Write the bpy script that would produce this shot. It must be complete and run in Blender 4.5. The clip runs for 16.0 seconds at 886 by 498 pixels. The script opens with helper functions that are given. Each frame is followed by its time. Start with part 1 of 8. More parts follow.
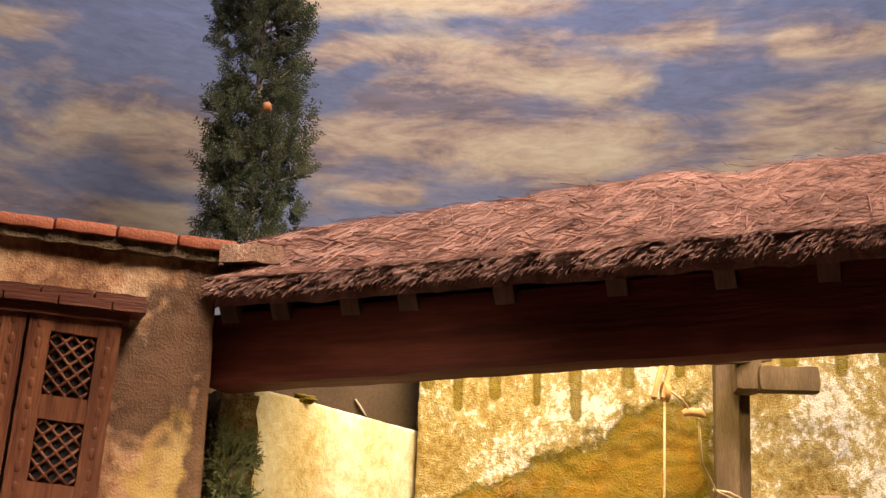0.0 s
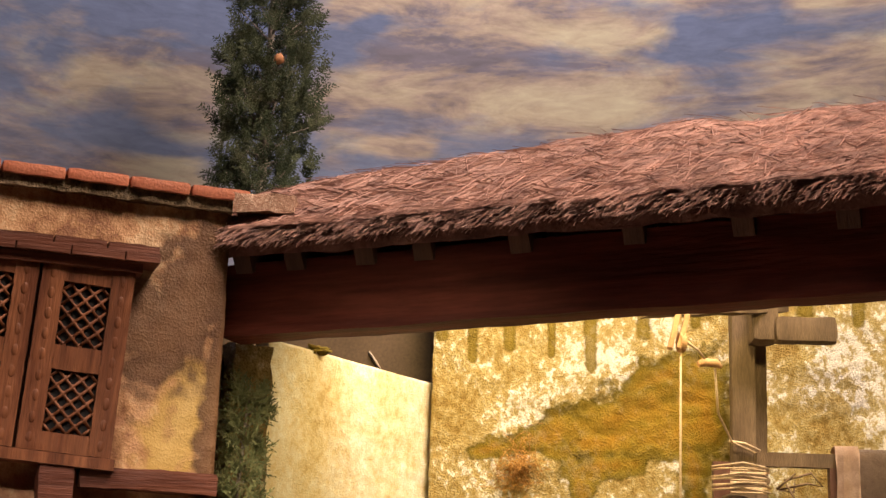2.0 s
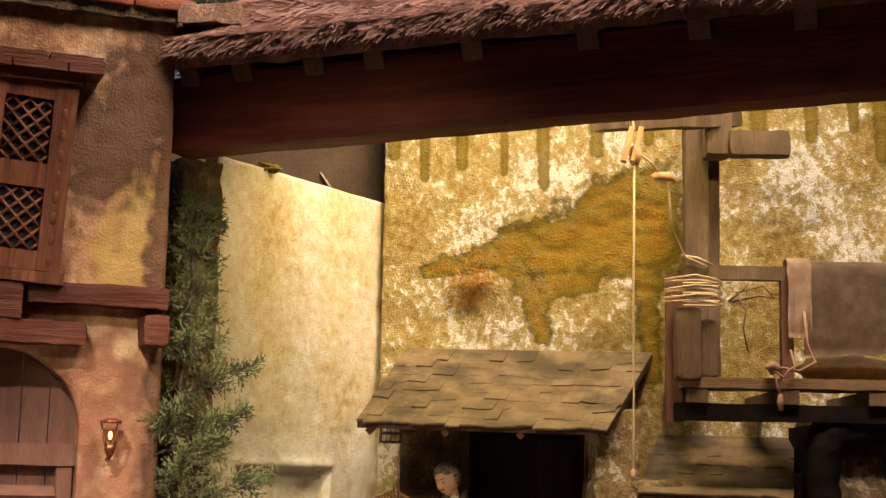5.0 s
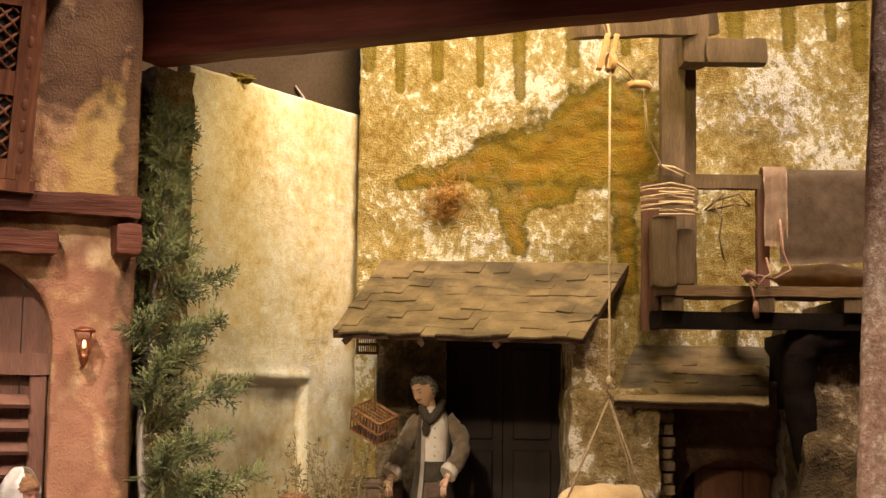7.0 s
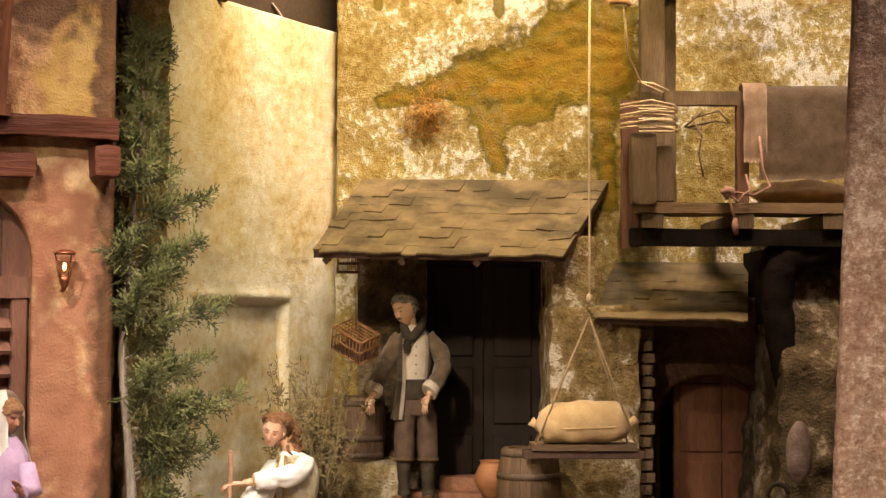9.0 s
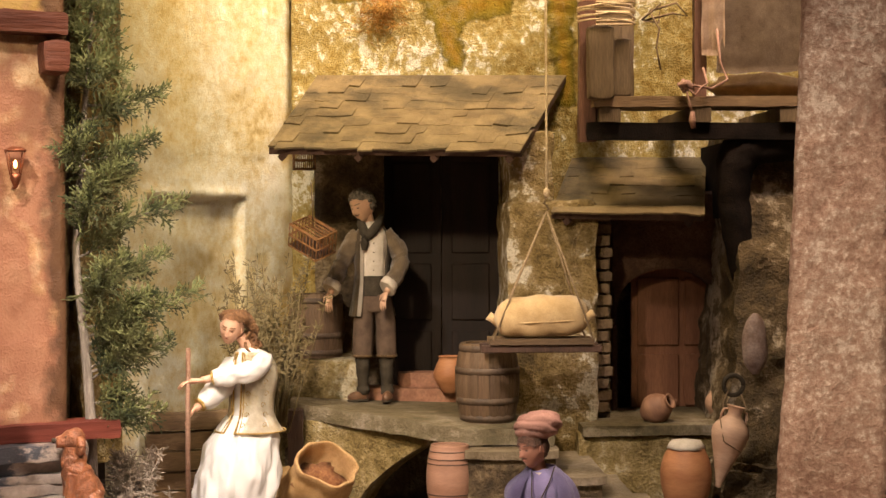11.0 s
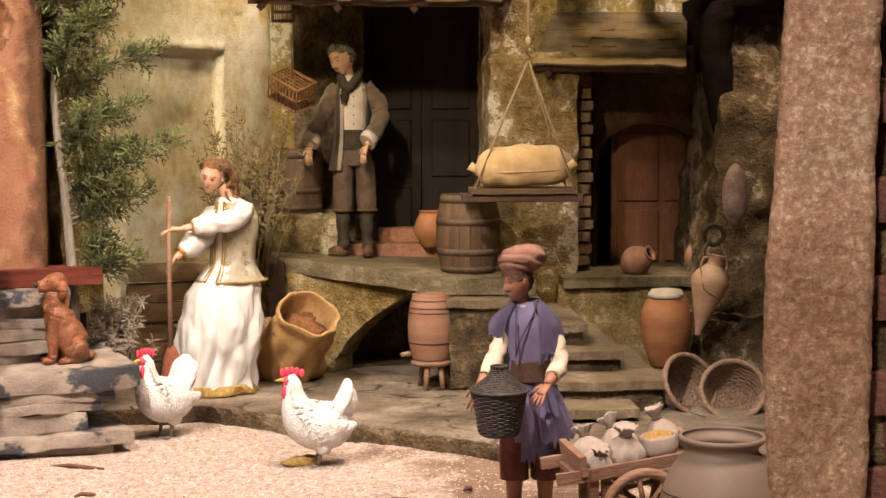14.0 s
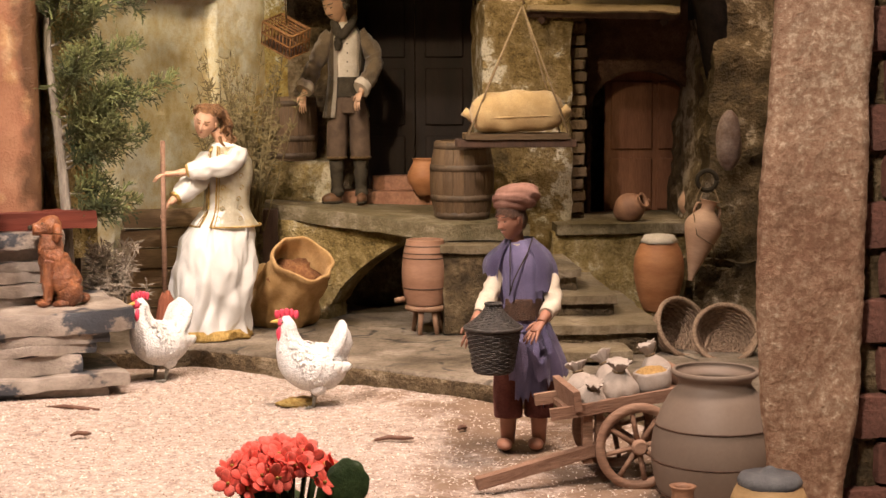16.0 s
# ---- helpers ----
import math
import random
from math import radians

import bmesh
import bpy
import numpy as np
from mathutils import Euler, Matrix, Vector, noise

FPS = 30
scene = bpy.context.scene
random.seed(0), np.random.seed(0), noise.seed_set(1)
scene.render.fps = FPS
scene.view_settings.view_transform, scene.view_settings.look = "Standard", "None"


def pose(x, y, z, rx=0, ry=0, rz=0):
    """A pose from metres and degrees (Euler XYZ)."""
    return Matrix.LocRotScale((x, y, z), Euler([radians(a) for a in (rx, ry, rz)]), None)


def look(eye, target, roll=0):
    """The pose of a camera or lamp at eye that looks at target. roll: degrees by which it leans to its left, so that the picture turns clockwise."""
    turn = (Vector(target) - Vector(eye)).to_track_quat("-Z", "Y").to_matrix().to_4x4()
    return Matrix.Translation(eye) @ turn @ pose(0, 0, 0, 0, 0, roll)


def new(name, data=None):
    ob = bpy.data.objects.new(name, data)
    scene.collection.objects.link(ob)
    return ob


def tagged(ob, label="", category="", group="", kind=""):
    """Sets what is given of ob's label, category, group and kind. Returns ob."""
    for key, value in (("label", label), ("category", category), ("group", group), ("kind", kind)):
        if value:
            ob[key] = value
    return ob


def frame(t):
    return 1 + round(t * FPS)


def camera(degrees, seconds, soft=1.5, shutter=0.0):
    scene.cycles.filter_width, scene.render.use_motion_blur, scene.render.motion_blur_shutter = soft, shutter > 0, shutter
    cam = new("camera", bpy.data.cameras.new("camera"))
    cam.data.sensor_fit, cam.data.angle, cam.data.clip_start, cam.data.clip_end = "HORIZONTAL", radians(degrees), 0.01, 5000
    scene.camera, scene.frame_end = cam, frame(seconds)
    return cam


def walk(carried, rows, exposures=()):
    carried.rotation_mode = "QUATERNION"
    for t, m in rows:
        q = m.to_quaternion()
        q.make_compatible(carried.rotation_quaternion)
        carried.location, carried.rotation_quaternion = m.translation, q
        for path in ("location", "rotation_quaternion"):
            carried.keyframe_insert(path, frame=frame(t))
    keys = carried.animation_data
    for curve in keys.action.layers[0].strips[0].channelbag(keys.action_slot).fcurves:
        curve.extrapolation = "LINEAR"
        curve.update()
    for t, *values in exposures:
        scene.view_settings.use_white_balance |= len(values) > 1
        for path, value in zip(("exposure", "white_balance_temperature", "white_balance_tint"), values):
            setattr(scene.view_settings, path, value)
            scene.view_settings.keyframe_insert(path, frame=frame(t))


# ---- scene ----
cam = camera(32.0, 16.0)
EXPOSURES = [(0, 0.15), (2.5, 0.06), (4, -0.03), (4.5, -0.2), (7, -0.1), (8, -0.1), (9, -0.03), (11.5, 0.18), (14.5, 0.06), (16, 0.03)]
PATH = [
    (0, (0.0056, -0.0443, 0.4692), (-0.0858, 1.8804, 1.0051), 2.09),
    (0.5, (0.0052, -0.0420, 0.4669), (-0.0930, 1.8837, 0.9979), 2.14),
    (1, (0.0035, -0.0400, 0.4630), (-0.0986, 1.8869, 0.9888), 2.06),
    (1.5, (0.0014, -0.0356, 0.4615), (-0.0991, 1.8957, 0.9713), 2.04),
    (2, (0.0009, -0.0282, 0.4602), (-0.1039, 1.9092, 0.9454), 2.04),
    (2.5, (0.0001, -0.0246, 0.4540), (-0.1034, 1.9206, 0.9072), 1.98),
    (3, (-0.0009, -0.0193, 0.4460), (-0.1014, 1.9328, 0.8693), 1.88),
    (3.5, (0.0025, -0.0175, 0.4425), (-0.0945, 1.9413, 0.8342), 1.80),
    (4, (0.0004, -0.0109, 0.4376), (-0.0806, 1.9551, 0.7958), 1.65),
    (4.5, (-0.0010, -0.0040, 0.4329), (-0.0557, 1.9680, 0.7618), 1.44),
    (4.7, (-0.0011, -0.0017, 0.4300), (-0.0479, 1.9731, 0.7427), 1.33),
    (6.8, (0.0089, 0.0139, 0.3997), (-0.0058, 2.0025, 0.6123), 0.72),
    (7, (0.0092, 0.0131, 0.3998), (-0.0044, 2.0029, 0.6009), 0.75),
    (7.5, (0.0093, 0.0148, 0.4025), (0.0075, 2.0084, 0.5614), 0.55),
    (8, (0.0079, 0.0175, 0.4088), (0.0160, 2.0129, 0.5440), 0.44),
    (8.5, (0.0065, 0.0126, 0.4055), (0.0155, 2.0093, 0.5197), 0.40),
    (9, (0.0068, 0.0130, 0.4077), (0.0222, 2.0110, 0.4967), 0.28),
    (9.2, (0.0069, 0.0145, 0.4103), (0.0246, 2.0130, 0.4861), 0.25),
    (11.3, (0.0129, 0.0250, 0.3919), (0.0827, 2.0231, 0.3385), -0.26),
    (11.5, (0.0102, 0.0279, 0.3863), (0.0831, 2.0256, 0.3231), -0.28),
    (12, (0.0032, 0.0279, 0.3691), (0.1008, 2.0242, 0.2977), -0.17),
    (12.5, (0.0022, 0.0254, 0.3569), (0.0988, 2.0212, 0.2706), -0.20),
    (13, (-0.0000, 0.0250, 0.3539), (0.0973, 2.0194, 0.2401), -0.20),
    (13.5, (0.0008, 0.0243, 0.3515), (0.1007, 2.0165, 0.2060), -0.29),
    (14, (0.0023, 0.0236, 0.3450), (0.1017, 2.0134, 0.1693), -0.22),
    (14.5, (0.0017, 0.0223, 0.3338), (0.1069, 2.0110, 0.1495), -0.27),
    (15, (-0.0013, 0.0188, 0.3327), (0.1057, 2.0053, 0.1268), -0.32),
    (15.5, (-0.0008, 0.0174, 0.3292), (0.1084, 2.0027, 0.1137), -0.25),
    (16, (0.0004, 0.0177, 0.3218), (0.1089, 2.0025, 0.1002), -0.19),
]
walk(cam, [(t, look(eye, target, roll)) for t, eye, target, roll in PATH], EXPOSURES)

# ---- light: hidden display lamps, warm inside the courtyard, rosy in front, and one added fill on the pillar ----
world = bpy.data.worlds.new("world")
scene.world = world
world.use_nodes = True
world.node_tree.nodes["Background"].inputs[0].default_value = (0.9, 0.62, 0.5, 1)
world.node_tree.nodes["Background"].inputs[1].default_value = 0.07
scene.view_settings.exposure = 0.0


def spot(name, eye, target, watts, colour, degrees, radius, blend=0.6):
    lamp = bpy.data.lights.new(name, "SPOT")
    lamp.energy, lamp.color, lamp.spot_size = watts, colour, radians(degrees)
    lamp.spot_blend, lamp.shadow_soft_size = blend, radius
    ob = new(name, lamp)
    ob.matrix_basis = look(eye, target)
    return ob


spot("courtyard_lamp", (-0.05, 1.94, 0.99), (0.10, 2.30, 0.55), 8.2, (1.0, 0.735, 0.345), 165, 0.06)
spot("balcony_lamp", (0.30, 1.80, 1.00), (0.40, 2.30, 0.55), 5.0, (1.0, 0.75, 0.345), 140, 0.02)
spot("front_lamp", (-0.60, 0.45, 1.60), (-0.18, 1.66, 0.02), 255.0, (1.0, 0.845, 0.755), 45, 0.04, 1.0)
# fill spot added to brighten the pillar, no such source is known
spot("pillar_fill", (-0.15, 0.10, 1.05), (0.37, 0.98, 0.18), 74.0, (1.0, 0.84, 0.70), 32, 0.05, 1.0)
spot("front_lamp", (0.52, 0.40, 1.60), (-0.15, 1.75, 0.0), 68.0, (1.0, 0.845, 0.765), 35, 0.04, 1.0)
spot("door_lamp", (-0.42, 0.20, 1.22), (-0.07, 2.15, 0.32), 122.0, (1.0, 0.80, 0.53), 27, 0.05, 1.0)
spot("roof_lamp", (0.50, 1.08, 2.5), (0.06, 1.75, 0.88), 395.0, (1.0, 0.76, 0.62), 75, 0.36)
spot("sky_lamp", (0.0, 2.15, 2.5), (0.0, 3.0, 1.5), 77.0, (1.0, 0.86, 0.80), 140, 0.28)


# ---- materials ----
def surface(name, a, b, scale=40.0, rough=0.8, bump=0.4, fine=350.0, dirt=None, dirt_amount=0.5, metal=0.0, stretch=(1, 1, 1), sheen=0.0, jitter=0.0, spec=0.3, sharp=(0.36, 0.66), dirt_at=(0.45, 0.68), island=0.0, grain=0.55):
    """Two colours mixed by noise at two scales, a dirt layer, fine relief; jitter varies pieces."""
    m = bpy.data.materials.new(name)
    m.use_nodes = True
    nt = m.node_tree
    bsdf = nt.nodes["Principled BSDF"]
    add, link = nt.nodes.new, nt.links.new
    co, mp = add("ShaderNodeTexCoord"), add("ShaderNodeMapping")
    mp.inputs["Scale"].default_value = stretch
    link(co.outputs["Object"], mp.inputs[0])
    n1, n2, n3 = (add("ShaderNodeTexNoise") for _ in range(3))
    for n, s, d in ((n1, scale, 5), (n2, fine, 4), (n3, scale * 0.33, 6)):
        n.inputs["Scale"].default_value, n.inputs["Detail"].default_value = s, d
        n.inputs["Roughness"].default_value = 0.62
        link(mp.outputs[0], n.inputs["Vector"])
    r1, r3 = add("ShaderNodeValToRGB"), add("ShaderNodeValToRGB")
    r1.color_ramp.elements[0].position, r1.color_ramp.elements[1].position = sharp
    r1.color_ramp.elements[0].color, r1.color_ramp.elements[1].color = (*a, 1), (*b, 1)
    link(n1.outputs[0], r1.inputs[0])
    out = r1.outputs[0]
    if dirt:
        r3.color_ramp.elements[0].position, r3.color_ramp.elements[1].position = dirt_at
        r3.color_ramp.elements[0].color, r3.color_ramp.elements[1].color = (0, 0, 0, 1), (dirt_amount,) * 3 + (1,)
        link(n3.outputs[0], r3.inputs[0])
        mx = add("ShaderNodeMixRGB")
        link(r3.outputs[0], mx.inputs[0])
        link(out, mx.inputs[1])
        mx.inputs[2].default_value = (*dirt, 1)
        out = mx.outputs[0]
    mul = add("ShaderNodeMixRGB")
    mul.blend_type, mul.inputs[0].default_value = "MULTIPLY", grain
    r2 = add("ShaderNodeValToRGB")
    r2.color_ramp.elements[0].position, r2.color_ramp.elements[1].position = 0.25, 0.62
    r2.color_ramp.elements[0].color, r2.color_ramp.elements[1].color = (0.45, 0.45, 0.45, 1), (1.15, 1.15, 1.15, 1)
    link(n2.outputs[0], r2.inputs[0])
    link(out, mul.inputs[1])
    link(r2.outputs[0], mul.inputs[2])
    out = mul.outputs[0]
    if jitter:
        info, hsv, mr = add("ShaderNodeObjectInfo"), add("ShaderNodeHueSaturation"), add("ShaderNodeMapRange")
        mr.inputs["To Min"].default_value, mr.inputs["To Max"].default_value = 1 - jitter, 1 + jitter
        link(info.outputs["Random"], mr.inputs["Value"])
        link(mr.outputs[0], hsv.inputs["Value"])
        link(out, hsv.inputs["Color"])
        out = hsv.outputs[0]
    if island:
        geo, hs2, mr2 = add("ShaderNodeNewGeometry"), add("ShaderNodeHueSaturation"), add("ShaderNodeMapRange")
        mr2.inputs["To Min"].default_value, mr2.inputs["To Max"].default_value = 1 - island, 1 + island
        link(geo.outputs["Random Per Island"], mr2.inputs["Value"])
        link(mr2.outputs[0], hs2.inputs["Value"])
        link(out, hs2.inputs["Color"])
        out = hs2.outputs[0]
    link(out, bsdf.inputs["Base Color"])
    bsdf.inputs["Roughness"].default_value, bsdf.inputs["Metallic"].default_value = rough, metal
    bsdf.inputs["Specular IOR Level"].default_value = spec
    if sheen:
        bsdf.inputs["Sheen Weight"].default_value = sheen
    if bump:
        bp, mixh = add("ShaderNodeBump"), add("ShaderNodeMath")
        mixh.operation, mixh.inputs[1].default_value = "MULTIPLY_ADD", 0.45
        link(n1.outputs[0], mixh.inputs[0])
        link(n2.outputs[0], mixh.inputs[2])
        bp.inputs["Strength"].default_value, bp.inputs["Distance"].default_value = bump, 0.0030
        link(mixh.outputs[0], bp.inputs["Height"])
        link(bp.outputs[0], bsdf.inputs["Normal"])
    return m


def flaked(name, stops, scale=40.0, patch=6.0, rough=0.75, bump=0.8, turn=0.0, stretch=(1, 1, 1), mix=0.55, spec=0.3, speck=0.65, grit=0.5, grain=230.0):
    """Old plaster: flaking coats of colour, patchy at large scale and ragged at small scale, with relief that follows the flakes."""
    m = bpy.data.materials.new(name)
    m.use_nodes = True
    nt = m.node_tree
    bsdf = nt.nodes["Principled BSDF"]
    add, link = nt.nodes.new, nt.links.new
    co, mp = add("ShaderNodeTexCoord"), add("ShaderNodeMapping")
    mp.inputs["Scale"].default_value = stretch
    mp.inputs["Rotation"].default_value = (0, radians(turn), 0)
    link(co.outputs["Object"], mp.inputs[0])
    big, mid, small = (add("ShaderNodeTexNoise") for _ in range(3))
    for n, s, d, r in ((big, patch, 4, 0.55), (mid, scale, 9, 0.72), (small, scale * 7, 3, 0.6)):
        n.inputs["Scale"].default_value, n.inputs["Detail"].default_value, n.inputs["Roughness"].default_value = s, d, r
        link(mp.outputs[0], n.inputs["Vector"])
    sm, sc = add("ShaderNodeMath"), add("ShaderNodeMath")
    sc.operation, sc.inputs[1].default_value = "MULTIPLY", 1 - mix
    link(mid.outputs[0], sc.inputs[0])
    sm.operation, sm.inputs[1].default_value = "MULTIPLY_ADD", mix
    link(big.outputs[0], sm.inputs[0])
    link(sc.outputs[0], sm.inputs[2])
    rp = add("ShaderNodeValToRGB")
    for i, (at, c) in enumerate(stops):
        e = rp.color_ramp.elements[i] if i < 2 else rp.color_ramp.elements.new(at)
        e.position, e.color = at, (*c, 1)
    link(sm.outputs[0], rp.inputs[0])
    mul, r2 = add("ShaderNodeMixRGB"), add("ShaderNodeValToRGB")
    mul.blend_type, mul.inputs[0].default_value = "MULTIPLY", speck
    r2.color_ramp.elements[0].position, r2.color_ramp.elements[1].position = 0.30, 0.52
    r2.color_ramp.elements[0].color, r2.color_ramp.elements[1].color = (0.45, 0.40, 0.33, 1), (1.08, 1.08, 1.08, 1)
    link(small.outputs[0], r2.inputs[0])
    link(rp.outputs[0], mul.inputs[1])
    link(r2.outputs[0], mul.inputs[2])
    link(mul.outputs[0], bsdf.inputs["Base Color"])
    bsdf.inputs["Roughness"].default_value = rough
    bsdf.inputs["Specular IOR Level"].default_value = spec
    bp, mh = add("ShaderNodeBump"), add("ShaderNodeMath")
    mh.operation, mh.inputs[1].default_value = "MULTIPLY_ADD", 0.35
    link(small.outputs[0], mh.inputs[0])
    link(sm.outputs[0], mh.inputs[2])
    bp.inputs["Strength"].default_value, bp.inputs["Distance"].default_value = bump, 0.011
    gn, gr, gm = add("ShaderNodeTexNoise"), add("ShaderNodeValToRGB"), add("ShaderNodeMath")
    gn.inputs["Scale"].default_value, gn.inputs["Detail"].default_value, gn.inputs["Roughness"].default_value = grain, 2, 0.5
    link(co.outputs["Object"], gn.inputs["Vector"])
    gr.color_ramp.elements[0].position, gr.color_ramp.elements[1].position = 0.50, 0.66
    gr.color_ramp.elements[0].color, gr.color_ramp.elements[1].color = (0, 0, 0, 1), (1, 1, 1, 1)
    link(gn.outputs[0], gr.inputs[0])
    gm.operation, gm.inputs[1].default_value = "MULTIPLY_ADD", 0.22 * grit
    link(gr.outputs[0], gm.inputs[0])
    link(mh.outputs[0], gm.inputs[2])
    link(gm.outputs[0], bp.inputs["Height"])
    link(bp.outputs[0], bsdf.inputs["Normal"])
    return m


def stained(m, attribute, colours, scale=120.0):
    """Adds a stain or a painted patch of light or shade, outlined by a mesh attribute and roughened by noise."""
    nt = m.node_tree
    add, link = nt.nodes.new, nt.links.new
    bsdf = nt.nodes["Principled BSDF"]
    old = bsdf.inputs["Base Color"].links[0].from_socket
    at, nz, sm, rp, mx, n4, r4 = (add(k) for k in ("ShaderNodeAttribute", "ShaderNodeTexNoise", "ShaderNodeMath", "ShaderNodeValToRGB", "ShaderNodeMixRGB", "ShaderNodeTexNoise", "ShaderNodeValToRGB"))
    at.attribute_name = attribute
    nz.inputs["Scale"].default_value, nz.inputs["Detail"].default_value = scale, 5
    co = add("ShaderNodeTexCoord")
    link(co.outputs["Object"], nz.inputs["Vector"])
    link(co.outputs["Object"], n4.inputs["Vector"])
    n4.inputs["Scale"].default_value = 28
    n4.inputs["Detail"].default_value = 6
    sm.operation = "MULTIPLY_ADD"
    link(nz.outputs[0], sm.inputs[0])
    sm.inputs[1].default_value = 0.5
    sub = add("ShaderNodeMath")
    sub.operation, sub.inputs[1].default_value = "SUBTRACT", 0.25
    link(at.outputs["Fac"], sub.inputs[0])
    link(sub.outputs[0], sm.inputs[2])
    rp.color_ramp.elements[0].position, rp.color_ramp.elements[1].position = 0.38, 0.62
    rp.color_ramp.elements[0].color, rp.color_ramp.elements[1].color = (0, 0, 0, 1), (0.92, 0.92, 0.92, 1)
    link(sm.outputs[0], rp.inputs[0])
    r4.color_ramp.elements[0].position, r4.color_ramp.elements[1].position = 0.40, 0.86
    heart = add("ShaderNodeMath")
    heart.operation, heart.inputs[1].default_value = "MULTIPLY_ADD", 0.25
    r4.color_ramp.elements[0].color, r4.color_ramp.elements[1].color = (*colours[0], 1), (*colours[2], 1)
    r4.color_ramp.elements.new(0.56).color = (*colours[1], 1)
    link(n4.outputs[0], heart.inputs[0])
    half = add("ShaderNodeMath")
    half.operation, half.inputs[1].default_value = "MULTIPLY", 0.5
    link(at.outputs["Fac"], half.inputs[0])
    link(half.outputs[0], heart.inputs[2])
    link(heart.outputs[0], r4.inputs[0])
    link(rp.outputs[0], mx.inputs[0])
    link(old, mx.inputs[1])
    link(r4.outputs[0], mx.inputs[2])
    link(mx.outputs[0], bsdf.inputs["Base Color"])
    return m


def plain(name, colour, rough=0.7, metal=0.0):
    return surface(name, tuple(c * 0.85 for c in colour), colour, 60, rough, 0.1, 500, metal=metal)


def cracked(m, scale, width, dark):
    """Thin wandering joints between slabs, darkened and sunk."""
    nt = m.node_tree
    add, link = nt.nodes.new, nt.links.new
    bsdf = nt.nodes["Principled BSDF"]
    old = bsdf.inputs["Base Color"].links[0].from_socket
    co, nz, mixv, vo, rp, mx, gate, rg, mul = (add(k) for k in ("ShaderNodeTexCoord", "ShaderNodeTexNoise", "ShaderNodeMixRGB", "ShaderNodeTexVoronoi", "ShaderNodeValToRGB", "ShaderNodeMixRGB", "ShaderNodeTexNoise", "ShaderNodeValToRGB", "ShaderNodeMath"))
    nz.inputs["Scale"].default_value = 14
    link(co.outputs["Object"], nz.inputs["Vector"])
    mixv.inputs[0].default_value = 0.06
    link(co.outputs["Object"], mixv.inputs[1])
    link(nz.outputs["Color"], mixv.inputs[2])
    vo.feature = "DISTANCE_TO_EDGE"
    vo.inputs["Scale"].default_value = scale
    link(mixv.outputs[0], vo.inputs["Vector"])
    rp.color_ramp.elements[0].position, rp.color_ramp.elements[1].position = width * 0.4, width
    rp.color_ramp.elements[0].color, rp.color_ramp.elements[1].color = (1, 1, 1, 1), (0, 0, 0, 1)
    link(vo.outputs["Distance"], rp.inputs[0])
    gate.inputs["Scale"].default_value = 22
    link(co.outputs["Object"], gate.inputs["Vector"])
    rg.color_ramp.elements[0].position, rg.color_ramp.elements[1].position = 0.45, 0.58
    link(gate.outputs[0], rg.inputs[0])
    mul.operation = "MULTIPLY"
    link(rp.outputs[0], mul.inputs[0])
    link(rg.outputs[0], mul.inputs[1])
    link(mul.outputs[0], mx.inputs[0])
    link(old, mx.inputs[1])
    mx.inputs[2].default_value = (*dark, 1)
    link(mx.outputs[0], bsdf.inputs["Base Color"])
    return m


M = {}
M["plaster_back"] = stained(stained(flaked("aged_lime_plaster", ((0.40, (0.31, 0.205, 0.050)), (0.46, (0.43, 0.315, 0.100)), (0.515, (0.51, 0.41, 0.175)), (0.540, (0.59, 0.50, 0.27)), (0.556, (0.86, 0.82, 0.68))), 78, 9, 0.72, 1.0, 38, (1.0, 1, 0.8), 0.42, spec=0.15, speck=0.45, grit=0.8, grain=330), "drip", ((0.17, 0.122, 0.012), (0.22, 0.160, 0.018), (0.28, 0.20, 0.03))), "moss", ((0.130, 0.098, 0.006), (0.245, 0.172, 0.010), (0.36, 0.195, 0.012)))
M["plaster_side"] = stained(flaked("pale_plaster", ((0.38, (0.52, 0.385, 0.165)), (0.45, (0.66, 0.55, 0.31)), (0.52, (0.72, 0.66, 0.48)), (0.57, (0.80, 0.77, 0.65))), 60, 6, 0.55, 0.40, 0, (1, 1, 1), 0.45, speck=0.25, grit=0.8, grain=330), "stain_shade", ((0.43, 0.285, 0.078), (0.37, 0.245, 0.070), (0.29, 0.190, 0.055)), 34)
M["plaster_house"] = stained(stained(stained(flaked("ochre_house_plaster", ((0.40, (0.16, 0.068, 0.028)), (0.46, (0.27, 0.140, 0.062)), (0.52, (0.37, 0.212, 0.100)), (0.57, (0.44, 0.30, 0.165))), 60, 8, 0.65, 0.32, 0, (1, 1, 0.8), 0.5, speck=0.30, grit=0.9, grain=300), "ochre", ((0.30, 0.188, 0.042), (0.37, 0.250, 0.075), (0.43, 0.315, 0.12)), 60), "rosy", ((0.20, 0.080, 0.042), (0.25, 0.115, 0.062), (0.36, 0.190, 0.115)), 40), "grime_shade", ((0.060, 0.027, 0.010), (0.095, 0.045, 0.017), (0.14, 0.072, 0.030)), 60)
M["plaster_pink"] = flaked("rosy_rough_plaster", ((0.40, (0.25, 0.128, 0.078)), (0.46, (0.335, 0.195, 0.125)), (0.53, (0.41, 0.262, 0.175)), (0.585, (0.60, 0.45, 0.33))), 230, 12, 0.6, 0.40, 0, (1, 1, 1), 0.32, speck=0.45, grit=1.6, grain=420)
M["plaster_pier"] = flaked("mossy_stone_plaster", ((0.38, (0.075, 0.055, 0.018)), (0.45, (0.16, 0.11, 0.032)), (0.51, (0.25, 0.18, 0.07)), (0.55, (0.31, 0.235, 0.11)), (0.585, (0.46, 0.39, 0.26))), 42, 9, 0.8, 1.0, 0, (1, 1, 1), 0.5)
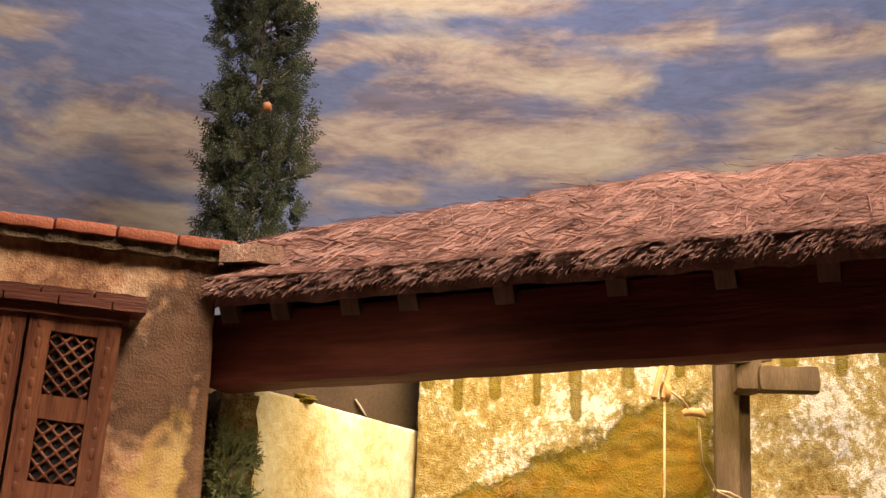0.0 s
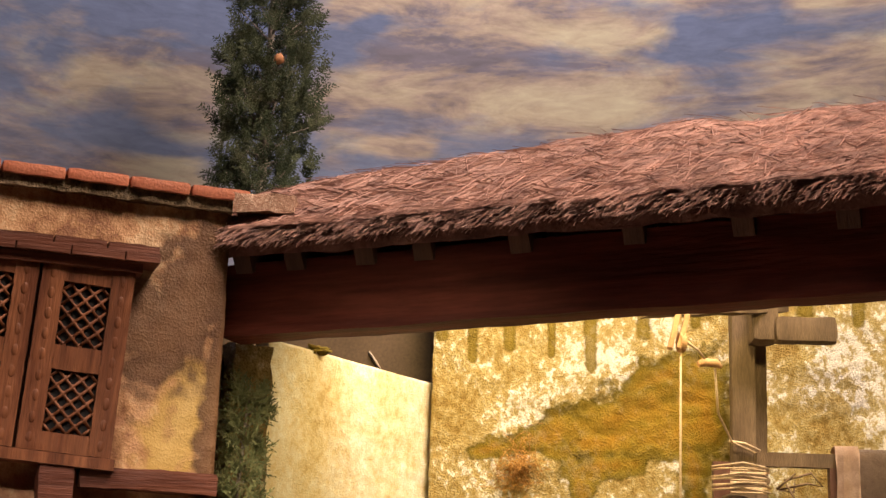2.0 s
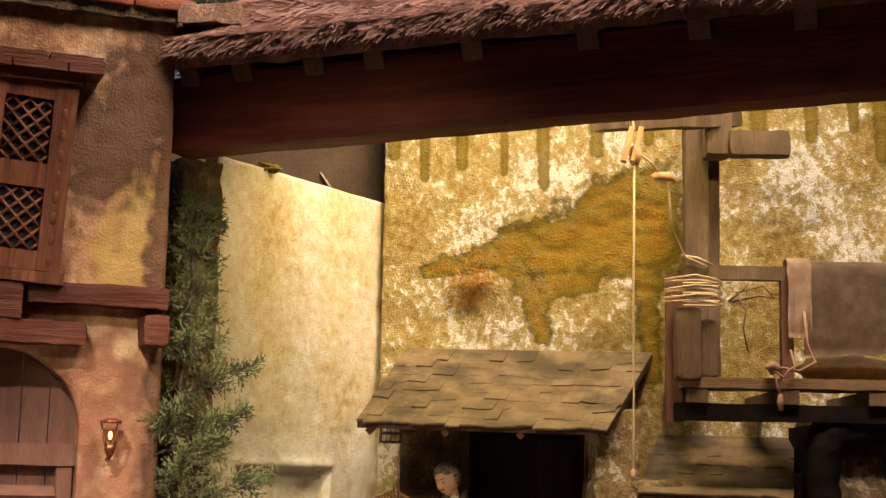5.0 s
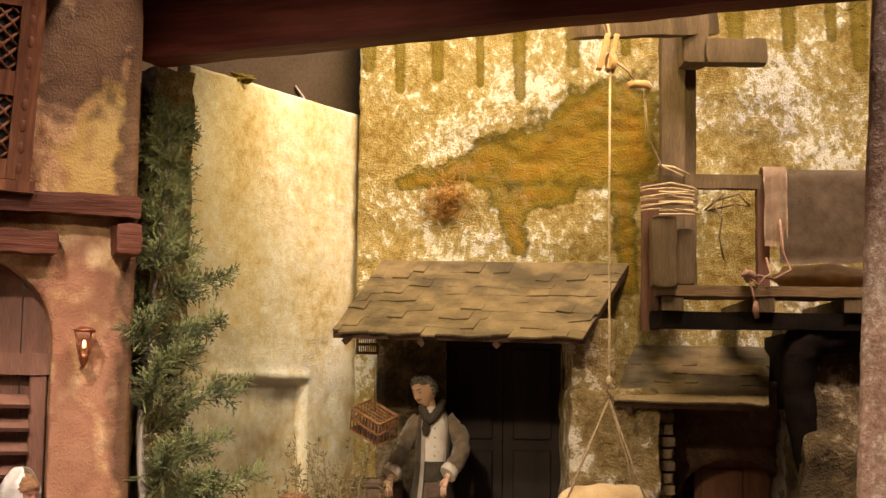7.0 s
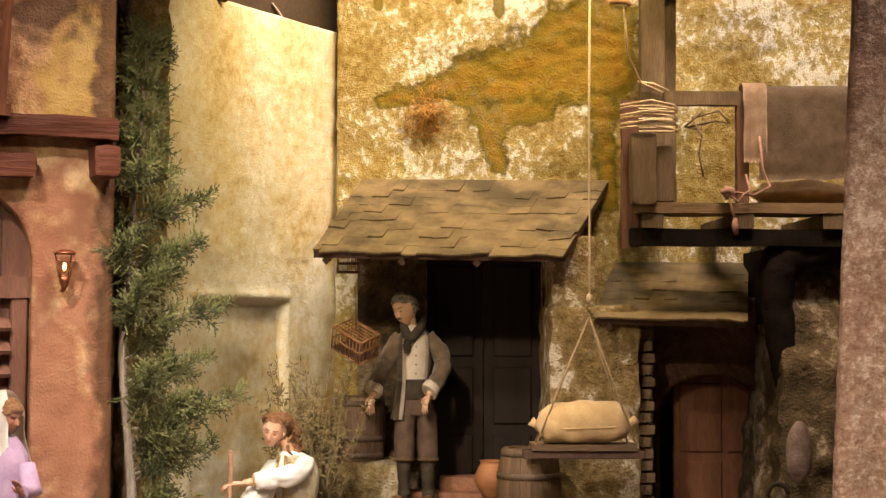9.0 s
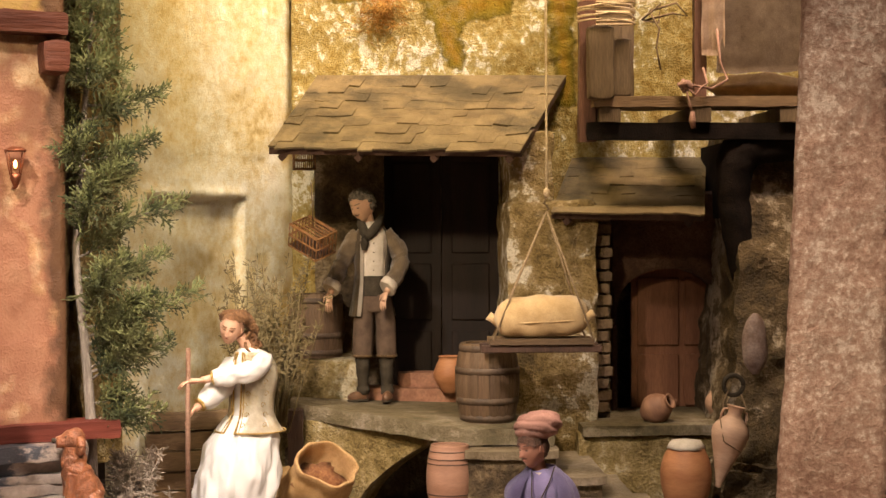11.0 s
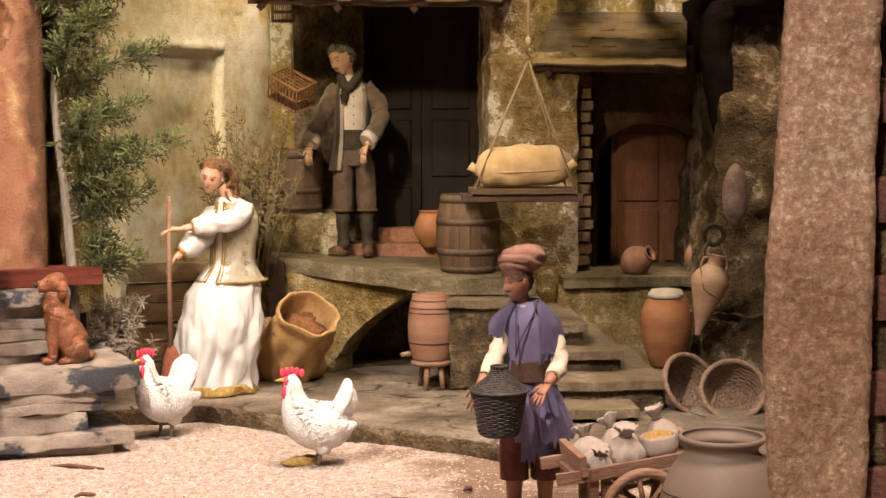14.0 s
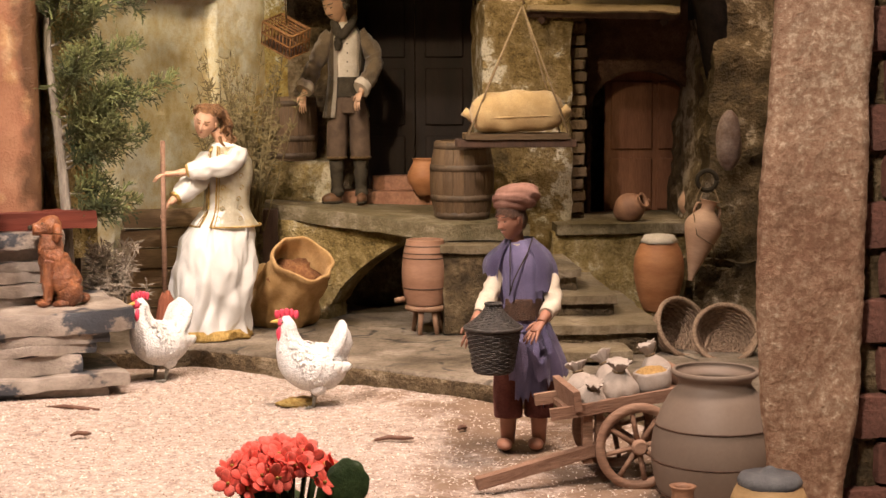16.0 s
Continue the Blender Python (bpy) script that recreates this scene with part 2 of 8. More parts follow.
M["plaster_flaky"] = flaked("flaky_pale_pier_plaster", ((0.38, (0.090, 0.060, 0.020)), (0.45, (0.18, 0.120, 0.038)), (0.51, (0.27, 0.19, 0.080)), (0.545, (0.34, 0.26, 0.14)), (0.562, (0.60, 0.53, 0.40))), 46, 9, 0.8, 1.0, 0, (1, 1, 1), 0.5)
M["plaster_rock"] = flaked("dark_brown_rock", ((0.38, (0.038, 0.025, 0.010)), (0.47, (0.082, 0.055, 0.023)), (0.53, (0.14, 0.096, 0.046)), (0.575, (0.36, 0.29, 0.20))), 40, 9, 0.7, 1.0, 0, (1, 1, 1), 0.5)
M["plaster_dark_shade"] = flaked("dark_plaster_and_shade", ((0.38, (0.036, 0.024, 0.010)), (0.47, (0.080, 0.053, 0.025)), (0.54, (0.14, 0.098, 0.050)), (0.60, (0.25, 0.19, 0.12))), 36, 9, 0.75, 1.0, 0, (1, 1, 1), 0.5)
M["wood_beam"] = surface("red_stained_beam", (0.080, 0.018, 0.012), (0.165, 0.044, 0.028), 34, 0.6, 0.5, 170, (0.024, 0.010, 0.008), 0.75, stretch=(0.10, 1, 1), spec=0.10)
M["wood_dark"] = surface("dark_wood", (0.055, 0.028, 0.018), (0.11, 0.058, 0.036), 40, 0.65, 0.5, 500, (0.03, 0.018, 0.012), 0.6, stretch=(1, 1, 0.15))
M["wood_door"] = surface("brown_door_wood", (0.10, 0.045, 0.028), (0.17, 0.08, 0.05), 40, 0.55, 0.4, 500, (0.06, 0.03, 0.02), 0.5, stretch=(1, 1, 0.15))
M["wood_shutter"] = surface("carved_shutter_wood", (0.085, 0.028, 0.012), (0.185, 0.072, 0.031), 50, 0.5, 0.6, 260, (0.045, 0.016, 0.008), 0.8, stretch=(1, 1, 0.10), spec=0.15)
M["timber"] = surface("dark_house_timber", (0.058, 0.018, 0.010), (0.125, 0.044, 0.024), 40, 0.55, 0.6, 260, (0.030, 0.010, 0.006), 0.7, stretch=(0.07, 1, 1), spec=0.12)
M["wood_grey"] = surface("weathered_grey_wood", (0.095, 0.060, 0.030), (0.185, 0.128, 0.070), 40, 0.75, 0.6, 520, (0.08, 0.055, 0.03), 0.6, stretch=(1, 1, 0.15))
M["wood_plank"] = surface("weathered_plank", (0.145, 0.086, 0.040), (0.25, 0.162, 0.082), 40, 0.75, 0.6, 520, (0.08, 0.05, 0.03), 0.6, stretch=(0.15, 1, 1), jitter=0.25)
M["wood_cart"] = surface("brown_cart_wood", (0.20, 0.105, 0.065), (0.30, 0.18, 0.12), 45, 0.7, 0.5, 500, (0.12, 0.06, 0.04), 0.5, stretch=(0.2, 1, 1))
M["shingle"] = surface("grey_brown_shingle", (0.140, 0.096, 0.040), (0.215, 0.154, 0.070), 24, 0.75, 0.7, 420, (0.045, 0.035, 0.015), 0.75, jitter=0.14, dirt_at=(0.48, 0.60))
M["slate"] = flaked("mossy_grey_slab", ((0.36, (0.055, 0.042, 0.018)), (0.45, (0.10, 0.078, 0.038)), (0.53, (0.155, 0.122, 0.070)), (0.60, (0.25, 0.205, 0.145))), 48, 10, 0.65, 0.5, 0, (1, 1, 1), 0.5, speck=0.5)
M["slate_wet"] = surface("wet_dark_slate", (0.20, 0.160, 0.128), (0.36, 0.30, 0.245), 26, 0.4, 0.5, 220, (0.030, 0.035, 0.044), 0.95, spec=0.45, dirt_at=(0.53, 0.56), stretch=(1, 1, 1.5), grain=0.3)
M["step_stone"] = flaked("worn_tan_step", ((0.36, (0.085, 0.060, 0.030)), (0.45, (0.14, 0.104, 0.058)), (0.53, (0.19, 0.145, 0.090)), (0.60, (0.28, 0.22, 0.15))), 46, 9, 0.65, 0.5, 0, (1, 1, 1), 0.5, speck=0.4)
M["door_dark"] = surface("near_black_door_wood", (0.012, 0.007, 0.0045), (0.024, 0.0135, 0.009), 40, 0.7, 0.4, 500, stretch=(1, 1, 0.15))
M["stone_floor"] = cracked(flaked("flagstone", ((0.38, (0.060, 0.044, 0.028)), (0.46, (0.115, 0.088, 0.060)), (0.53, (0.170, 0.134, 0.098)), (0.61, (0.27, 0.22, 0.17))), 24, 7, 0.7, 0.4, 0, (1, 1, 1), 0.6), 11, 0.03, (0.03, 0.024, 0.017))
M["wood_black_shade"] = surface("near_black_wood_and_shade", (0.008, 0.006, 0.005), (0.018, 0.012, 0.009), 40, 0.9, 0.5, 400, spec=0.08)
M["niche"] = flaked("dark_red_brown_plaster", ((0.38, (0.040, 0.018, 0.010)), (0.47, (0.075, 0.036, 0.020)), (0.55, (0.115, 0.060, 0.034)), (0.62, (0.17, 0.10, 0.06))), 50, 10, 0.7, 0.6)
M["door_red"] = surface("red_brown_door", (0.17, 0.068, 0.033), (0.26, 0.115, 0.058), 40, 0.5, 0.4, 500, (0.13, 0.055, 0.03), 0.5, stretch=(1, 1, 0.15))
M["sand"] = surface("sawdust_sand", (0.29, 0.215, 0.170), (0.53, 0.435, 0.375), 150, 0.9, 0.8, 420, (0.36, 0.24, 0.17), 0.4)
M["chips"] = surface("wood_chips", (0.38, 0.295, 0.235), (0.66, 0.56, 0.485), 90, 0.9, 0.3, 500, island=0.38, spec=0.1)
M["straw"] = surface("red_brown_thatch", (0.10, 0.044, 0.034), (0.20, 0.10, 0.08), 45, 0.75, 0.9, 300, (0.045, 0.018, 0.014), 0.7)
M["tile"] = surface("terracotta_tile", (0.30, 0.085, 0.04), (0.42, 0.14, 0.065), 35, 0.6, 0.5, 300, (0.2, 0.07, 0.04), 0.5, jitter=0.15)
M["brick"] = surface("old_brick", (0.12, 0.075, 0.038), (0.23, 0.155, 0.085), 45, 0.85, 0.7, 300, (0.07, 0.045, 0.026), 0.6, jitter=0.25)
M["brick_red"] = surface("dark_red_brick", (0.13, 0.055, 0.04), (0.20, 0.09, 0.065), 45, 0.85, 0.8, 300, (0.10, 0.05, 0.04), 0.6, jitter=0.2)
M["board_brown"] = surface("brown_backing_board", (0.075, 0.048, 0.024), (0.10, 0.065, 0.035), 10, 0.6, 0.1, 200)
M["room"] = surface("dark_hall_paint", (0.10, 0.09, 0.085), (0.12, 0.11, 0.10), 4, 0.8, 0.1, 60)


# ---- mesh helpers ----
def rot(rx=0, ry=0, rz=0):
    return Euler((radians(rx), radians(ry), radians(rz))).to_matrix().to_4x4()


def box(bm, x0, x1, y0, y1, z0, z1, m=None, slot=0):
    v = [bm.verts.new((x, y, z)) for x in (x0, x1) for y in (y0, y1) for z in (z0, z1)]
    if m is not None:
        for q in v:
            q.co = m @ q.co
    for i in ((0, 1, 3, 2), (4, 6, 7, 5), (0, 4, 5, 1), (2, 3, 7, 6), (0, 2, 6, 4), (1, 5, 7, 3)):
        bm.faces.new([v[k] for k in i]).material_index = slot
    return bm


def rough_box(x0, x1, y0, y1, z0, z1, step=0.012, amount=0.003, freq=25.0, seed=0.0, round_off=0.0):
    """A box cut finely and pushed about by noise, for stone, plaster and hewn wood."""
    bm = bmesh.new()
    nx, ny, nz = (max(1, int(round(d / step))) for d in (x1 - x0, y1 - y0, z1 - z0))
    seen = {}

    def vert(i, j, k):
        if (i, j, k) not in seen:
            p = Vector((x0 + (x1 - x0) * i / nx, y0 + (y1 - y0) * j / ny, z0 + (z1 - z0) * k / nz))
            edge = (i in (0, nx)) + (j in (0, ny)) + (k in (0, nz))
            c = Vector(((x0 + x1) / 2, (y0 + y1) / 2, (z0 + z1) / 2))
            if edge > 1 and round_off:
                p += (c - p).normalized() * round_off * (edge - 1)
            q = (p + Vector((seed, seed * 0.7, -seed))) * freq
            p += (noise.noise_vector(q) + 0.5 * noise.noise_vector(q * 2.7)) * amount
            seen[i, j, k] = bm.verts.new(p)
        return seen[i, j, k]
    for i in range(nx):
        for j in range(ny):
            bm.faces.new((vert(i, j, 0), vert(i, j + 1, 0), vert(i + 1, j + 1, 0), vert(i + 1, j, 0)))
            bm.faces.new((vert(i, j, nz), vert(i + 1, j, nz), vert(i + 1, j + 1, nz), vert(i, j + 1, nz)))
    for i in range(nx):
        for k in range(nz):
            bm.faces.new((vert(i, 0, k), vert(i + 1, 0, k), vert(i + 1, 0, k + 1), vert(i, 0, k + 1)))
            bm.faces.new((vert(i, ny, k), vert(i, ny, k + 1), vert(i + 1, ny, k + 1), vert(i + 1, ny, k)))
    for j in range(ny):
        for k in range(nz):
            bm.faces.new((vert(0, j, k), vert(0, j, k + 1), vert(0, j + 1, k + 1), vert(0, j + 1, k)))
            bm.faces.new((vert(nx, j, k), vert(nx, j + 1, k), vert(nx, j + 1, k + 1), vert(nx, j, k + 1)))
    bm.normal_update()
    for f in bm.faces:
        f.smooth = True
    for e in bm.edges:
        e.smooth = e.calc_face_angle(0.0) < 0.75
    return bm


def lathe(bm, profile, n=28, m=None, slot=0, wobble=0.0, caps=True):
    """Turns (radius, height) pairs round z."""
    rings = []
    for r, z in profile:
        ring = []
        for i in range(n):
            a = 2 * math.pi * i / n
            rr = r * (1 + wobble * noise.noise(Vector((math.cos(a) * 2, math.sin(a) * 2, z * 30))))
            p = Vector((rr * math.cos(a), rr * math.sin(a), z))
            ring.append(bm.verts.new(m @ p if m is not None else p))
        rings.append(ring)
    for a, b in zip(rings, rings[1:]):
        for i in range(n):
            f = bm.faces.new((a[i], a[(i + 1) % n], b[(i + 1) % n], b[i]))
            f.material_index, f.smooth = slot, True
    if caps:
        for ring in (rings[0][::-1], rings[-1]):
            bm.faces.new(ring).material_index = slot
    return bm


def tube(bm, points, radii, n=8, slot=0, flat=1.0):
    """A round or flattened limb along points."""
    pts = [Vector(p) for p in points]
    if not hasattr(radii, "__len__"):
        radii = [radii] * len(pts)
    up, rings = Vector((0.13, 0.21, 1)), []
    for i, p in enumerate(pts):
        d = (pts[min(i + 1, len(pts) - 1)] - pts[max(i - 1, 0)]).normalized()
        s = d.cross(up)
        if s.length < 0.15:
            s = d.cross(Vector((1, 0, 0)))
        s.normalize()
        w = s.cross(d)
        rings.append([bm.verts.new(p + radii[i] * (math.cos(a) * s + flat * math.sin(a) * w)) for a in (2 * math.pi * k / n for k in range(n))])
    for a, b in zip(rings, rings[1:]):
        for i in range(n):
            f = bm.faces.new((a[i], b[i], b[(i + 1) % n], a[(i + 1) % n]))
            f.material_index, f.smooth = slot, True
    for ring in (rings[0], rings[-1][::-1]):
        bm.faces.new(ring).material_index = slot
    return bm


def ball(bm, c, r, slot=0, n=12, m=None, lump=0.0):
    """An ellipsoid; r is a number or three."""
    r = Vector((r, r, r)) if not hasattr(r, "__len__") else Vector(r)
    rows = max(6, n * 2 // 3)
    prev = None
    grid = []
    for i in range(rows + 1):
        t = math.pi * i / rows
        ring = []
        for k in range(n if 0 < i < rows else 1):
            a = 2 * math.pi * k / n
            q = Vector((math.sin(t) * math.cos(a), math.sin(t) * math.sin(a), -math.cos(t)))
            p = Vector((q.x * r.x, q.y * r.y, q.z * r.z)) * (1 + lump * noise.noise(q * 2.2 + Vector(c) * 30))
            if m is not None:
                p = m @ p
            ring.append(bm.verts.new(Vector(c) + p))
        grid.append(ring)
    for a, b in zip(grid, grid[1:]):
        for k in range(n):
            if len(a) == 1:
                f = bm.faces.new((a[0], b[(k + 1) % n], b[k]))
            elif len(b) == 1:
                f = bm.faces.new((a[k], a[(k + 1) % n], b[0]))
            else:
                f = bm.faces.new((a[k], a[(k + 1) % n], b[(k + 1) % n], b[k]))
            f.material_index, f.smooth = slot, True
    return bm


def mesh_of(name, bm, *materials, bevel=0.0):
    if bevel:
        bmesh.ops.bevel(bm, geom=list(bm.edges), offset=bevel, segments=1, affect="EDGES")
    bmesh.ops.recalc_face_normals(bm, faces=list(bm.faces))
    me = bpy.data.meshes.new(name)
    bm.to_mesh(me)
    bm.free()
    for mt in materials:
        me.materials.append(mt)
    return me


def part(name, bm, material, parent, label="", bevel=0.0):
    """One mesh under a thing or under a part."""
    mats = material if isinstance(material, (list, tuple)) else [material]
    ob = new(name, mesh_of(name, bm, *mats, bevel=bevel))
    ob.parent = parent
    return tagged(ob, label)


def single(name, bm, material, label, category, kind="", group="", m=None, bevel=0.0):
    mats = material if isinstance(material, (list, tuple)) else [material]
    ob = new(name, mesh_of(name, bm, *mats, bevel=bevel))
    if m is not None:
        ob.matrix_basis = m
    return tagged(ob, label, category, group, kind)


def thing(name, label, category, m=None, group="", kind=""):
    ob = new(name)
    ob.empty_display_size = 0.02
    if m is not None:
        ob.matrix_basis = m
    return tagged(ob, label, category, group, kind)


def B(*a, **k):
    return box(bmesh.new(), *a, **k)


def attribute(ob, name, f):
    at = ob.data.attributes.new(name, "FLOAT", "POINT")
    for v in ob.data.vertices:
        at.data[v.index].value = f(v.co)


def capsule(px, pz, seg, taper=0.0):
    x0, z0, x1, z1, r = seg
    dx, dz = x1 - x0, z1 - z0
    t = max(0.0, min(1.0, ((px - x0) * dx + (pz - z0) * dz) / (dx * dx + dz * dz + 1e-9)))
    r *= 1 - taper * t
    return (r - math.hypot(px - x0 - t * dx, pz - z0 - t * dz)) / r


def bump_at(v, c, s):
    return math.exp(-((v - c) / s) ** 2)


def rough_wall(w, h, thick, step, amount, freq, hole=None, relief=None, seed=0.0, snap=None):
    """A wall in x (0..w), z (0..h), front at y=0, back at y=thick, rough in front, with an opening where hole(x, z) is true."""
    bm = bmesh.new()
    nx, nz = max(1, int(w / step)), max(1, int(h / step))
    front, back, keep = {}, {}, {}
    for i in range(nx):
        for k in range(nz):
            keep[i, k] = not (hole and hole((i + 0.5) * w / nx, (k + 0.5) * h / nz))

    def spot_of(i, k):
        x, z = w * i / nx, h * k / nz
        if snap:
            around = [keep.get((i + a, k + b), True) for a in (-1, 0) for b in (-1, 0)]
            if not all(around):
                return snap(x, z)
        return x, z

    def fv(i, k):
        if (i, k) not in front:
            x, z = spot_of(i, k)
            p = Vector((x + seed, 0, z)) * freq
            d = noise.noise(p) + 0.6 * noise.noise(p * 2.9) + 0.35 * noise.noise(p * 7)
            y = -abs(amount) * d + (relief(x, z) if relief else 0)
            front[i, k] = bm.verts.new((x + amount * 0.4 * noise.noise(p * 1.7), y, z + amount * 0.4 * noise.noise(p * 1.3 + Vector((9, 2, 4)))))
        return front[i, k]

    def bv(i, k):
        if (i, k) not in back:
            x, z = spot_of(i, k)
            back[i, k] = bm.verts.new((x, thick, z))
        return back[i, k]
    for i in range(nx):
        for k in range(nz):
            if not keep[i, k]:
                continue
            f = bm.faces.new((fv(i, k), fv(i + 1, k), fv(i + 1, k + 1), fv(i, k + 1)))
            f.smooth = True
            bm.faces.new((bv(i, k), bv(i, k + 1), bv(i + 1, k + 1), bv(i + 1, k)))
            for di, dk, a, b in ((-1, 0, (i, k + 1), (i, k)), (1, 0, (i + 1, k), (i + 1, k + 1)), (0, -1, (i, k), (i + 1, k)), (0, 1, (i + 1, k + 1), (i, k + 1))):
                if not keep.get((i + di, k + dk), False):
                    bm.faces.new((fv(*b), fv(*a), bv(*a), bv(*b)))
    return bm


def fine(rows, steps=3):
    """More rings between the given ones, on a smooth curve."""
    out = []
    for i in range(len(rows) - 1):
        p0, p1, p2, p3 = (rows[max(0, min(len(rows) - 1, i + k))] for k in (-1, 0, 1, 2))
        for s in range(steps):
            t = s / steps
            out.append(tuple(0.5 * (2 * b + (c - a) * t + (2 * a - 5 * b + 4 * c - d) * t * t + (3 * b - a - 3 * c + d) * t ** 3) for a, b, c, d in zip(p0, p1, p2, p3)))
    return out + [rows[-1]]


def sleeve(bm, rows, slot, crease=0.14, n=22, seed=0.0, steps=6, freq=120.0):
    """A creased cloth limb through (x, y, z, radius)."""
    rows = fine(rows, steps)
    pts = [Vector(r[:3]) for r in rows]
    rings = []
    for i, p in enumerate(pts):
        d = (pts[min(i + 1, len(pts) - 1)] - pts[max(i - 1, 0)]).normalized()
        s = d.cross(Vector((0.13, 0.21, 1)))
        s = s.normalized() if s.length > 0.15 else d.cross(Vector((1, 0, 0))).normalized()
        w = s.cross(d)
        ring = []
        for k in range(n):
            a = 2 * math.pi * k / n
            o = math.cos(a) * s + math.sin(a) * w
            q = p + o * rows[i][3]
            v = 1 + crease * (1.1 - 2.6 * abs(noise.noise(Vector((q.x * freq * 0.6, q.y * freq * 0.6, q.z * freq)) + Vector((seed, 0, 0)))) + 0.4 * noise.noise(q * freq * 2.3))
            ring.append(bm.verts.new(p + o * rows[i][3] * v))
        rings.append(ring)
    for a, b in zip(rings, rings[1:]):
        for k in range(n):
            f = bm.faces.new((a[k], b[k], b[(k + 1) % n], a[(k + 1) % n]))
            f.material_index, f.smooth = slot, True
    for ring in (rings[0], rings[-1][::-1]):
        bm.faces.new(ring).material_index = slot
    return bm


# ---- the hall that holds the display ----
single("floor", B(-2.6, 2.6, -2.0, 3.4, -1.0, -0.95), M["room"], "dark grey hall floor under the display", "floor", "structure")
single("ceiling", B(-2.6, 2.6, -2.0, 3.4, 2.9, 2.95), M["room"], "dark painted hall ceiling", "ceiling", "structure")
for nm, b in (("wall_south", (-2.6, 2.6, -2.05, -2.0, -1, 2.9)), ("wall_west", (-2.65, -2.6, -2, 3.4, -1, 2.9)), ("wall_east", (2.6, 2.65, -2, 3.4, -1, 2.9)), ("wall_north", (-2.6, 2.6, 3.4, 3.45, -1, 2.9))):
    single(nm, B(*b), M["room"], "dark painted wall of the exhibition hall", "wall", "structure")

# painted sky canvas
sky = bpy.data.materials.new("painted_sky")
sky.use_nodes = True
nt = sky.node_tree
add, link = nt.nodes.new, nt.links.new
co, mp = add("ShaderNodeTexCoord"), add("ShaderNodeMapping")
mp.inputs["Scale"].default_value = (1.0, 1, 3.2)
mp.inputs["Rotation"].default_value = (0, radians(-7), 0)
link(co.outputs["Object"], mp.inputs[0])
n1, n2, n3 = (add("ShaderNodeTexNoise") for _ in range(3))
for n, s, d, r in ((n1, 2.1, 10, 0.60), (n2, 3.2, 10, 0.66), (n3, 14, 6, 0.65)):
    n.inputs["Scale"].default_value, n.inputs["Detail"].default_value, n.inputs["Roughness"].default_value = s, d, r
    n.inputs["Distortion"].default_value = 0.5
    link(mp.outputs[0], n.inputs["Vector"])
base, cloud, warm = (add("ShaderNodeValToRGB") for _ in range(3))
sep = add("ShaderNodeSeparateXYZ")
link(co.outputs["Object"], sep.inputs[0])
mr = add("ShaderNodeMapRange")
mr.inputs["From Min"].default_value, mr.inputs["From Max"].default_value = 1.15, 1.95
link(sep.outputs["Z"], mr.inputs["Value"])
link(mr.outputs[0], base.inputs[0])
base.color_ramp.elements[0].color, base.color_ramp.elements[1].color = (0.23, 0.26, 0.37, 1), (0.12, 0.155, 0.29, 1)
warm.color_ramp.elements[0].position, warm.color_ramp.elements[1].position = 0.40, 0.62
warm.color_ramp.elements[0].color, warm.color_ramp.elements[1].color = (0.21, 0.18, 0.22, 1), (0.60, 0.50, 0.355, 1)
mid_tone = warm.color_ramp.elements.new(0.50)
mid_tone.color = (0.45, 0.34, 0.27, 1)
link(n2.outputs[0], warm.inputs[0])
cloud.color_ramp.elements[0].position, cloud.color_ramp.elements[1].position = 0.42, 0.60
bank = add("ShaderNodeAttribute")
bank.attribute_name = "cloud"
cover = add("ShaderNodeMath")
cover.operation, cover.inputs[1].default_value = "MULTIPLY_ADD", 0.17
link(bank.outputs["Fac"], cover.inputs[0])
link(n1.outputs[0], cover.inputs[2])
link(cover.outputs[0], cloud.inputs[0])
mx, mx2 = add("ShaderNodeMixRGB"), add("ShaderNodeMixRGB")
link(cloud.outputs[0], mx.inputs[0])
link(base.outputs[0], mx.inputs[1])
link(warm.outputs[0], mx.inputs[2])
mx2.blend_type, mx2.inputs[0].default_value = "OVERLAY", 0.5
link(mx.outputs[0], mx2.inputs[1])
link(n3.outputs[0], mx2.inputs[2])
link(mx2.outputs[0], nt.nodes["Principled BSDF"].inputs["Base Color"])
nt.nodes["Principled BSDF"].inputs["Roughness"].default_value = 0.8
bm = bmesh.new()
cols = 170
rows = []
for k in range(61):
    rows.append([bm.verts.new((1.5 * math.sin(a), 2.0 + 1.05 * math.cos(a), 0.3 + 2.2 * k / 60)) for a in (radians(-95 + 190 * i / cols) for i in range(cols + 1))])
for a, b in zip(rows, rows[1:]):
    for i in range(cols):
        bm.faces.new((a[i], a[i + 1], b[i + 1], b[i])).smooth = True
sk = single("backdrop", bm, sky, "curved canvas painted with a cloudy evening sky", "backdrop", "structure")
BANKS = [(-1.004, 1.448, -0.674, 1.536, 0.064), (-0.893, 1.509, -0.668, 1.457, 0.047), (-1.028, 1.698, -0.904, 1.739, 0.026), (-0.994, 1.34, -0.692, 1.339, 0.035), (-0.413, 1.529, -0.182, 1.661, 0.054), (-0.254, 1.676, 0.238, 1.699, 0.049), (-0.356, 1.553, 0.285, 1.59, 0.06), (0.086, 1.529, 0.747, 1.568, 0.054), (0.32, 1.614, 0.748, 1.611, 0.036), (-0.478, 1.85, 0.116, 1.887, 0.03), (-0.379, 1.772, 0.392, 1.799, 0.025), (0.573, 1.762, 0.754, 1.757, 0.032), (-0.406, 1.412, -0.221, 1.444, 0.026), (-0.446, 1.698, -0.377, 1.731, 0.03)]
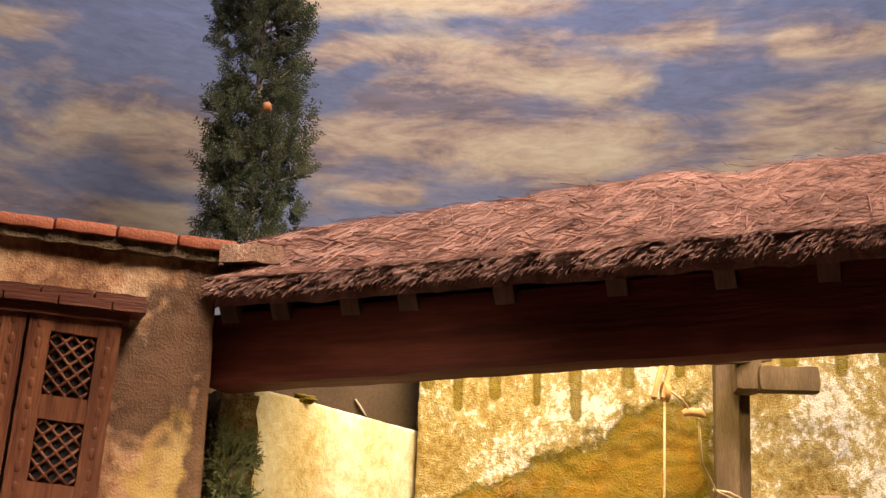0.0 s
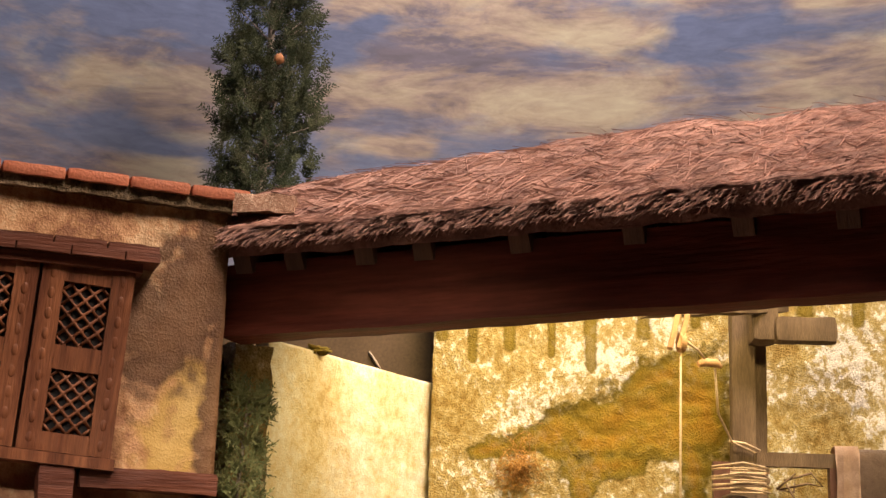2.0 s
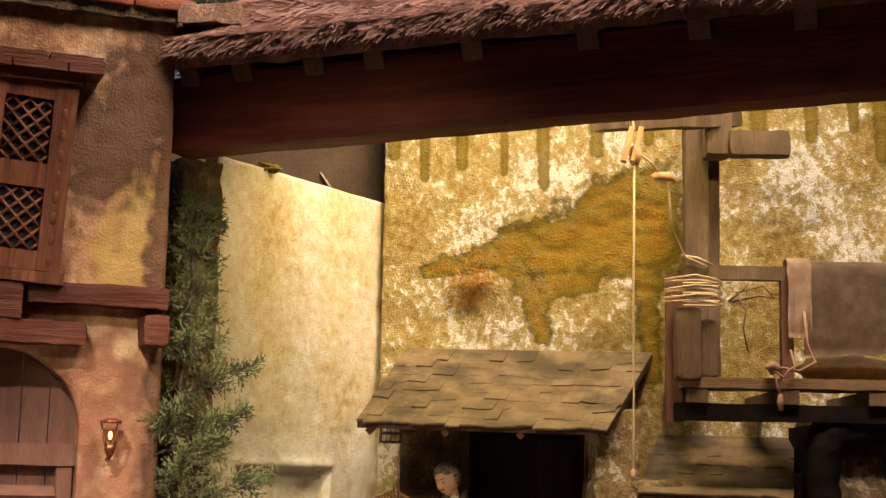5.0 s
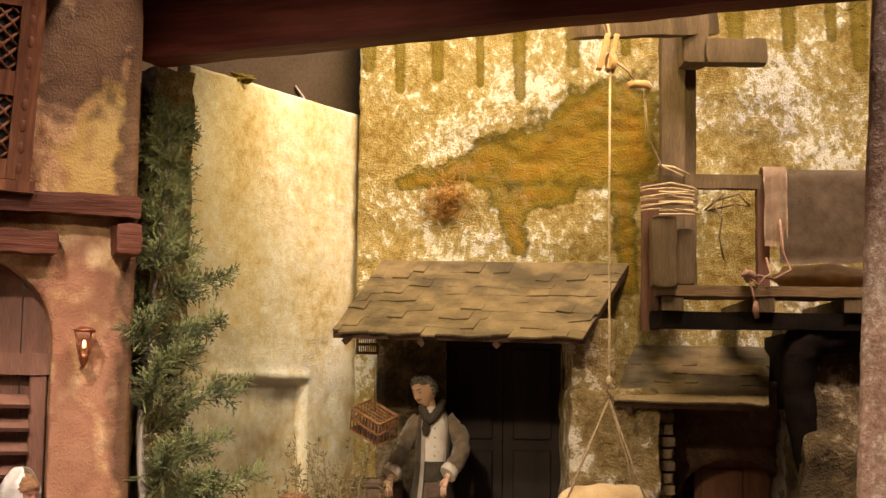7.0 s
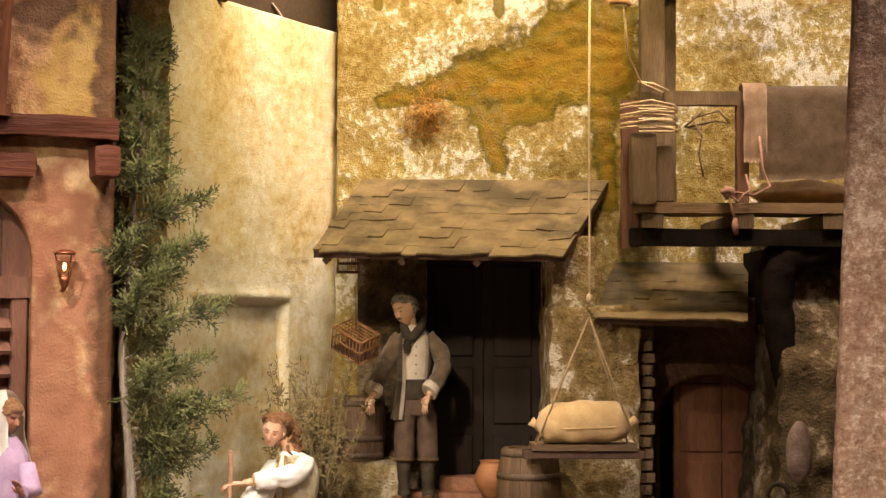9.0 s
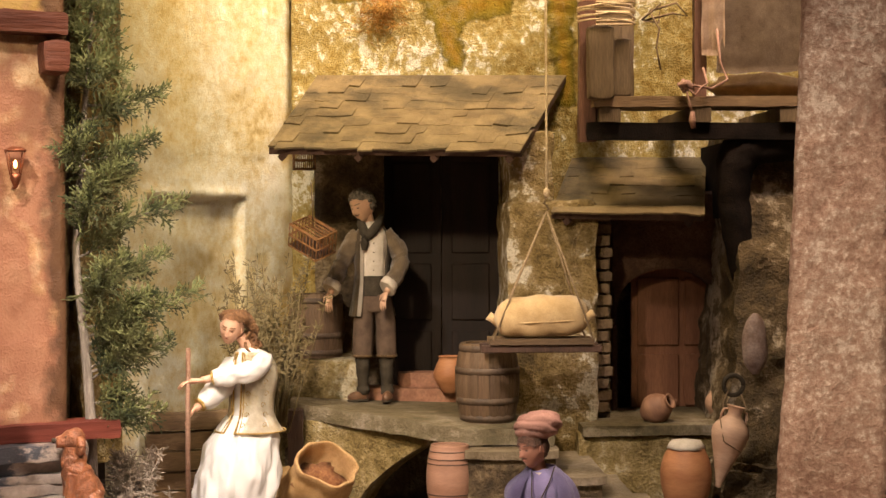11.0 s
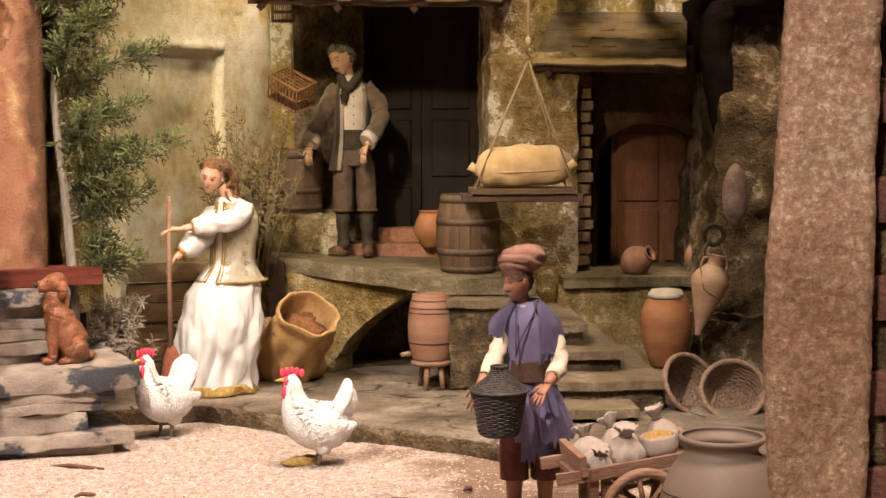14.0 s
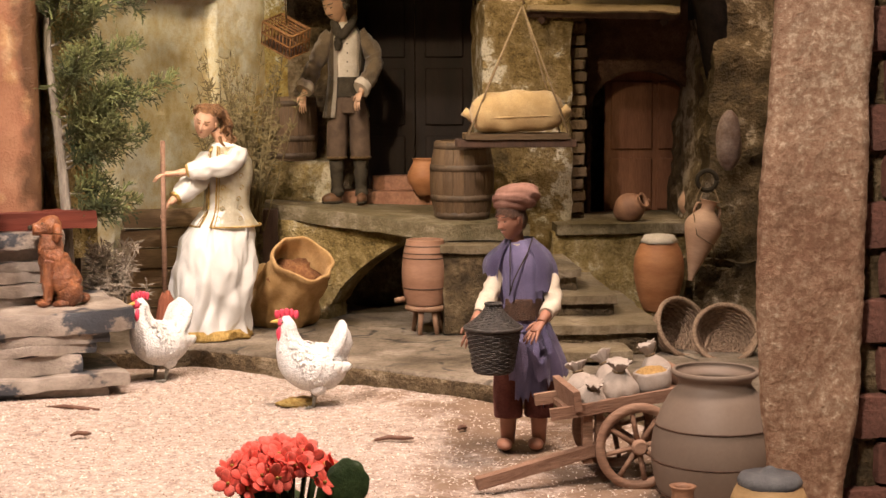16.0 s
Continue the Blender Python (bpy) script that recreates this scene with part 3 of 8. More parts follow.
attribute(sk, "cloud", lambda c: max(-0.75, min(1.0, max(capsule(c.x, c.z, b) for b in BANKS))) if c.y > 2.0 else 0.0)
so = sk.modifiers.new("thick", "SOLIDIFY")
so.thickness = 0.01

# ---- ground ----
def kerb_y(x):
    """Front edge of the pavement."""
    return 1.865 - 0.62 * max(0.0, x + 0.20) - 0.28 * max(0.0, x + 0.20) ** 2 + 0.25 * min(0.0, x + 0.2) if x < 0.385 else 1.56


def sand_z(x, y):
    p = Vector((x, y, 0))
    return -0.024 + 0.006 * noise.noise(p * 7) + 0.0022 * noise.noise(p * 32) + 0.0014 * noise.noise(p * 90) + 0.012 * max(0, -x - 0.2)


def tan_at(x, y):
    """Browner sand towards the right and the back, round the cart."""
    p = Vector((x, y, 2))
    return 0.62 - 2.6 * max(0.0, 0.13 - x) - 2.2 * max(0.0, 1.20 - y) + 0.35 * noise.noise(p * 11) + 0.25 * noise.noise(p * 38)


bm = bmesh.new()
N1, N2 = 190, 130
gv = [[bm.verts.new((x, y, sand_z(x, y))) for y in (0.62 + 1.36 * j / N2 for j in range(N2 + 1))] for x in (-0.95 + 1.9 * i / N1 for i in range(N1 + 1))]
for i in range(N1):
    for j in range(N2):
        bm.faces.new((gv[i][j], gv[i + 1][j], gv[i + 1][j + 1], gv[i][j + 1])).smooth = True
stained(M["sand"], "tan", ((0.17, 0.105, 0.066), (0.22, 0.145, 0.095), (0.30, 0.21, 0.145)), 90)
yard = single("ground", bm, M["sand"], "pale pinkish sawdust sand strewn over the yard", "sand", "structure")
single("display_table", B(-1.5, 1.5, 0.60, 3.1, -0.95, -0.045), M["room"], "dark table that carries the display", "table", "structure")

rng = random.Random(4)
verts, faces = [], []
for _ in range(42000):
    x, y = rng.uniform(-0.5, 0.50), rng.uniform(1.12, 1.9)
    if y > kerb_y(x) - 0.004 or (x < -0.22 and y > 1.72):
        continue
    if rng.random() < 1.3 * (tan_at(x, y) - 0.25):
        continue
    l, w, a = rng.uniform(0.0005, 0.0015), rng.uniform(0.0003, 0.0008), rng.uniform(0, 6.28)
    if rng.random() < 0.04:
        l *= 2.2
    z, t = sand_z(x, y) + 0.0007, rng.uniform(-0.6, 0.6)
    c, s, n0 = math.cos(a), math.sin(a), len(verts)
    for u, v, h in ((-l, -w, -t), (l, -w, t), (l, w, t), (-l, w, -t), (0, 0, 0.8)):
        verts.append((x + c * u - s * v, y + s * u + c * v, z + h * 0.0009))
    faces += [(n0, n0 + 1, n0 + 4), (n0 + 1, n0 + 2, n0 + 4), (n0 + 2, n0 + 3, n0 + 4), (n0 + 3, n0, n0 + 4)]
attribute(yard, "tan", lambda c: tan_at(c.x, c.y))
M["chips_dark"] = surface("brown_wood_chips", (0.14, 0.08, 0.05), (0.34, 0.21, 0.14), 90, 0.85, 0.3, 500)
me = bpy.data.meshes.new("wood_chips")
me.from_pydata(verts, [], faces)
me.materials.append(M["chips"])
me.materials.append(M["chips_dark"])
for p in me.polygons:
    p.material_index = 1 if (p.index // 4) % 11 == 0 else 0
tagged(new("wood_chips", me), "loose pale and brown wood chips on the sand", "wood chips", "", "stuff")

# pavement with a worn kerb
bm = bmesh.new()
top, xs = [], [(-0.34 + 1.04 * i / 130) for i in range(131)]
for x in xs:
    e = kerb_y(x) + 0.004 * noise.noise(Vector((x * 28, 0, 0))) + 0.002 * noise.noise(Vector((x * 90, 3, 0)))
    col = [bm.verts.new((x, e + 0.006, -0.05)), bm.verts.new((x, e + 0.002 * noise.noise(Vector((x * 60, 1, 9))), -0.012))]
    col.append(bm.verts.new((x, e + 0.001, -0.004)))
    for j in range(24):
        y = e + 0.004 + (2.45 - e) * (j / 23) ** 1.3
        p = Vector((x, y, 0))
        col.append(bm.verts.new((x, y, 0.0012 * noise.noise(p * 18) + 0.0008 * noise.noise(p * 60))))
    top.append(col)
for a, b in zip(top, top[1:]):
    for j in range(len(a) - 1):
        f = bm.faces.new((a[j], b[j], b[j + 1], a[j + 1]))
        # riser faces get the darker plaster, shade painted into the kerb front
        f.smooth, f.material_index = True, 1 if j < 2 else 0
single("pavement", bm, [M["stone_floor"], M["plaster_dark_shade"]], "worn grey-brown flagstone pavement with a low kerb", "pavement", "structure")

# ---- house on the left: angled front with arched door and carved window ----
HOUSE = pose(-0.36, 1.796, 0, 0, 0, 22.8)


def house_hole(x, z):
    u = x - 0.62
    arch = abs(u + 0.185) < 0.094 and z < 0.466 or math.hypot(u + 0.185, z - 0.466) < 0.094
    return arch and z > 0.17


def house_snap(x, z):
    u = x - 0.62 + 0.185
    if z > 0.462:
        d = math.hypot(u, z - 0.466)
        return x + u * (0.094 / d - 1), z + (z - 0.466) * (0.094 / d - 1)
    return (0.62 - 0.185 + math.copysign(0.094, u), z) if abs(abs(u) - 0.094) < 0.008 else (x, z)


wall = single("wall_house", rough_wall(0.62, 0.975, 0.05, 0.0062, 0.0022, 22, house_hole, snap=house_snap), M["plaster_house"], "stained ochre plaster house front with an arched doorway", "wall", "structure", m=HOUSE @ pose(-0.62, 0, 0))
# grime at corner and foot; the dark under eave and ledger is painted shade
attribute(wall, "grime_shade", lambda c: max(capsule(c.x, c.z, (0.612, 0.875, 0.540, 0.800, 0.082)) * 0.50 + 0.44, capsule(c.x, c.z, (0.625, 0.80, 0.625, 0.62, 0.030)) * 0.8 + 0.45, capsule(c.x, c.z, (0.620, 0.86, 0.620, 0.64, 0.018)) * 0.7 + 0.2, capsule(c.x, c.z, (0.59, 0.60, 0.50, 0.60, 0.03)) * 0.3, capsule(c.x, c.z, (0.622, 0.20, 0.622, 0.55, 0.028)) * 0.5 + 0.42, 0.55 * (c.z < 0.25) * (0.25 - c.z) / 0.25) + 0.18 * noise.noise(Vector((c.x * 34, 3, c.z * 9))) + 0.22 * noise.noise(Vector((c.x * 60, 8, c.z * 50))) if c.y < 0.02 else 0)
# ochre tint; its yellow patch paints light falling below the eave's shadow
attribute(wall, "ochre", lambda c: (0.40 + 0.55 * capsule(c.x, c.z, (0.590, 0.735, 0.560, 0.655, 0.042)) + 0.2 * noise.noise(Vector((c.x * 40, 1, c.z * 40)))) if c.y < 0.02 else 0)
attribute(wall, "rosy", lambda c: (min(0.70, 0.5 + 1.6 * (0.56 - c.z)) + 0.26 * noise.noise(Vector((c.x * 13, 4, c.z * 8))) + 0.28 * noise.noise(Vector((c.x * 40, 4, c.z * 40)))) if c.y < 0.02 else 0)
# return wall behind the house corner
single("wall_return", rough_wall(0.24, 0.80, 0.02, 0.01, 0.004, 30, seed=5), M["plaster_dark_shade"], "dark rough return wall behind the juniper", "wall", "structure", m=pose(-0.378, 1.80, 0, 0, 0, 94))
for i in range(9):
    if i == 0:
        roof = thing("roof_tiles", "row of terracotta tiles along the house wall top", "roof tiles", HOUSE, kind="structure")
        tile_mesh = mesh_of("roof_tile", rough_box(-0.0371, 0.0371, -0.020, 0.05, -0.0065, 0.0075, 0.009, 0.0010, 60, 1, 0.0015), M["tile"])
    ob = new("roof_tile", tile_mesh)
    ob.parent = roof
    ob.matrix_basis = pose(-0.018 - 0.0745 * i, 0, 0.976 + 0.0005 * (i % 3), 5, 0.3 * (i % 2), 0.6 * ((i * 7) % 3 - 1))
single("mortar_bed", rough_box(-0.62, 0.002, -0.012, 0.05, 0.955, 0.972, 0.012, 0.004, 40, 3), M["plaster_dark_shade"], "crumbling dark mortar bed under the roof tiles", "mortar", "structure", m=HOUSE)
single("plaster_cap", rough_box(0.0, 0.075, -0.02, 0.06, 0.955, 0.978, 0.01, 0.004, 40, 8), M["plaster_pink"], "pinkish mortar cap at the roof corner", "mortar", "structure", m=HOUSE @ pose(0.004, 0, 0, 0, 0, -22))

# arched plank door
door = thing("door_1", "arched dark plank door with louvred lower panel", "door", HOUSE, kind="structure")
for i in range(6):
    u = -0.279 + 0.0315 * i
    h = 0.466 + math.sqrt(max(0.0, 0.094 ** 2 - (u + 0.0155 + 0.185) ** 2)) + 0.008
    part("plank", rough_box(u, u + 0.030, 0.022, 0.032, 0.17, h, 0.02, 0.0006, 30, i), M["wood_door"], door)
part("rail", rough_box(-0.279, -0.091, 0.010, 0.022, 0.428, 0.452, 0.015, 0.001, 30, 4), M["wood_door"], door)
part("stile", B(-0.112, -0.093, 0.012, 0.022, 0.17, 0.428), M["wood_door"], door, bevel=0.0015)
part("stile", B(-0.262, -0.243, 0.012, 0.022, 0.17, 0.428), M["wood_door"], door, bevel=0.0015)
for i in range(9):
    part("louvre", B(-0.243, -0.112, -0.011, 0.011, -0.0025, 0.0025, m=pose(0, 0.014, 0.19 + 0.026 * i, 32, 0, 0)), M["wood_door"], door)
single("threshold", rough_box(-0.45, 0.06, -0.025, 0.03, 0.152, 0.171, 0.012, 0.0015, 30, 2, 0.002), M["wood_beam"], "red-brown timber threshold under the house door", "threshold", "structure", m=HOUSE)

# timbers on the house front
for nm, b, s in (("ledger_beam", (-0.16, 0.002, -0.026, 0.0, 0.609, 0.634), 1), ("door_lintel", (-0.45, -0.092, -0.030, 0.0, 0.563, 0.589), 2), ("corbel_block", (-0.205, -0.165, -0.034, 0.0, 0.589, 0.632), 3), ("corbel_block", (-0.030, -0.002, -0.045, 0.0, 0.565, 0.600), 4)):
    single(nm, rough_box(*b, 0.007, 0.0022, 40, s, 0.0015), M["timber"], "rough dark red-brown timber set in the house wall", "timber", m=HOUSE)
lin = thing("window_lintel", "shingled red-brown wooden canopy over the shuttered window", "lintel", HOUSE)
for j, (z, y) in enumerate(((0.890, -0.034), (0.879, -0.044))):
    for i in range(7):
        part("shingle", rough_box(-0.088 - 0.062 * (i + 1) + 0.02 * j, -0.090 - 0.062 * i + 0.02 * j - (0.02 if i == 0 and j else 0), y, 0.0, z - 0.006, z + 0.005, 0.012, 0.0012, 60, i + 9 * j), M["timber"], lin)
part("board", rough_box(-0.52, -0.108, -0.036, 0.0, 0.861, 0.872, 0.012, 0.0006, 40, 3), M["timber"], lin)

# shuttered window box with pierced panels
win = thing("window_1", "carved brown window shutters with pierced lattice panels", "window", HOUSE @ pose(-0.114, 0, 0.862) @ pose(0, 0, 0, 0, 3.0, 0) @ pose(0.114, 0, -0.862), kind="structure")
part("window_box", B(-0.445, -0.114, -0.022, 0.0, 0.640, 0.862), M["wood_dark"], win)
part("window_sill", rough_box(-0.455, -0.108, -0.036, 0.0, 0.628, 0.641, 0.012, 0.0006, 40, 2, 0.001), M["wood_shutter"], win)
# flat black that paints the shade of the hollow behind the lattice
black = plain("painted_void_shade", (0.012, 0.010, 0.009), 0.9)


def shutter_leaf(u0, u1):
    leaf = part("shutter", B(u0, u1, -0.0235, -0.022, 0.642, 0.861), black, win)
    for a, b, c, d in ((u0, u0 + 0.026, 0.642, 0.861), (u1 - 0.026, u1, 0.642, 0.861)):
        part("stile", rough_box(a, b, -0.031, -0.0235, c, d, 0.006, 0.0007, 90, a), M["wood_shutter"], leaf)
    for c, d in ((0.642, 0.664), (0.736, 0.764), (0.839, 0.861)):
        part("rail", rough_box(u0 + 0.026, u1 - 0.026, -0.030, -0.0235, c, d, 0.006, 0.0006, 90, c), M["wood_shutter"], leaf)
    for z0, z1 in ((0.664, 0.736), (0.764, 0.839)):
        bm = bmesh.new()
        w, h = u1 - u0 - 0.052, z1 - z0
        a0, step = u0 + 0.026, w / 3
        for k in range(-5, 6):
            for s in (-1, 1):
                x0 = a0 + w / 2 + k * step - s * h / 2
                lo = max(0.0, (a0 - x0) * s if s > 0 else (x0 - a0 - w))
                hi = min(h, (a0 + w - x0) if s > 0 else (x0 - a0))
                if hi - lo > 0.002:
                    tube(bm, [(x0 + s * lo, -0.0258, z0 + lo), (x0 + s * hi, -0.0258, z0 + hi)], 0.0019, 5)
        for i in range(7):
            for k in range(9):
                x, z = a0 + w / 2 + (i - 3) * step / 2, z0 + h / 2 + (k - 4) * step / 2
                if (i + k) % 2 and a0 < x < a0 + w and z0 < z < z1:
                    ball(bm, (x, -0.0258, z), (0.0038, 0.0018, 0.0038), 0, 8)
        part("lattice", bm, M["wood_shutter"], leaf)
    for side in (u0 + 0.013, u1 - 0.013):
        for k in range(9):
            part("carving", ball(bmesh.new(), (side, -0.0306, 0.655 + 0.024 * k), (0.0042, 0.0012, 0.0075), n=8), M["wood_shutter"], leaf)


for k in range(3):
    shutter_leaf(-0.222 - 0.11 * k + 0.001, -0.222 - 0.11 * k + 0.107)

# wall lantern
lan = thing("wall_lantern", "small copper wall lantern with a lit flame", "lantern", HOUSE @ pose(-0.058, -0.019, 0.459) @ Matrix.Scale(1.0, 4))
copper = surface("copper", (0.19, 0.065, 0.032), (0.32, 0.115, 0.055), 80, 0.4, 0.2, 500, metal=0.8)
part("base", lathe(bmesh.new(), ((0.002, -0.022), (0.006, -0.012), (0.006, -0.008), (0.003, -0.006))), copper, lan)
bm = bmesh.new()
for sx in (-1, 1):
    for sy in (-1, 1):
        tube(bm, [(sx * 0.005, sy * 0.005, -0.008), (sx * 0.009, sy * 0.009, 0.018)], 0.0008, 5)
part("frame", bm, copper, lan)
part("roof", lathe(bmesh.new(), ((0.0150, 0.018), (0.0145, 0.0205), (0.0060, 0.0235), (0.002, 0.0240)), 4, pose(0, 0, 0, 0, 0, 45)), copper, lan)
part("arm", tube(bmesh.new(), [(0, 0.018, -0.022), (0, 0.004, -0.022)], 0.002, 6), copper, lan)
glow = bpy.data.materials.new("flame")
glow.use_nodes = True
glow.node_tree.nodes["Principled BSDF"].inputs["Emission Color"].default_value = (1, 0.30, 0.07, 1)
glow.node_tree.nodes["Principled BSDF"].inputs["Emission Strength"].default_value = 7
part("flame", ball(bmesh.new(), (0, 0, 0.004), (0.0024, 0.0024, 0.005), n=8), glow, lan, "glowing orange flame")

# ---- pale side wall with sunk panel ----
SIDE = pose(-0.337, 1.995, 0, 0, 0, 59.7)


def side_relief(x, z):
    if 0.06 < x < 0.275 and z < 0.432:
        e = min(x - 0.06, 0.275 - x, 0.432 - z)
        return 0.012 * min(1, e / 0.006)
    return -0.004 * max(0, 1 - abs(z - 0.437) / 0.012) if 0.05 < x < 0.28 else 0


side = single("wall_side", rough_wall(0.425, 0.838, 0.022, 0.0045, 0.0014, 26, relief=side_relief), M["plaster_side"], "pale yellow plaster wall with a sunken panel", "wall", "structure", m=SIDE)
# ochre stains, deepened low down and near the corner as painted shade
attribute(side, "stain_shade", lambda c: 0.17 + 0.38 * max(-0.3, 0.46 - c.z) + 0.32 * noise.noise(Vector((c.x * 11, 2, c.z * 7))) + 0.18 * noise.noise(Vector((c.x * 30, 5, c.z * 34))) + 0.30 * max(0.0, capsule(c.x, c.z, (0.42, 0.62, 0.36, 0.20, 0.10))) if c.y < 0.015 else 0)
single("wall_edge_rubble", rough_box(-0.075, -0.020, -0.010, 0.03, 0.1, 0.822, 0.008, 0.005, 30, 6), M["plaster_pier"], "crumbling stone edge of the pale wall", "wall edge", "structure", m=pose(-0.318, 1.990, 0, 0, 0, 38))
single("edge_plank", rough_box(-0.357, -0.339, 1.985, 2.010, 0.30, 0.815, 0.010, 0.0012, 30, 4), M["wood_grey"], "grey wooden edge plank of the pale wall", "plank", "structure")
single("backing_board", B(-0.75, -0.11, 2.425, 2.435, 0.0, 1.02), M["board_brown"], "plain brown backing board behind the pale wall", "board", "structure")
single("moss_tuft", ball(bmesh.new(), (-0.286, 2.088, 0.841), (0.016, 0.009, 0.006), lump=1.1, n=20), surface("yellow_moss", (0.18, 0.13, 0.02), (0.34, 0.25, 0.05), 90, 0.9, 1.0, 300), "small tuft of yellow moss on the wall top", "moss")

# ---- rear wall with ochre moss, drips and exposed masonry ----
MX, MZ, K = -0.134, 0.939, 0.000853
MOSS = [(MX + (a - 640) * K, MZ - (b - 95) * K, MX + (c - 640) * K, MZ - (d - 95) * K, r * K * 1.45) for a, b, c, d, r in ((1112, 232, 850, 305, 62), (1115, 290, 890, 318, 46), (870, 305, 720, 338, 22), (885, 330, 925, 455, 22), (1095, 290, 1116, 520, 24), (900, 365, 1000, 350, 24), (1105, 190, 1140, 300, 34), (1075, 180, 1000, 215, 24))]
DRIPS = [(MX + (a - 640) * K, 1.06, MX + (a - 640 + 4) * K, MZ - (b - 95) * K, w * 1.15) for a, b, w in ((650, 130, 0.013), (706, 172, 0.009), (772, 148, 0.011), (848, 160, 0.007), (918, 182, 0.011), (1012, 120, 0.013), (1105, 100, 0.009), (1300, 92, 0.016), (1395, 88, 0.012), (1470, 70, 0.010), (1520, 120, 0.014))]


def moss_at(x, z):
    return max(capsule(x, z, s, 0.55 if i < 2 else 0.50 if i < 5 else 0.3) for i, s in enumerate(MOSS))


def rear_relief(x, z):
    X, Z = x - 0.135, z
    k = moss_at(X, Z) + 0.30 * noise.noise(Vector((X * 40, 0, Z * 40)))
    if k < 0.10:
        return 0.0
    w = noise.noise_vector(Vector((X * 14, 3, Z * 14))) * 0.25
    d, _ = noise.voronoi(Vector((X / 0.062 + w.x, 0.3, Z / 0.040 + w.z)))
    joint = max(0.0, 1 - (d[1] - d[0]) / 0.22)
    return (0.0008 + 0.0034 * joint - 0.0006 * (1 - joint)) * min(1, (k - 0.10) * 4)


def rear_hole(x, z):
    X = x - 0.135
    return (0.0 < X < 0.172 and z < 0.50) or (X > 0.325 and z < 0.43)


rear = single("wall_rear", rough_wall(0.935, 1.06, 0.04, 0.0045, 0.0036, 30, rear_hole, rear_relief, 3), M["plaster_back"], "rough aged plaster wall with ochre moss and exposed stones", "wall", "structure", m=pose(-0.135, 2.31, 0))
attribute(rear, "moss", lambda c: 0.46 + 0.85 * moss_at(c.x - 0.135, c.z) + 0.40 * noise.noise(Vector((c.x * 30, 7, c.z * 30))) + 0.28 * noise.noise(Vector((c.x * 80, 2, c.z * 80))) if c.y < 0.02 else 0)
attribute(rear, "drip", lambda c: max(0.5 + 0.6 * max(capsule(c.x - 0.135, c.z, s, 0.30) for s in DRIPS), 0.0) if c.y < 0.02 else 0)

# unseen panel added to stop light leaking between the door leaves
single("light_block_panel", B(-0.14, 0.82, 2.352, 2.37, 0.0, 1.06), M["plaster_dark_shade"], "added unseen panel that blocks light behind the doors", "wall", "structure")
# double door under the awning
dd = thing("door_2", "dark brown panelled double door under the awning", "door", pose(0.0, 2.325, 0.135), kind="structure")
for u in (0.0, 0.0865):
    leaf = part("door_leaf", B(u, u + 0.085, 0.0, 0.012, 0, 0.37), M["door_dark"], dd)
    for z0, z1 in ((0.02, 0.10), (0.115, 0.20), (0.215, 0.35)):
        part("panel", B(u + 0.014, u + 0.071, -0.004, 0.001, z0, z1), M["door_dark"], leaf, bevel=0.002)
single("door_step", rough_box(-0.02, 0.19, 2.27, 2.33, 0.13, 0.15, 0.012, 0.001, 30, 3), M["slate"], "low stone sill of the double door", "sill", "structure")
# left panel is widened so its dark plaster also paints the awning's shadow
for x0, x1 in ((-0.100, 0.0), (0.172, 0.20)):
    single("door_jamb", rough_box(x0, x1, 2.285, 2.32, 0.13, 0.50, 0.012, 0.002, 30, x0), M["plaster_dark_shade"], "plastered jamb of the double door, dark with painted awning shade", "jamb", "structure")


# ---- shingle awnings ----
def awning(name, label, corners, rows, cols, under):
    tl, tr, bl, br = (Vector(c) for c in corners)
    th = thing(name, label, "awning")
    down, across = (bl - tl), (tr - tl)
    nrm = across.cross(down).normalized()
    if nrm.z < 0:
        nrm = -nrm
    bm = bmesh.new()
    ring = [tl, tr, br, bl]
    lo, hi = [bm.verts.new(p - nrm * 0.012) for p in ring], [bm.verts.new(p - nrm * 0.003) for p in ring]
    bm.faces.new(lo[::-1])
    bm.faces.new(hi)
    for i in range(4):
        bm.faces.new((lo[i], lo[(i + 1) % 4], hi[(i + 1) % 4], hi[i]))
    part("deck", bm, M["wood_dark"], th)
    rr = random.Random(len(name))
    for j in range(rows):
        t0, t1 = j / rows - 0.01, (j + 1) / rows + 0.06
        u = -0.02 - 0.04 * (j % 2)
        while u < 1.0:
            w = rr.uniform(0.7, 1.35) / cols
            a, b = max(0, u), min(1.0, u + w * 0.994)
            u += w
            if b - a < 0.012:
                continue
            bm = bmesh.new()
            lift = 0.0003 + 0.0026 * rr.random() ** 4
            pts = []
            for s, t, h in ((a, t0, 0.0), (b, t0, 0.0), (b, min(t1, 1.03) + rr.uniform(-0.02, 0.015), lift), (a, min(t1, 1.03) + rr.uniform(-0.02, 0.015), lift * rr.uniform(0.6, 1.4))):
                L, R = tl + down * t, tr + (br - tr) * t
                pts.append(L + (R - L) * s + nrm * (h - 0.001))
            lo, hi = [bm.verts.new(p - nrm * 0.0015) for p in pts], [bm.verts.new(p + nrm * 0.0010) for p in pts]
            bm.faces.new(lo[::-1])
            bm.faces.new(hi)
            for i in range(4):
                bm.faces.new((lo[i], lo[(i + 1) % 4], hi[(i + 1) % 4], hi[i]))
            part("shingle", bm, M["shingle"], th)
    for s in under:
        L, R = tl.lerp(tr, s), bl.lerp(br, s)
        part("rafter", tube(bmesh.new(), [L - nrm * 0.018, R - nrm * 0.016], 0.006, 4), M["wood_dark"], th)
    return th


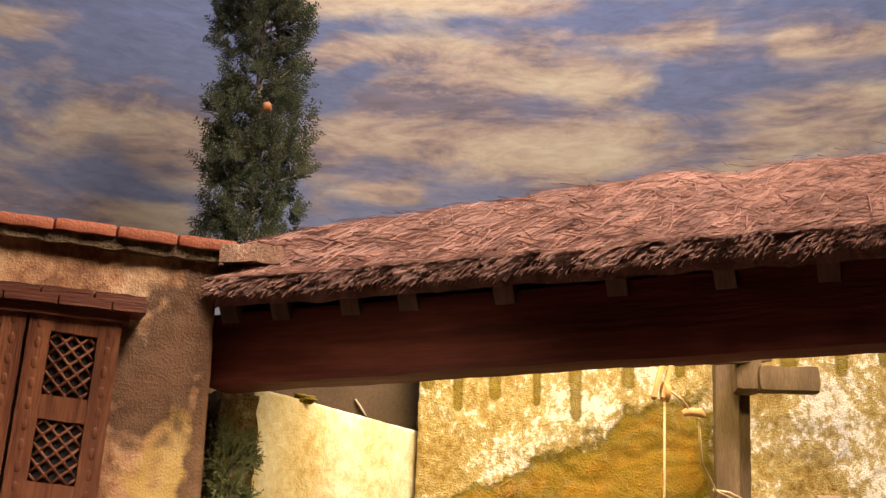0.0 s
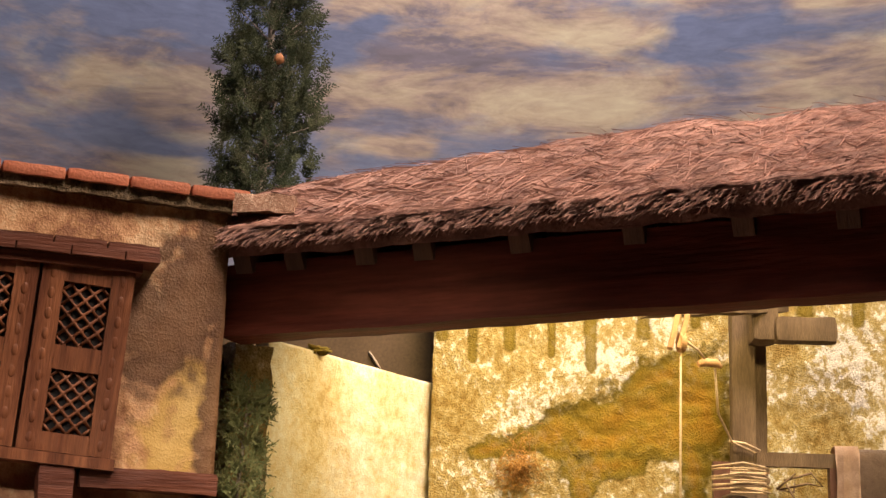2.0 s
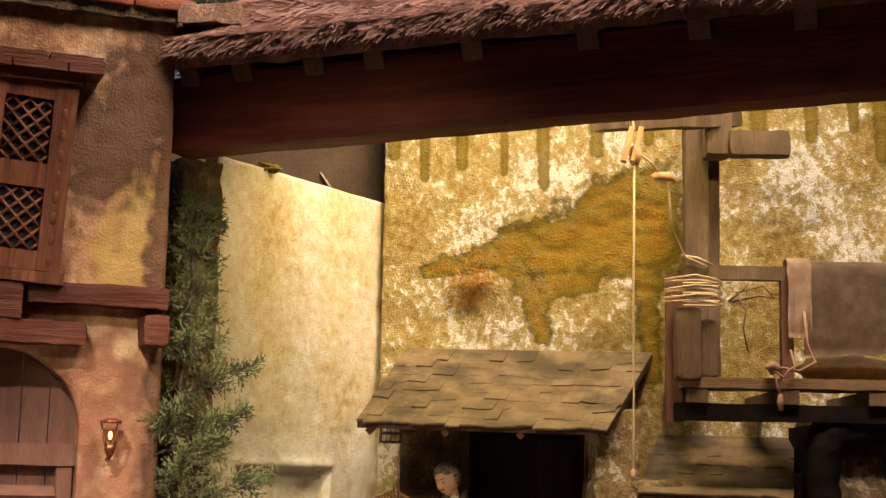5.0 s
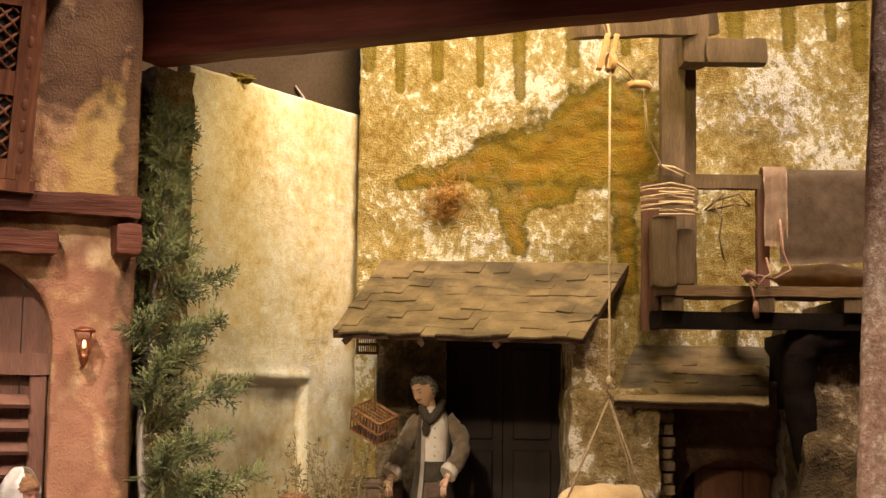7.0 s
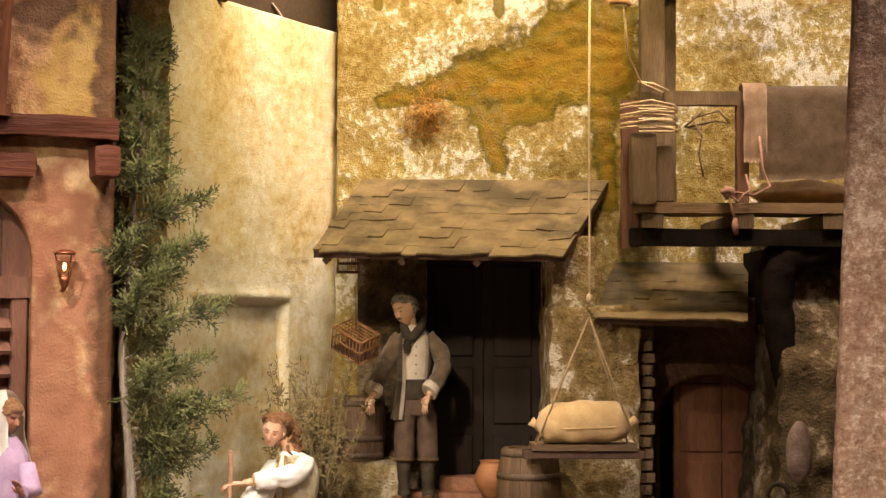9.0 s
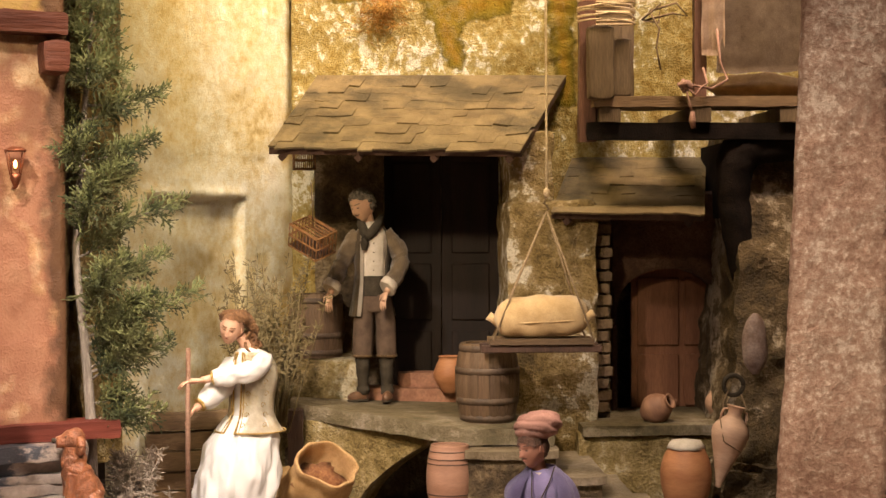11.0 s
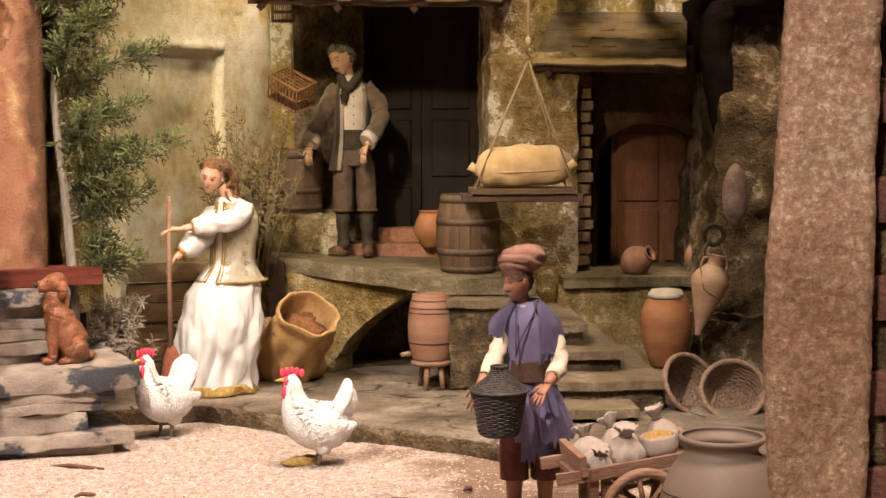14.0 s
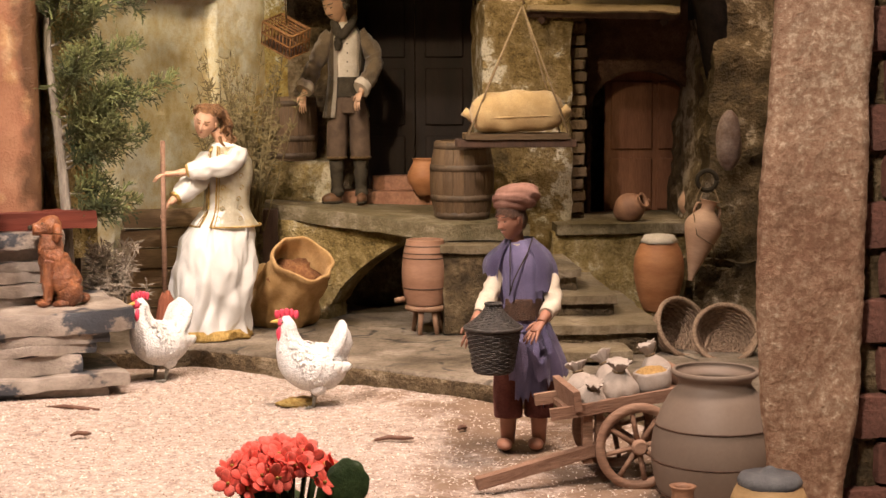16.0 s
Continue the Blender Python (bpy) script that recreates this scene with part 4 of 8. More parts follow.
awning("door_awning", "shingled wooden awning over the dark double door", ((-0.097, 2.30, 0.612), (0.270, 2.30, 0.612), (-0.148, 2.045, 0.497), (0.183, 2.045, 0.493)), 9, 16, (0.05, 0.35, 0.65, 0.95))
awning("niche_awning", "small mossy shingled awning over the arched niche", ((0.280, 2.31, 0.492), (0.480, 2.31, 0.492), (0.226, 2.085, 0.412), (0.432, 2.085, 0.408)), 6, 10, (0.1, 0.9))

# ---- pier, niche with bricks and arched door ----
single("stone_pier", rough_box(0.168, 0.290, 2.10, 2.30, 0.0, 0.425, 0.008, 0.0045, 22, 4, 0.004), M["plaster_flaky"], "mossy pale plastered stone pier", "pier", "structure")
single("pier_top", rough_box(0.172, 0.232, 2.12, 2.30, 0.418, 0.520, 0.008, 0.0045, 22, 9, 0.003), M["plaster_flaky"], "upper part of the mossy plastered pier", "pier", "structure")
niche = thing("wall_niche", "dark red-brown wall with a brick jamb and arched niche", "wall", kind="structure")


def niche_hole(x, z):
    return (abs(x - 0.082) < 0.074 and z < 0.16) or math.hypot((x - 0.082) / 0.074, (z - 0.16) / 0.054) < 1


def niche_snap(x, z):
    u, v = (x - 0.082) / 0.074, (z - 0.16) / 0.054
    if v > 0:
        d = math.hypot(u, v)
        return 0.082 + 0.074 * u / d, 0.16 + 0.054 * v / d
    return 0.082 + math.copysign(0.074, u), z


part("core", rough_wall(0.24, 0.325, 0.05, 0.006, 0.002, 30, niche_hole, snap=niche_snap), M["niche"], niche).matrix_basis = pose(0.325, 2.215, 0.115)
rr = random.Random(7)
brick_mesh = mesh_of("brick", rough_box(-0.013, 0.013, -0.006, 0.006, -0.0052, 0.0052, 0.013, 0.0008, 60, 2, 0.001), M["brick"])


def brick(parent, x, y, z, sx=1.0, rz=0.0, ry=0.0, mesh=None):
    ob = new("brick", mesh or brick_mesh)
    ob.parent = parent
    ob.matrix_basis = pose(x, y, z, 0, ry, rz) @ Matrix.Diagonal((sx, 1, 1.36, 1))


for k in range(18):
    brick(niche, 0.299 + 0.004 * (k % 2), 2.135 + rr.uniform(-0.002, 0.003), 0.142 + 0.0163 * k, rr.uniform(0.8, 1.05), rr.uniform(-3, 3), rr.uniform(-2, 2))
part("jamb_core", B(0.288, 0.312, 2.137, 2.25, 0.12, 0.43), M["plaster_dark_shade"], niche)
d3 = thing("door_3", "reddish-brown panelled door inside the arched niche", "door", pose(0.36, 2.262, 0.115), kind="structure")
part("door_leaf", B(0.0, 0.15, 0.0, 0.01, 0, 0.24), M["door_red"], d3)
for x in (0.008, 0.078):
    for z0, z1 in ((0.012, 0.088), (0.100, 0.20)):
        part("panel", B(x, x + 0.062, -0.004, 0.001, z0, z1), M["door_red"], d3, bevel=0.002)
single("niche_sill", rough_box(0.262, 0.47, 2.055, 2.26, 0.112, 0.126, 0.01, 0.0015, 40, 3, 0.002), M["slate"], "dark slate sill in front of the arched niche", "sill", "structure")
single("wall_under_sill", rough_wall(0.21, 0.114, 0.06, 0.007, 0.003, 30, seed=2), M["plaster_pier"], "mossy plaster wall under the niche sill", "wall", "structure", m=pose(0.26, 2.065, 0))
bm = rough_box(0.478, 0.60, 2.125, 2.30, -0.01, 0.52, 0.0070, 0.0070, 30, 2)
for v in bm.verts:
    k = max(0.0, min(1.0, (0.50 - v.co.z) / 0.46))
    front = max(0.0, (2.30 - v.co.y) / 0.175)
    v.co.y -= front * (0.150 * k ** 0.8 + 0.010 * noise.noise(v.co * 16))
    v.co.x -= max(0.0, (0.60 - v.co.x) / 0.122) * (0.040 * k ** 1.6 + 0.008 * noise.noise(v.co * 13 + Vector((5, 0, 0))))
single("rock_column", bm, M["plaster_rock"], "rough mossy stone column beside the niche", "column", "structure")
single("rubble_base", rough_box(0.418, 0.56, 1.950, 2.06, -0.01, 0.085, 0.007, 0.0100, 28, 6, 0.012), M["plaster_rock"], "rough rubble stones at the column's foot", "rubble", "structure")
single("wall_dark_lower", B(0.56, 0.90, 1.80, 2.30, -0.02, 0.50), M["plaster_dark_shade"], "dark rough lower side wall behind the pillar", "wall", "structure")
single("wall_dark_right", B(0.72, 0.90, 1.75, 2.30, 0.504, 0.98), M["plaster_dark_shade"], "dark rough side wall behind the pillar", "wall", "structure")

# ---- raised platform with dark arch, and steps ----
PLAT = pose(-0.115, 2.105, 0, 0, 0, -27.0)


def plat_curve(x):
    """Height of the half arch at x along the platform's front."""
    return 0.119 * max(0.0, min(1.0, (x - 0.084) / 0.128)) ** 0.52


def plat_hole(x, z):
    return 0.084 < x < 0.240 and z < plat_curve(x)


def plat_snap(x, z):
    return (x, plat_curve(x)) if 0.088 < x < 0.236 and z > 0.004 else (x, z)


single("platform_front", rough_wall(0.27, 0.131, 0.05, 0.006, 0.0034, 24, plat_hole, seed=6, snap=plat_snap), M["plaster_pier"], "mossy plastered front of the platform with a dark arch", "wall", "structure", m=PLAT)
bm = bmesh.new()
ring = [(-0.125, 2.115), (0.100, 1.962), (0.215, 1.945), (0.215, 2.34), (-0.14, 2.34)]
lo, hi = [bm.verts.new((x, y, 0.116)) for x, y in ring], [bm.verts.new((x, y, 0.136)) for x, y in ring]
bm.faces.new(lo[::-1])
bm.faces.new(hi)
for i in range(5):
    bm.faces.new((lo[i], lo[(i + 1) % 5], hi[(i + 1) % 5], hi[i]))
bmesh.ops.subdivide_edges(bm, edges=list(bm.edges), cuts=14, use_grid_fill=True)
bmesh.ops.triangulate(bm, faces=list(bm.faces))
for v in bm.verts:
    v.co.z += 0.016 * max(0.0, min(1.0, (0.10 - v.co.x) / 0.22))
    v.co += noise.noise_vector(v.co * 30) * 0.0028 + noise.noise_vector(v.co * 80) * 0.0012
bm.normal_update()
for f in bm.faces:
    f.smooth = True
for e in bm.edges:
    e.smooth = e.calc_face_angle(0.0) < 0.8
single("platform_slab", bm, M["slate"], "worn grey stone slab of the raised platform", "platform", "structure")
single("platform_post", rough_box(-0.128, -0.108, 2.085, 2.11, 0.0, 0.146, 0.008, 0.001, 40, 3), M["wood_dark"], "dark wooden post at the platform's corner", "post")
# extended across the arch, its dark colour paints the shade inside
single("platform_fill", B(-0.14, 0.19, 2.20, 2.34, 0.0, 0.115), M["plaster_dark_shade"], "masonry under the platform, dark to paint the arch's shade", "masonry", "structure")
single("low_wall", rough_box(-0.20, -0.035, 2.20, 2.32, 0.0, 0.203, 0.010, 0.004, 22, 5, 0.004), M["plaster_pier"], "low mossy stone wall beside the double door", "wall", "structure")
for i, b in enumerate(((0.105, 0.215, 1.925, 2.10, 0.0, 0.114), (0.185, 0.270, 1.893, 2.10, 0.0, 0.086), (0.205, 0.306, 1.845, 2.08, 0.0, 0.060), (0.222, 0.345, 1.775, 2.06, 0.0, 0.036), (0.212, 0.302, 1.718, 1.90, 0.0, 0.015))):
    st = thing("stone_step", "worn mossy stone step up to the platform", "step", kind="structure", group="steps up to the platform")
    part("tread", rough_box(b[0] - 0.005, b[1] + 0.004, b[2] - 0.008, b[3], b[5] - 0.010, b[5], 0.0080, 0.0018, 24, i * 3, 0.001), M["step_stone"], st)
    # darker riser colour paints the shadow below each tread
    part("riser", rough_box(b[0], b[1], b[2], b[3], b[4], b[5] - 0.008, 0.0075, 0.0026, 34, i * 3 + 1, 0.002), M["plaster_dark_shade"], st)

# slate steps at the house
rs = random.Random(31)
z = -0.034
while z < 0.148:
    low = z < 0.066
    top = min(z + rs.uniform(0.010, 0.022), 0.0712 if low else 0.152)
    if (0.0712 if low else 0.152) - top < 0.006:
        top = 0.0712 if low else 0.152
    lip = low and top > 0.070
    x = (0.075 if lip else rs.uniform(0.015, 0.066)) if low else rs.uniform(-0.004, 0.030)
    y = (-0.128 if lip else -0.128 + 0.34 * max(0.0, z + 0.01) + rs.uniform(-0.010, 0.012)) if low else (-0.062 + 0.30 * (z - 0.07) + rs.uniform(-0.006, 0.010))
    while x > -0.42:
        w = rs.uniform(0.16, 0.40)
        dy = rs.uniform(-0.007, 0.007)
        bm = rough_box(x - w, x, y + dy, 0.06, z, top + rs.uniform(-0.001, 0.001), 0.0065, 0.0024, 26, z * 300 + x * 9, 0.0012)
        for v in bm.verts:
            v.co.y += 0.012 * noise.noise(Vector((v.co.x * 14, z * 90, 1))) * max(0.0, min(1.0, -v.co.y / 0.04))
        single("slate_step", bm, M["slate_wet"], "rough layered grey slate slab below the house door", "step", "structure", group="slate steps", m=HOUSE @ pose(0, 0, 0, 0, rs.uniform(-0.5, 0.5), 0))
        x -= w + 0.002
    z = top

# stacked planks behind the woman
pw = thing("plank_stack", "low barrier of stacked weathered planks", "planks", pose(-0.305, 2.005, 0.0, 0, 0, 14))
for i in range(6):
    part("plank", rough_box(0.0 + 0.003 * (i % 2), 0.125 - 0.004 * (i % 3), -0.008 - 0.003 * (i % 2), 0.012, 0.003 + 0.0255 * i, 0.0265 + 0.0255 * i, 0.009, 0.0018, 35, i, 0.0015), M["wood_plank"], pw)

# ---- foreground pillar and brick column ----
def pillar_sides(z):
    """Left and right edge of the worn pillar at height z."""
    left = 0.2570 + 0.016 * max(0.0, min(1.2, (z - 0.25) / 0.35)) - 0.003 * bump_at(z, 0.20, 0.06) + 0.006 * bump_at(z, 0.06, 0.04)
    return left, 0.3245 + 0.010 * (z - 0.2) - 0.009 * max(0.0, min(1.0, (0.12 - z) / 0.07))


bm = bmesh.new()
rows = []
for k in range(236):
    z = -0.045 + 0.80 * k / 235
    lf, rt = pillar_sides(z)
    path = [(lf + 0.024, 1.045), (lf + 0.008, 1.003), (lf + 0.001, 0.990), (lf + 0.003, 0.984), (lf + 0.009, 0.980), (rt - 0.007, 0.980), (rt - 0.002, 0.983), (rt, 0.990), (rt + 0.002, 1.045)]
    ring = []
    for (ax, ay), (bx, by) in zip(path, path[1:]):
        n = max(1, int(round(math.hypot(0.07 if abs(ay - by) < 1e-6 else bx - ax, by - ay) / 0.0026)))
        ring += [(ax + (bx - ax) * i / n, ay + (by - ay) * i / n) for i in range(n)]
    col = []
    for x, y in ring:
        p = Vector((x, y, z))
        d = 0.0020 * noise.noise(p * 26) + 0.0011 * noise.noise(p * 100) + 0.0008 * noise.noise(p * 260)
        col.append(bm.verts.new((x + d * max(-1.0, min(1.0, (x - 0.29) / 0.03)) * 0.9, y - d, z)))
    rows.append(col)
for a, b in zip(rows, rows[1:]):
    for i in range(len(a) - 1):
        bm.faces.new((a[i], a[i + 1], b[i + 1], b[i])).smooth = True
    bm.faces.new((a[-1], a[0], b[0], b[-1]))
bm.faces.new(rows[0][::-1])
bm.faces.new(rows[-1])
single("pillar", bm, M["plaster_pink"], "rough rosy plastered pillar in the foreground", "pillar", "structure")
cb = thing("brick_column", "dark red brick side of the foreground pillar", "column", kind="structure")
part("core", B(0.330, 0.44, 1.006, 1.060, -0.045, 0.750), M["plaster_dark_shade"], cb)
col_brick = [mesh_of("brick", rough_box(-0.0250, 0.0250, -0.007, 0.007, -0.0152, 0.0152, 0.007, 0.0011, 60, q, 0.0018), M["brick_red"]) for q in range(3)]
rb = random.Random(14)
for k in range(25):
    for i in range(2):
        ob = new("brick", col_brick[(k + 2 * i) % 3])
        ob.parent = cb
        ob.matrix_basis = pose(0.345 + 0.0515 * i + 0.020 * (k % 2), 1.005 + rb.uniform(-0.0015, 0.0015), -0.028 + 0.0316 * k, 0, rb.uniform(-1.2, 1.2), rb.uniform(-2, 2))

# ---- beam, rafters and thatched roof ----
BEAM = pose(-0.352, 1.832, 0, 0, 0, -22.0)
single("roof_beam", rough_box(-0.006, 0.98, -0.012, 0.035, 0.806, 0.897, 0.012, 0.0016, 14, 5, 0.0015), M["wood_beam"], "long dark red wooden beam across the courtyard", "beam", "structure", m=BEAM @ pose(0, 0, 0, 0, -0.7, 0))
# added board, dark in place of the shade between the rafters
single("eave_infill", B(-0.01, 0.98, 0.030, 0.06, 0.86, 0.965), M["wood_dark"], "added dark infill painting the shade under the thatch", "board", "structure", m=BEAM)
roof = thing("thatched_roof", "red-brown thatched lean-to roof over the beam", "roof", BEAM)


def thatch_z(u, v):
    """Height of the thatch at u along the beam and v behind the eave (0..1)."""
    p = Vector((u * 9, v * 3, 0))
    return 0.930 + 0.134 * v ** 0.9 + 0.008 * noise.noise(p) * (0.4 + v) + 0.0035 * noise.noise(Vector((u * 30, v * 9, 3))) + 0.026 * min(1, u / 0.5) * v


bm = bmesh.new()
NU, NV = 110, 26
up = [[bm.verts.new((-0.02 + 1.02 * i / NU, -0.040 + 0.245 * j / NV, thatch_z(-0.02 + 1.02 * i / NU, j / NV) - 0.006)) for j in range(NV + 1)] for i in range(NU + 1)]
dn = [[bm.verts.new((-0.02 + 1.02 * i / NU, -0.032 + 0.237 * j / NV, thatch_z(-0.02 + 1.02 * i / NU, j / NV) - 0.030)) for j in range(NV + 1)] for i in range(NU + 1)]
for i in range(NU):
    for j in range(NV):
        bm.faces.new((up[i][j], up[i + 1][j], up[i + 1][j + 1], up[i][j + 1]))
        bm.faces.new((dn[i][j], dn[i][j + 1], dn[i + 1][j + 1], dn[i + 1][j]))
    bm.faces.new((up[i][0], dn[i][0], dn[i + 1][0], up[i + 1][0]))
    bm.faces.new((up[i][NV], up[i + 1][NV], dn[i + 1][NV], dn[i][NV]))
part("thatch_bed", bm, M["straw"], roof)


def strand(verts, faces, pts, w):
    """A thin three-sided straw along pts."""
    n0, last = len(verts), len(pts) - 1
    for i, p in enumerate(pts):
        d = (pts[min(i + 1, last)] - pts[max(i - 1, 0)]).normalized()
        side = d.cross(Vector((0, -0.5, 0.85))).normalized() * w * (0.5 if i == last else 1.0)
        lift = side.cross(d).normalized() * w * 1.3
        verts += [tuple(p - side), tuple(p + side), tuple(p + lift)]
    for s in range(0, 3 * last, 3):
        for q in range(3):
            faces.append((n0 + s + q, n0 + s + (q + 1) % 3, n0 + s + 3 + (q + 1) % 3, n0 + s + 3 + q))


def straw_mesh(name, verts, faces, label):
    me = bpy.data.meshes.new(name)
    me.from_pydata(verts, [], faces)
    me.materials.append(M["straw_strand"])
    ob = new(name, me)
    ob.parent = roof
    tagged(ob, label, kind="stuff")


def eave(u):
    """Ragged front edge: how far the thatch reaches past the bed."""
    return 0.014 * noise.noise(Vector((u * 13, 1, 0))) + 0.009 * noise.noise(Vector((u * 41, 5, 0)))


M["straw_strand"] = surface("rosy_straw", (0.170, 0.078, 0.058), (0.40, 0.220, 0.165), 34, 0.6, 0.2, 600, (0.105, 0.046, 0.036), 0.5, island=0.24, stretch=(1, 0.6, 1), spec=0.4)
r = random.Random(3)
verts, faces = [], []
for _ in range(44000):
    u, v = r.uniform(-0.03, 0.97), r.random() ** 1.1
    lean = 1.12 + 0.40 * noise.noise(Vector((u * 8, v * 3, 1))) + r.gauss(0, 0.24)
    stray = r.random() < 0.03
    if stray:
        lean += r.choice((-1.0, 0.8))
    length = r.uniform(0.030, 0.085)
    dx, dy = -math.sin(lean), -math.cos(lean)
    lift = r.uniform(-0.006, 0.006) + (0.004 if stray else 0.0)
    pts = []
    for k in range(4):
        t = k / 3
        pu, py = u + dx * length * t, -0.040 + 0.245 * v + dy * length * t
        pv = (py + 0.040) / 0.245
        z = thatch_z(pu, max(0.0, pv)) + lift + 0.0010 * noise.noise(Vector((pu * 40, pv * 14, 5)))
        edge = -eave(pu) / 0.245 - 0.02
        if pv < edge:
            break
        if pv < 0:
            z += pv * 0.12
        pts.append(Vector((pu, py, z + (0.004 * t if stray else 0))))
    if len(pts) > 1:
        strand(verts, faces, pts, r.uniform(0.0003, 0.0006) + 0.0007 * r.random() ** 4 * (v < 0.5))
straw_mesh("straw", verts, faces, "loose rosy straw")
# longer stalks lying on top, thickest at the eave
verts, faces = [], []
for _ in range(2600):
    u, v = r.uniform(0.0, 0.97), r.random() ** 2.0
    lean, length = r.gauss(1.15, 0.35), r.uniform(0.022, 0.060)
    dx, dy = -math.sin(lean), -math.cos(lean)
    pts = []
    for k in range(3):
        pu, py = u + dx * length * k / 2, -0.040 + 0.245 * v + dy * length * k / 2
        pv = (py + 0.040) / 0.245
        if pv < -eave(pu) / 0.245 - 0.05:
            break
        pts.append(Vector((pu, py, thatch_z(pu, max(0.0, pv)) + 0.006 + min(0.0, pv) * 0.10 + r.gauss(0, 0.0012))))
    if len(pts) > 1:
        strand(verts, faces, pts, r.uniform(0.0007, 0.0012))
straw_mesh("stalks", verts, faces, "thick pale rosy stalks")
# ragged fringe at the eave
verts, faces = [], []
for _ in range(5200):
    u = r.uniform(-0.03, 0.97)
    hang = max(0.003, 0.010 + 0.012 * noise.noise(Vector((u * 24, 2, 2))))
    a = Vector((u, -0.040 - eave(u) * 0.8 + r.uniform(-0.004, 0.010), thatch_z(u, 0) + r.uniform(-0.016, 0.003)))
    d = Vector((-r.gauss(0.55, 0.25), -r.uniform(0.25, 0.8), -r.uniform(0.2, 0.8))).normalized()
    l = hang * r.uniform(0.6, 1.5)
    strand(verts, faces, [a - d * 0.008, a + d * l * 0.5, a + d * l + Vector((0, 0, -0.001))], r.uniform(0.0004, 0.0008))
straw_mesh("eave_fringe", verts, faces, "ragged straw fringe at the eave")
for u in (0.018, 0.090, 0.186, 0.262, 0.384, 0.518, 0.64, 0.75, 0.86):
    part("rafter", rough_box(u - 0.012, u + 0.012, -0.027, 0.20, -0.013, 0.012, 0.012, 0.0008, 40, u * 9), M["wood_dark"], roof).matrix_basis = pose(0, 0, 0.908) @ pose(0, 0, 0, 30)

# ---- balcony and hoist ----
WG = M["wood_grey"]
bal = thing("balcony", "weathered wooden balcony on dark bearers", "balcony")
part("floor_board", rough_box(0.276, 0.66, 2.05, 2.135, 0.548, 0.562, 0.012, 0.0012, 30, 2, 0.001), M["wood_plank"], bal)
part("front_bearer", rough_box(0.270, 0.66, 2.060, 2.085, 0.505, 0.528, 0.012, 0.001, 30, 4, 0.001), M["wood_black_shade"], bal)
for x in (0.300, 0.420, 0.54):
    part("joist", rough_box(x - 0.014, x + 0.014, 2.052, 2.30, 0.528, 0.547, 0.012, 0.001, 30, x * 9), WG, bal)
part("corner_post", rough_box(0.262, 0.284, 2.07, 2.092, 0.503, 0.70, 0.010, 0.001, 30, 8), M["wood_door"], bal)
part("short_post", rough_box(0.270, 0.305, 2.040, 2.068, 0.556, 0.655, 0.008, 0.001, 30, 9, 0.003), WG, bal)
part("short_post", rough_box(0.303, 0.330, 2.060, 2.082, 0.562, 0.640, 0.008, 0.001, 30, 10, 0.002), WG, bal)
part("hand_rail", rough_box(0.325, 0.66, 2.11, 2.128, 0.700, 0.719, 0.012, 0.001, 30, 11), WG, bal)
part("baluster", rough_box(0.424, 0.440, 2.11, 2.128, 0.560, 0.702, 0.010, 0.001, 30, 12), M["wood_door"], bal)
bm = bmesh.new()
sleeve(bm, [(0.58, 2.09, 0.502, 0.022), (0.52, 2.09, 0.500, 0.024), (0.480, 2.09, 0.486, 0.026), (0.472, 2.09, 0.445, 0.022), (0.476, 2.09, 0.39, 0.019), (0.483, 2.09, 0.34, 0.017), (0.489, 2.09, 0.295, 0.0145), (0.490, 2.09, 0.266, 0.010)], 0, 0.12, 22, 5, 5, 60)
part("brace", bm, M["wood_black_shade"], bal, "dark curved timber brace")
# near-black block added to stand for the mass of shade under the balcony
part("shade_block", B(0.47, 0.66, 2.12, 2.30, 0.40, 0.505), M["wood_black_shade"], bal)

hoist = thing("hoist_post", "weathered timber hoist post with a projecting arm", "hoist")
part("post", rough_box(0.303, 0.336, 2.18, 2.215, 0.56, 0.962, 0.010, 0.0013, 30, 3, 0.001), WG, hoist)
part("post", rough_box(0.334, 0.354, 2.195, 2.22, 0.56, 0.90, 0.010, 0.0013, 30, 4, 0.001), WG, hoist)
part("arm", rough_box(-0.125, 0.125, -0.012, 0.012, -0.015, 0.015, 0.010, 0.0013, 30, 5, 0.001), WG, hoist).matrix_basis = pose(0.268, 2.09, 0.920, 0, -9, 32)
part("knee", rough_box(0.325, 0.362, 2.125, 2.18, 0.878, 0.950, 0.010, 0.0013, 30, 6, 0.002), WG, hoist)
part("stub_beam", rough_box(0.355, 0.442, 2.115, 2.15, 0.876, 0.912, 0.010, 0.0013, 30, 7, 0.002), WG, hoist)
cord = surface("pale_cord", (0.50, 0.36, 0.20), (0.68, 0.54, 0.34), 300, 0.8, 0.5, 900)
string = surface("dark_string", (0.13, 0.08, 0.04), (0.22, 0.15, 0.08), 300, 0.8, 0.5, 900)
pale_wood = surface("pale_pulley_wood", (0.42, 0.23, 0.09), (0.56, 0.34, 0.15), 60, 0.55, 0.3, 500)
PY = 2.0
pul = thing("pulley", "pale wooden pulley block hung from the hoist arm", "pulley")
bm = bmesh.new()
for dx in (-0.006, 0.006):
    box(bm, -0.0035, 0.0035, -0.008, 0.008, -0.024, 0.024, pose(0.208 + dx, PY, 0.862, 0, 14, 0))
part("cheek", bm, pale_wood, pul, bevel=0.001)
part("wheel", lathe(bmesh.new(), ((0.012, -0.004), (0.014, -0.003), (0.011, 0), (0.014, 0.003), (0.012, 0.004)), 20, pose(0.212, PY, 0.848, 0, 90, 14)), pale_wood, pul)
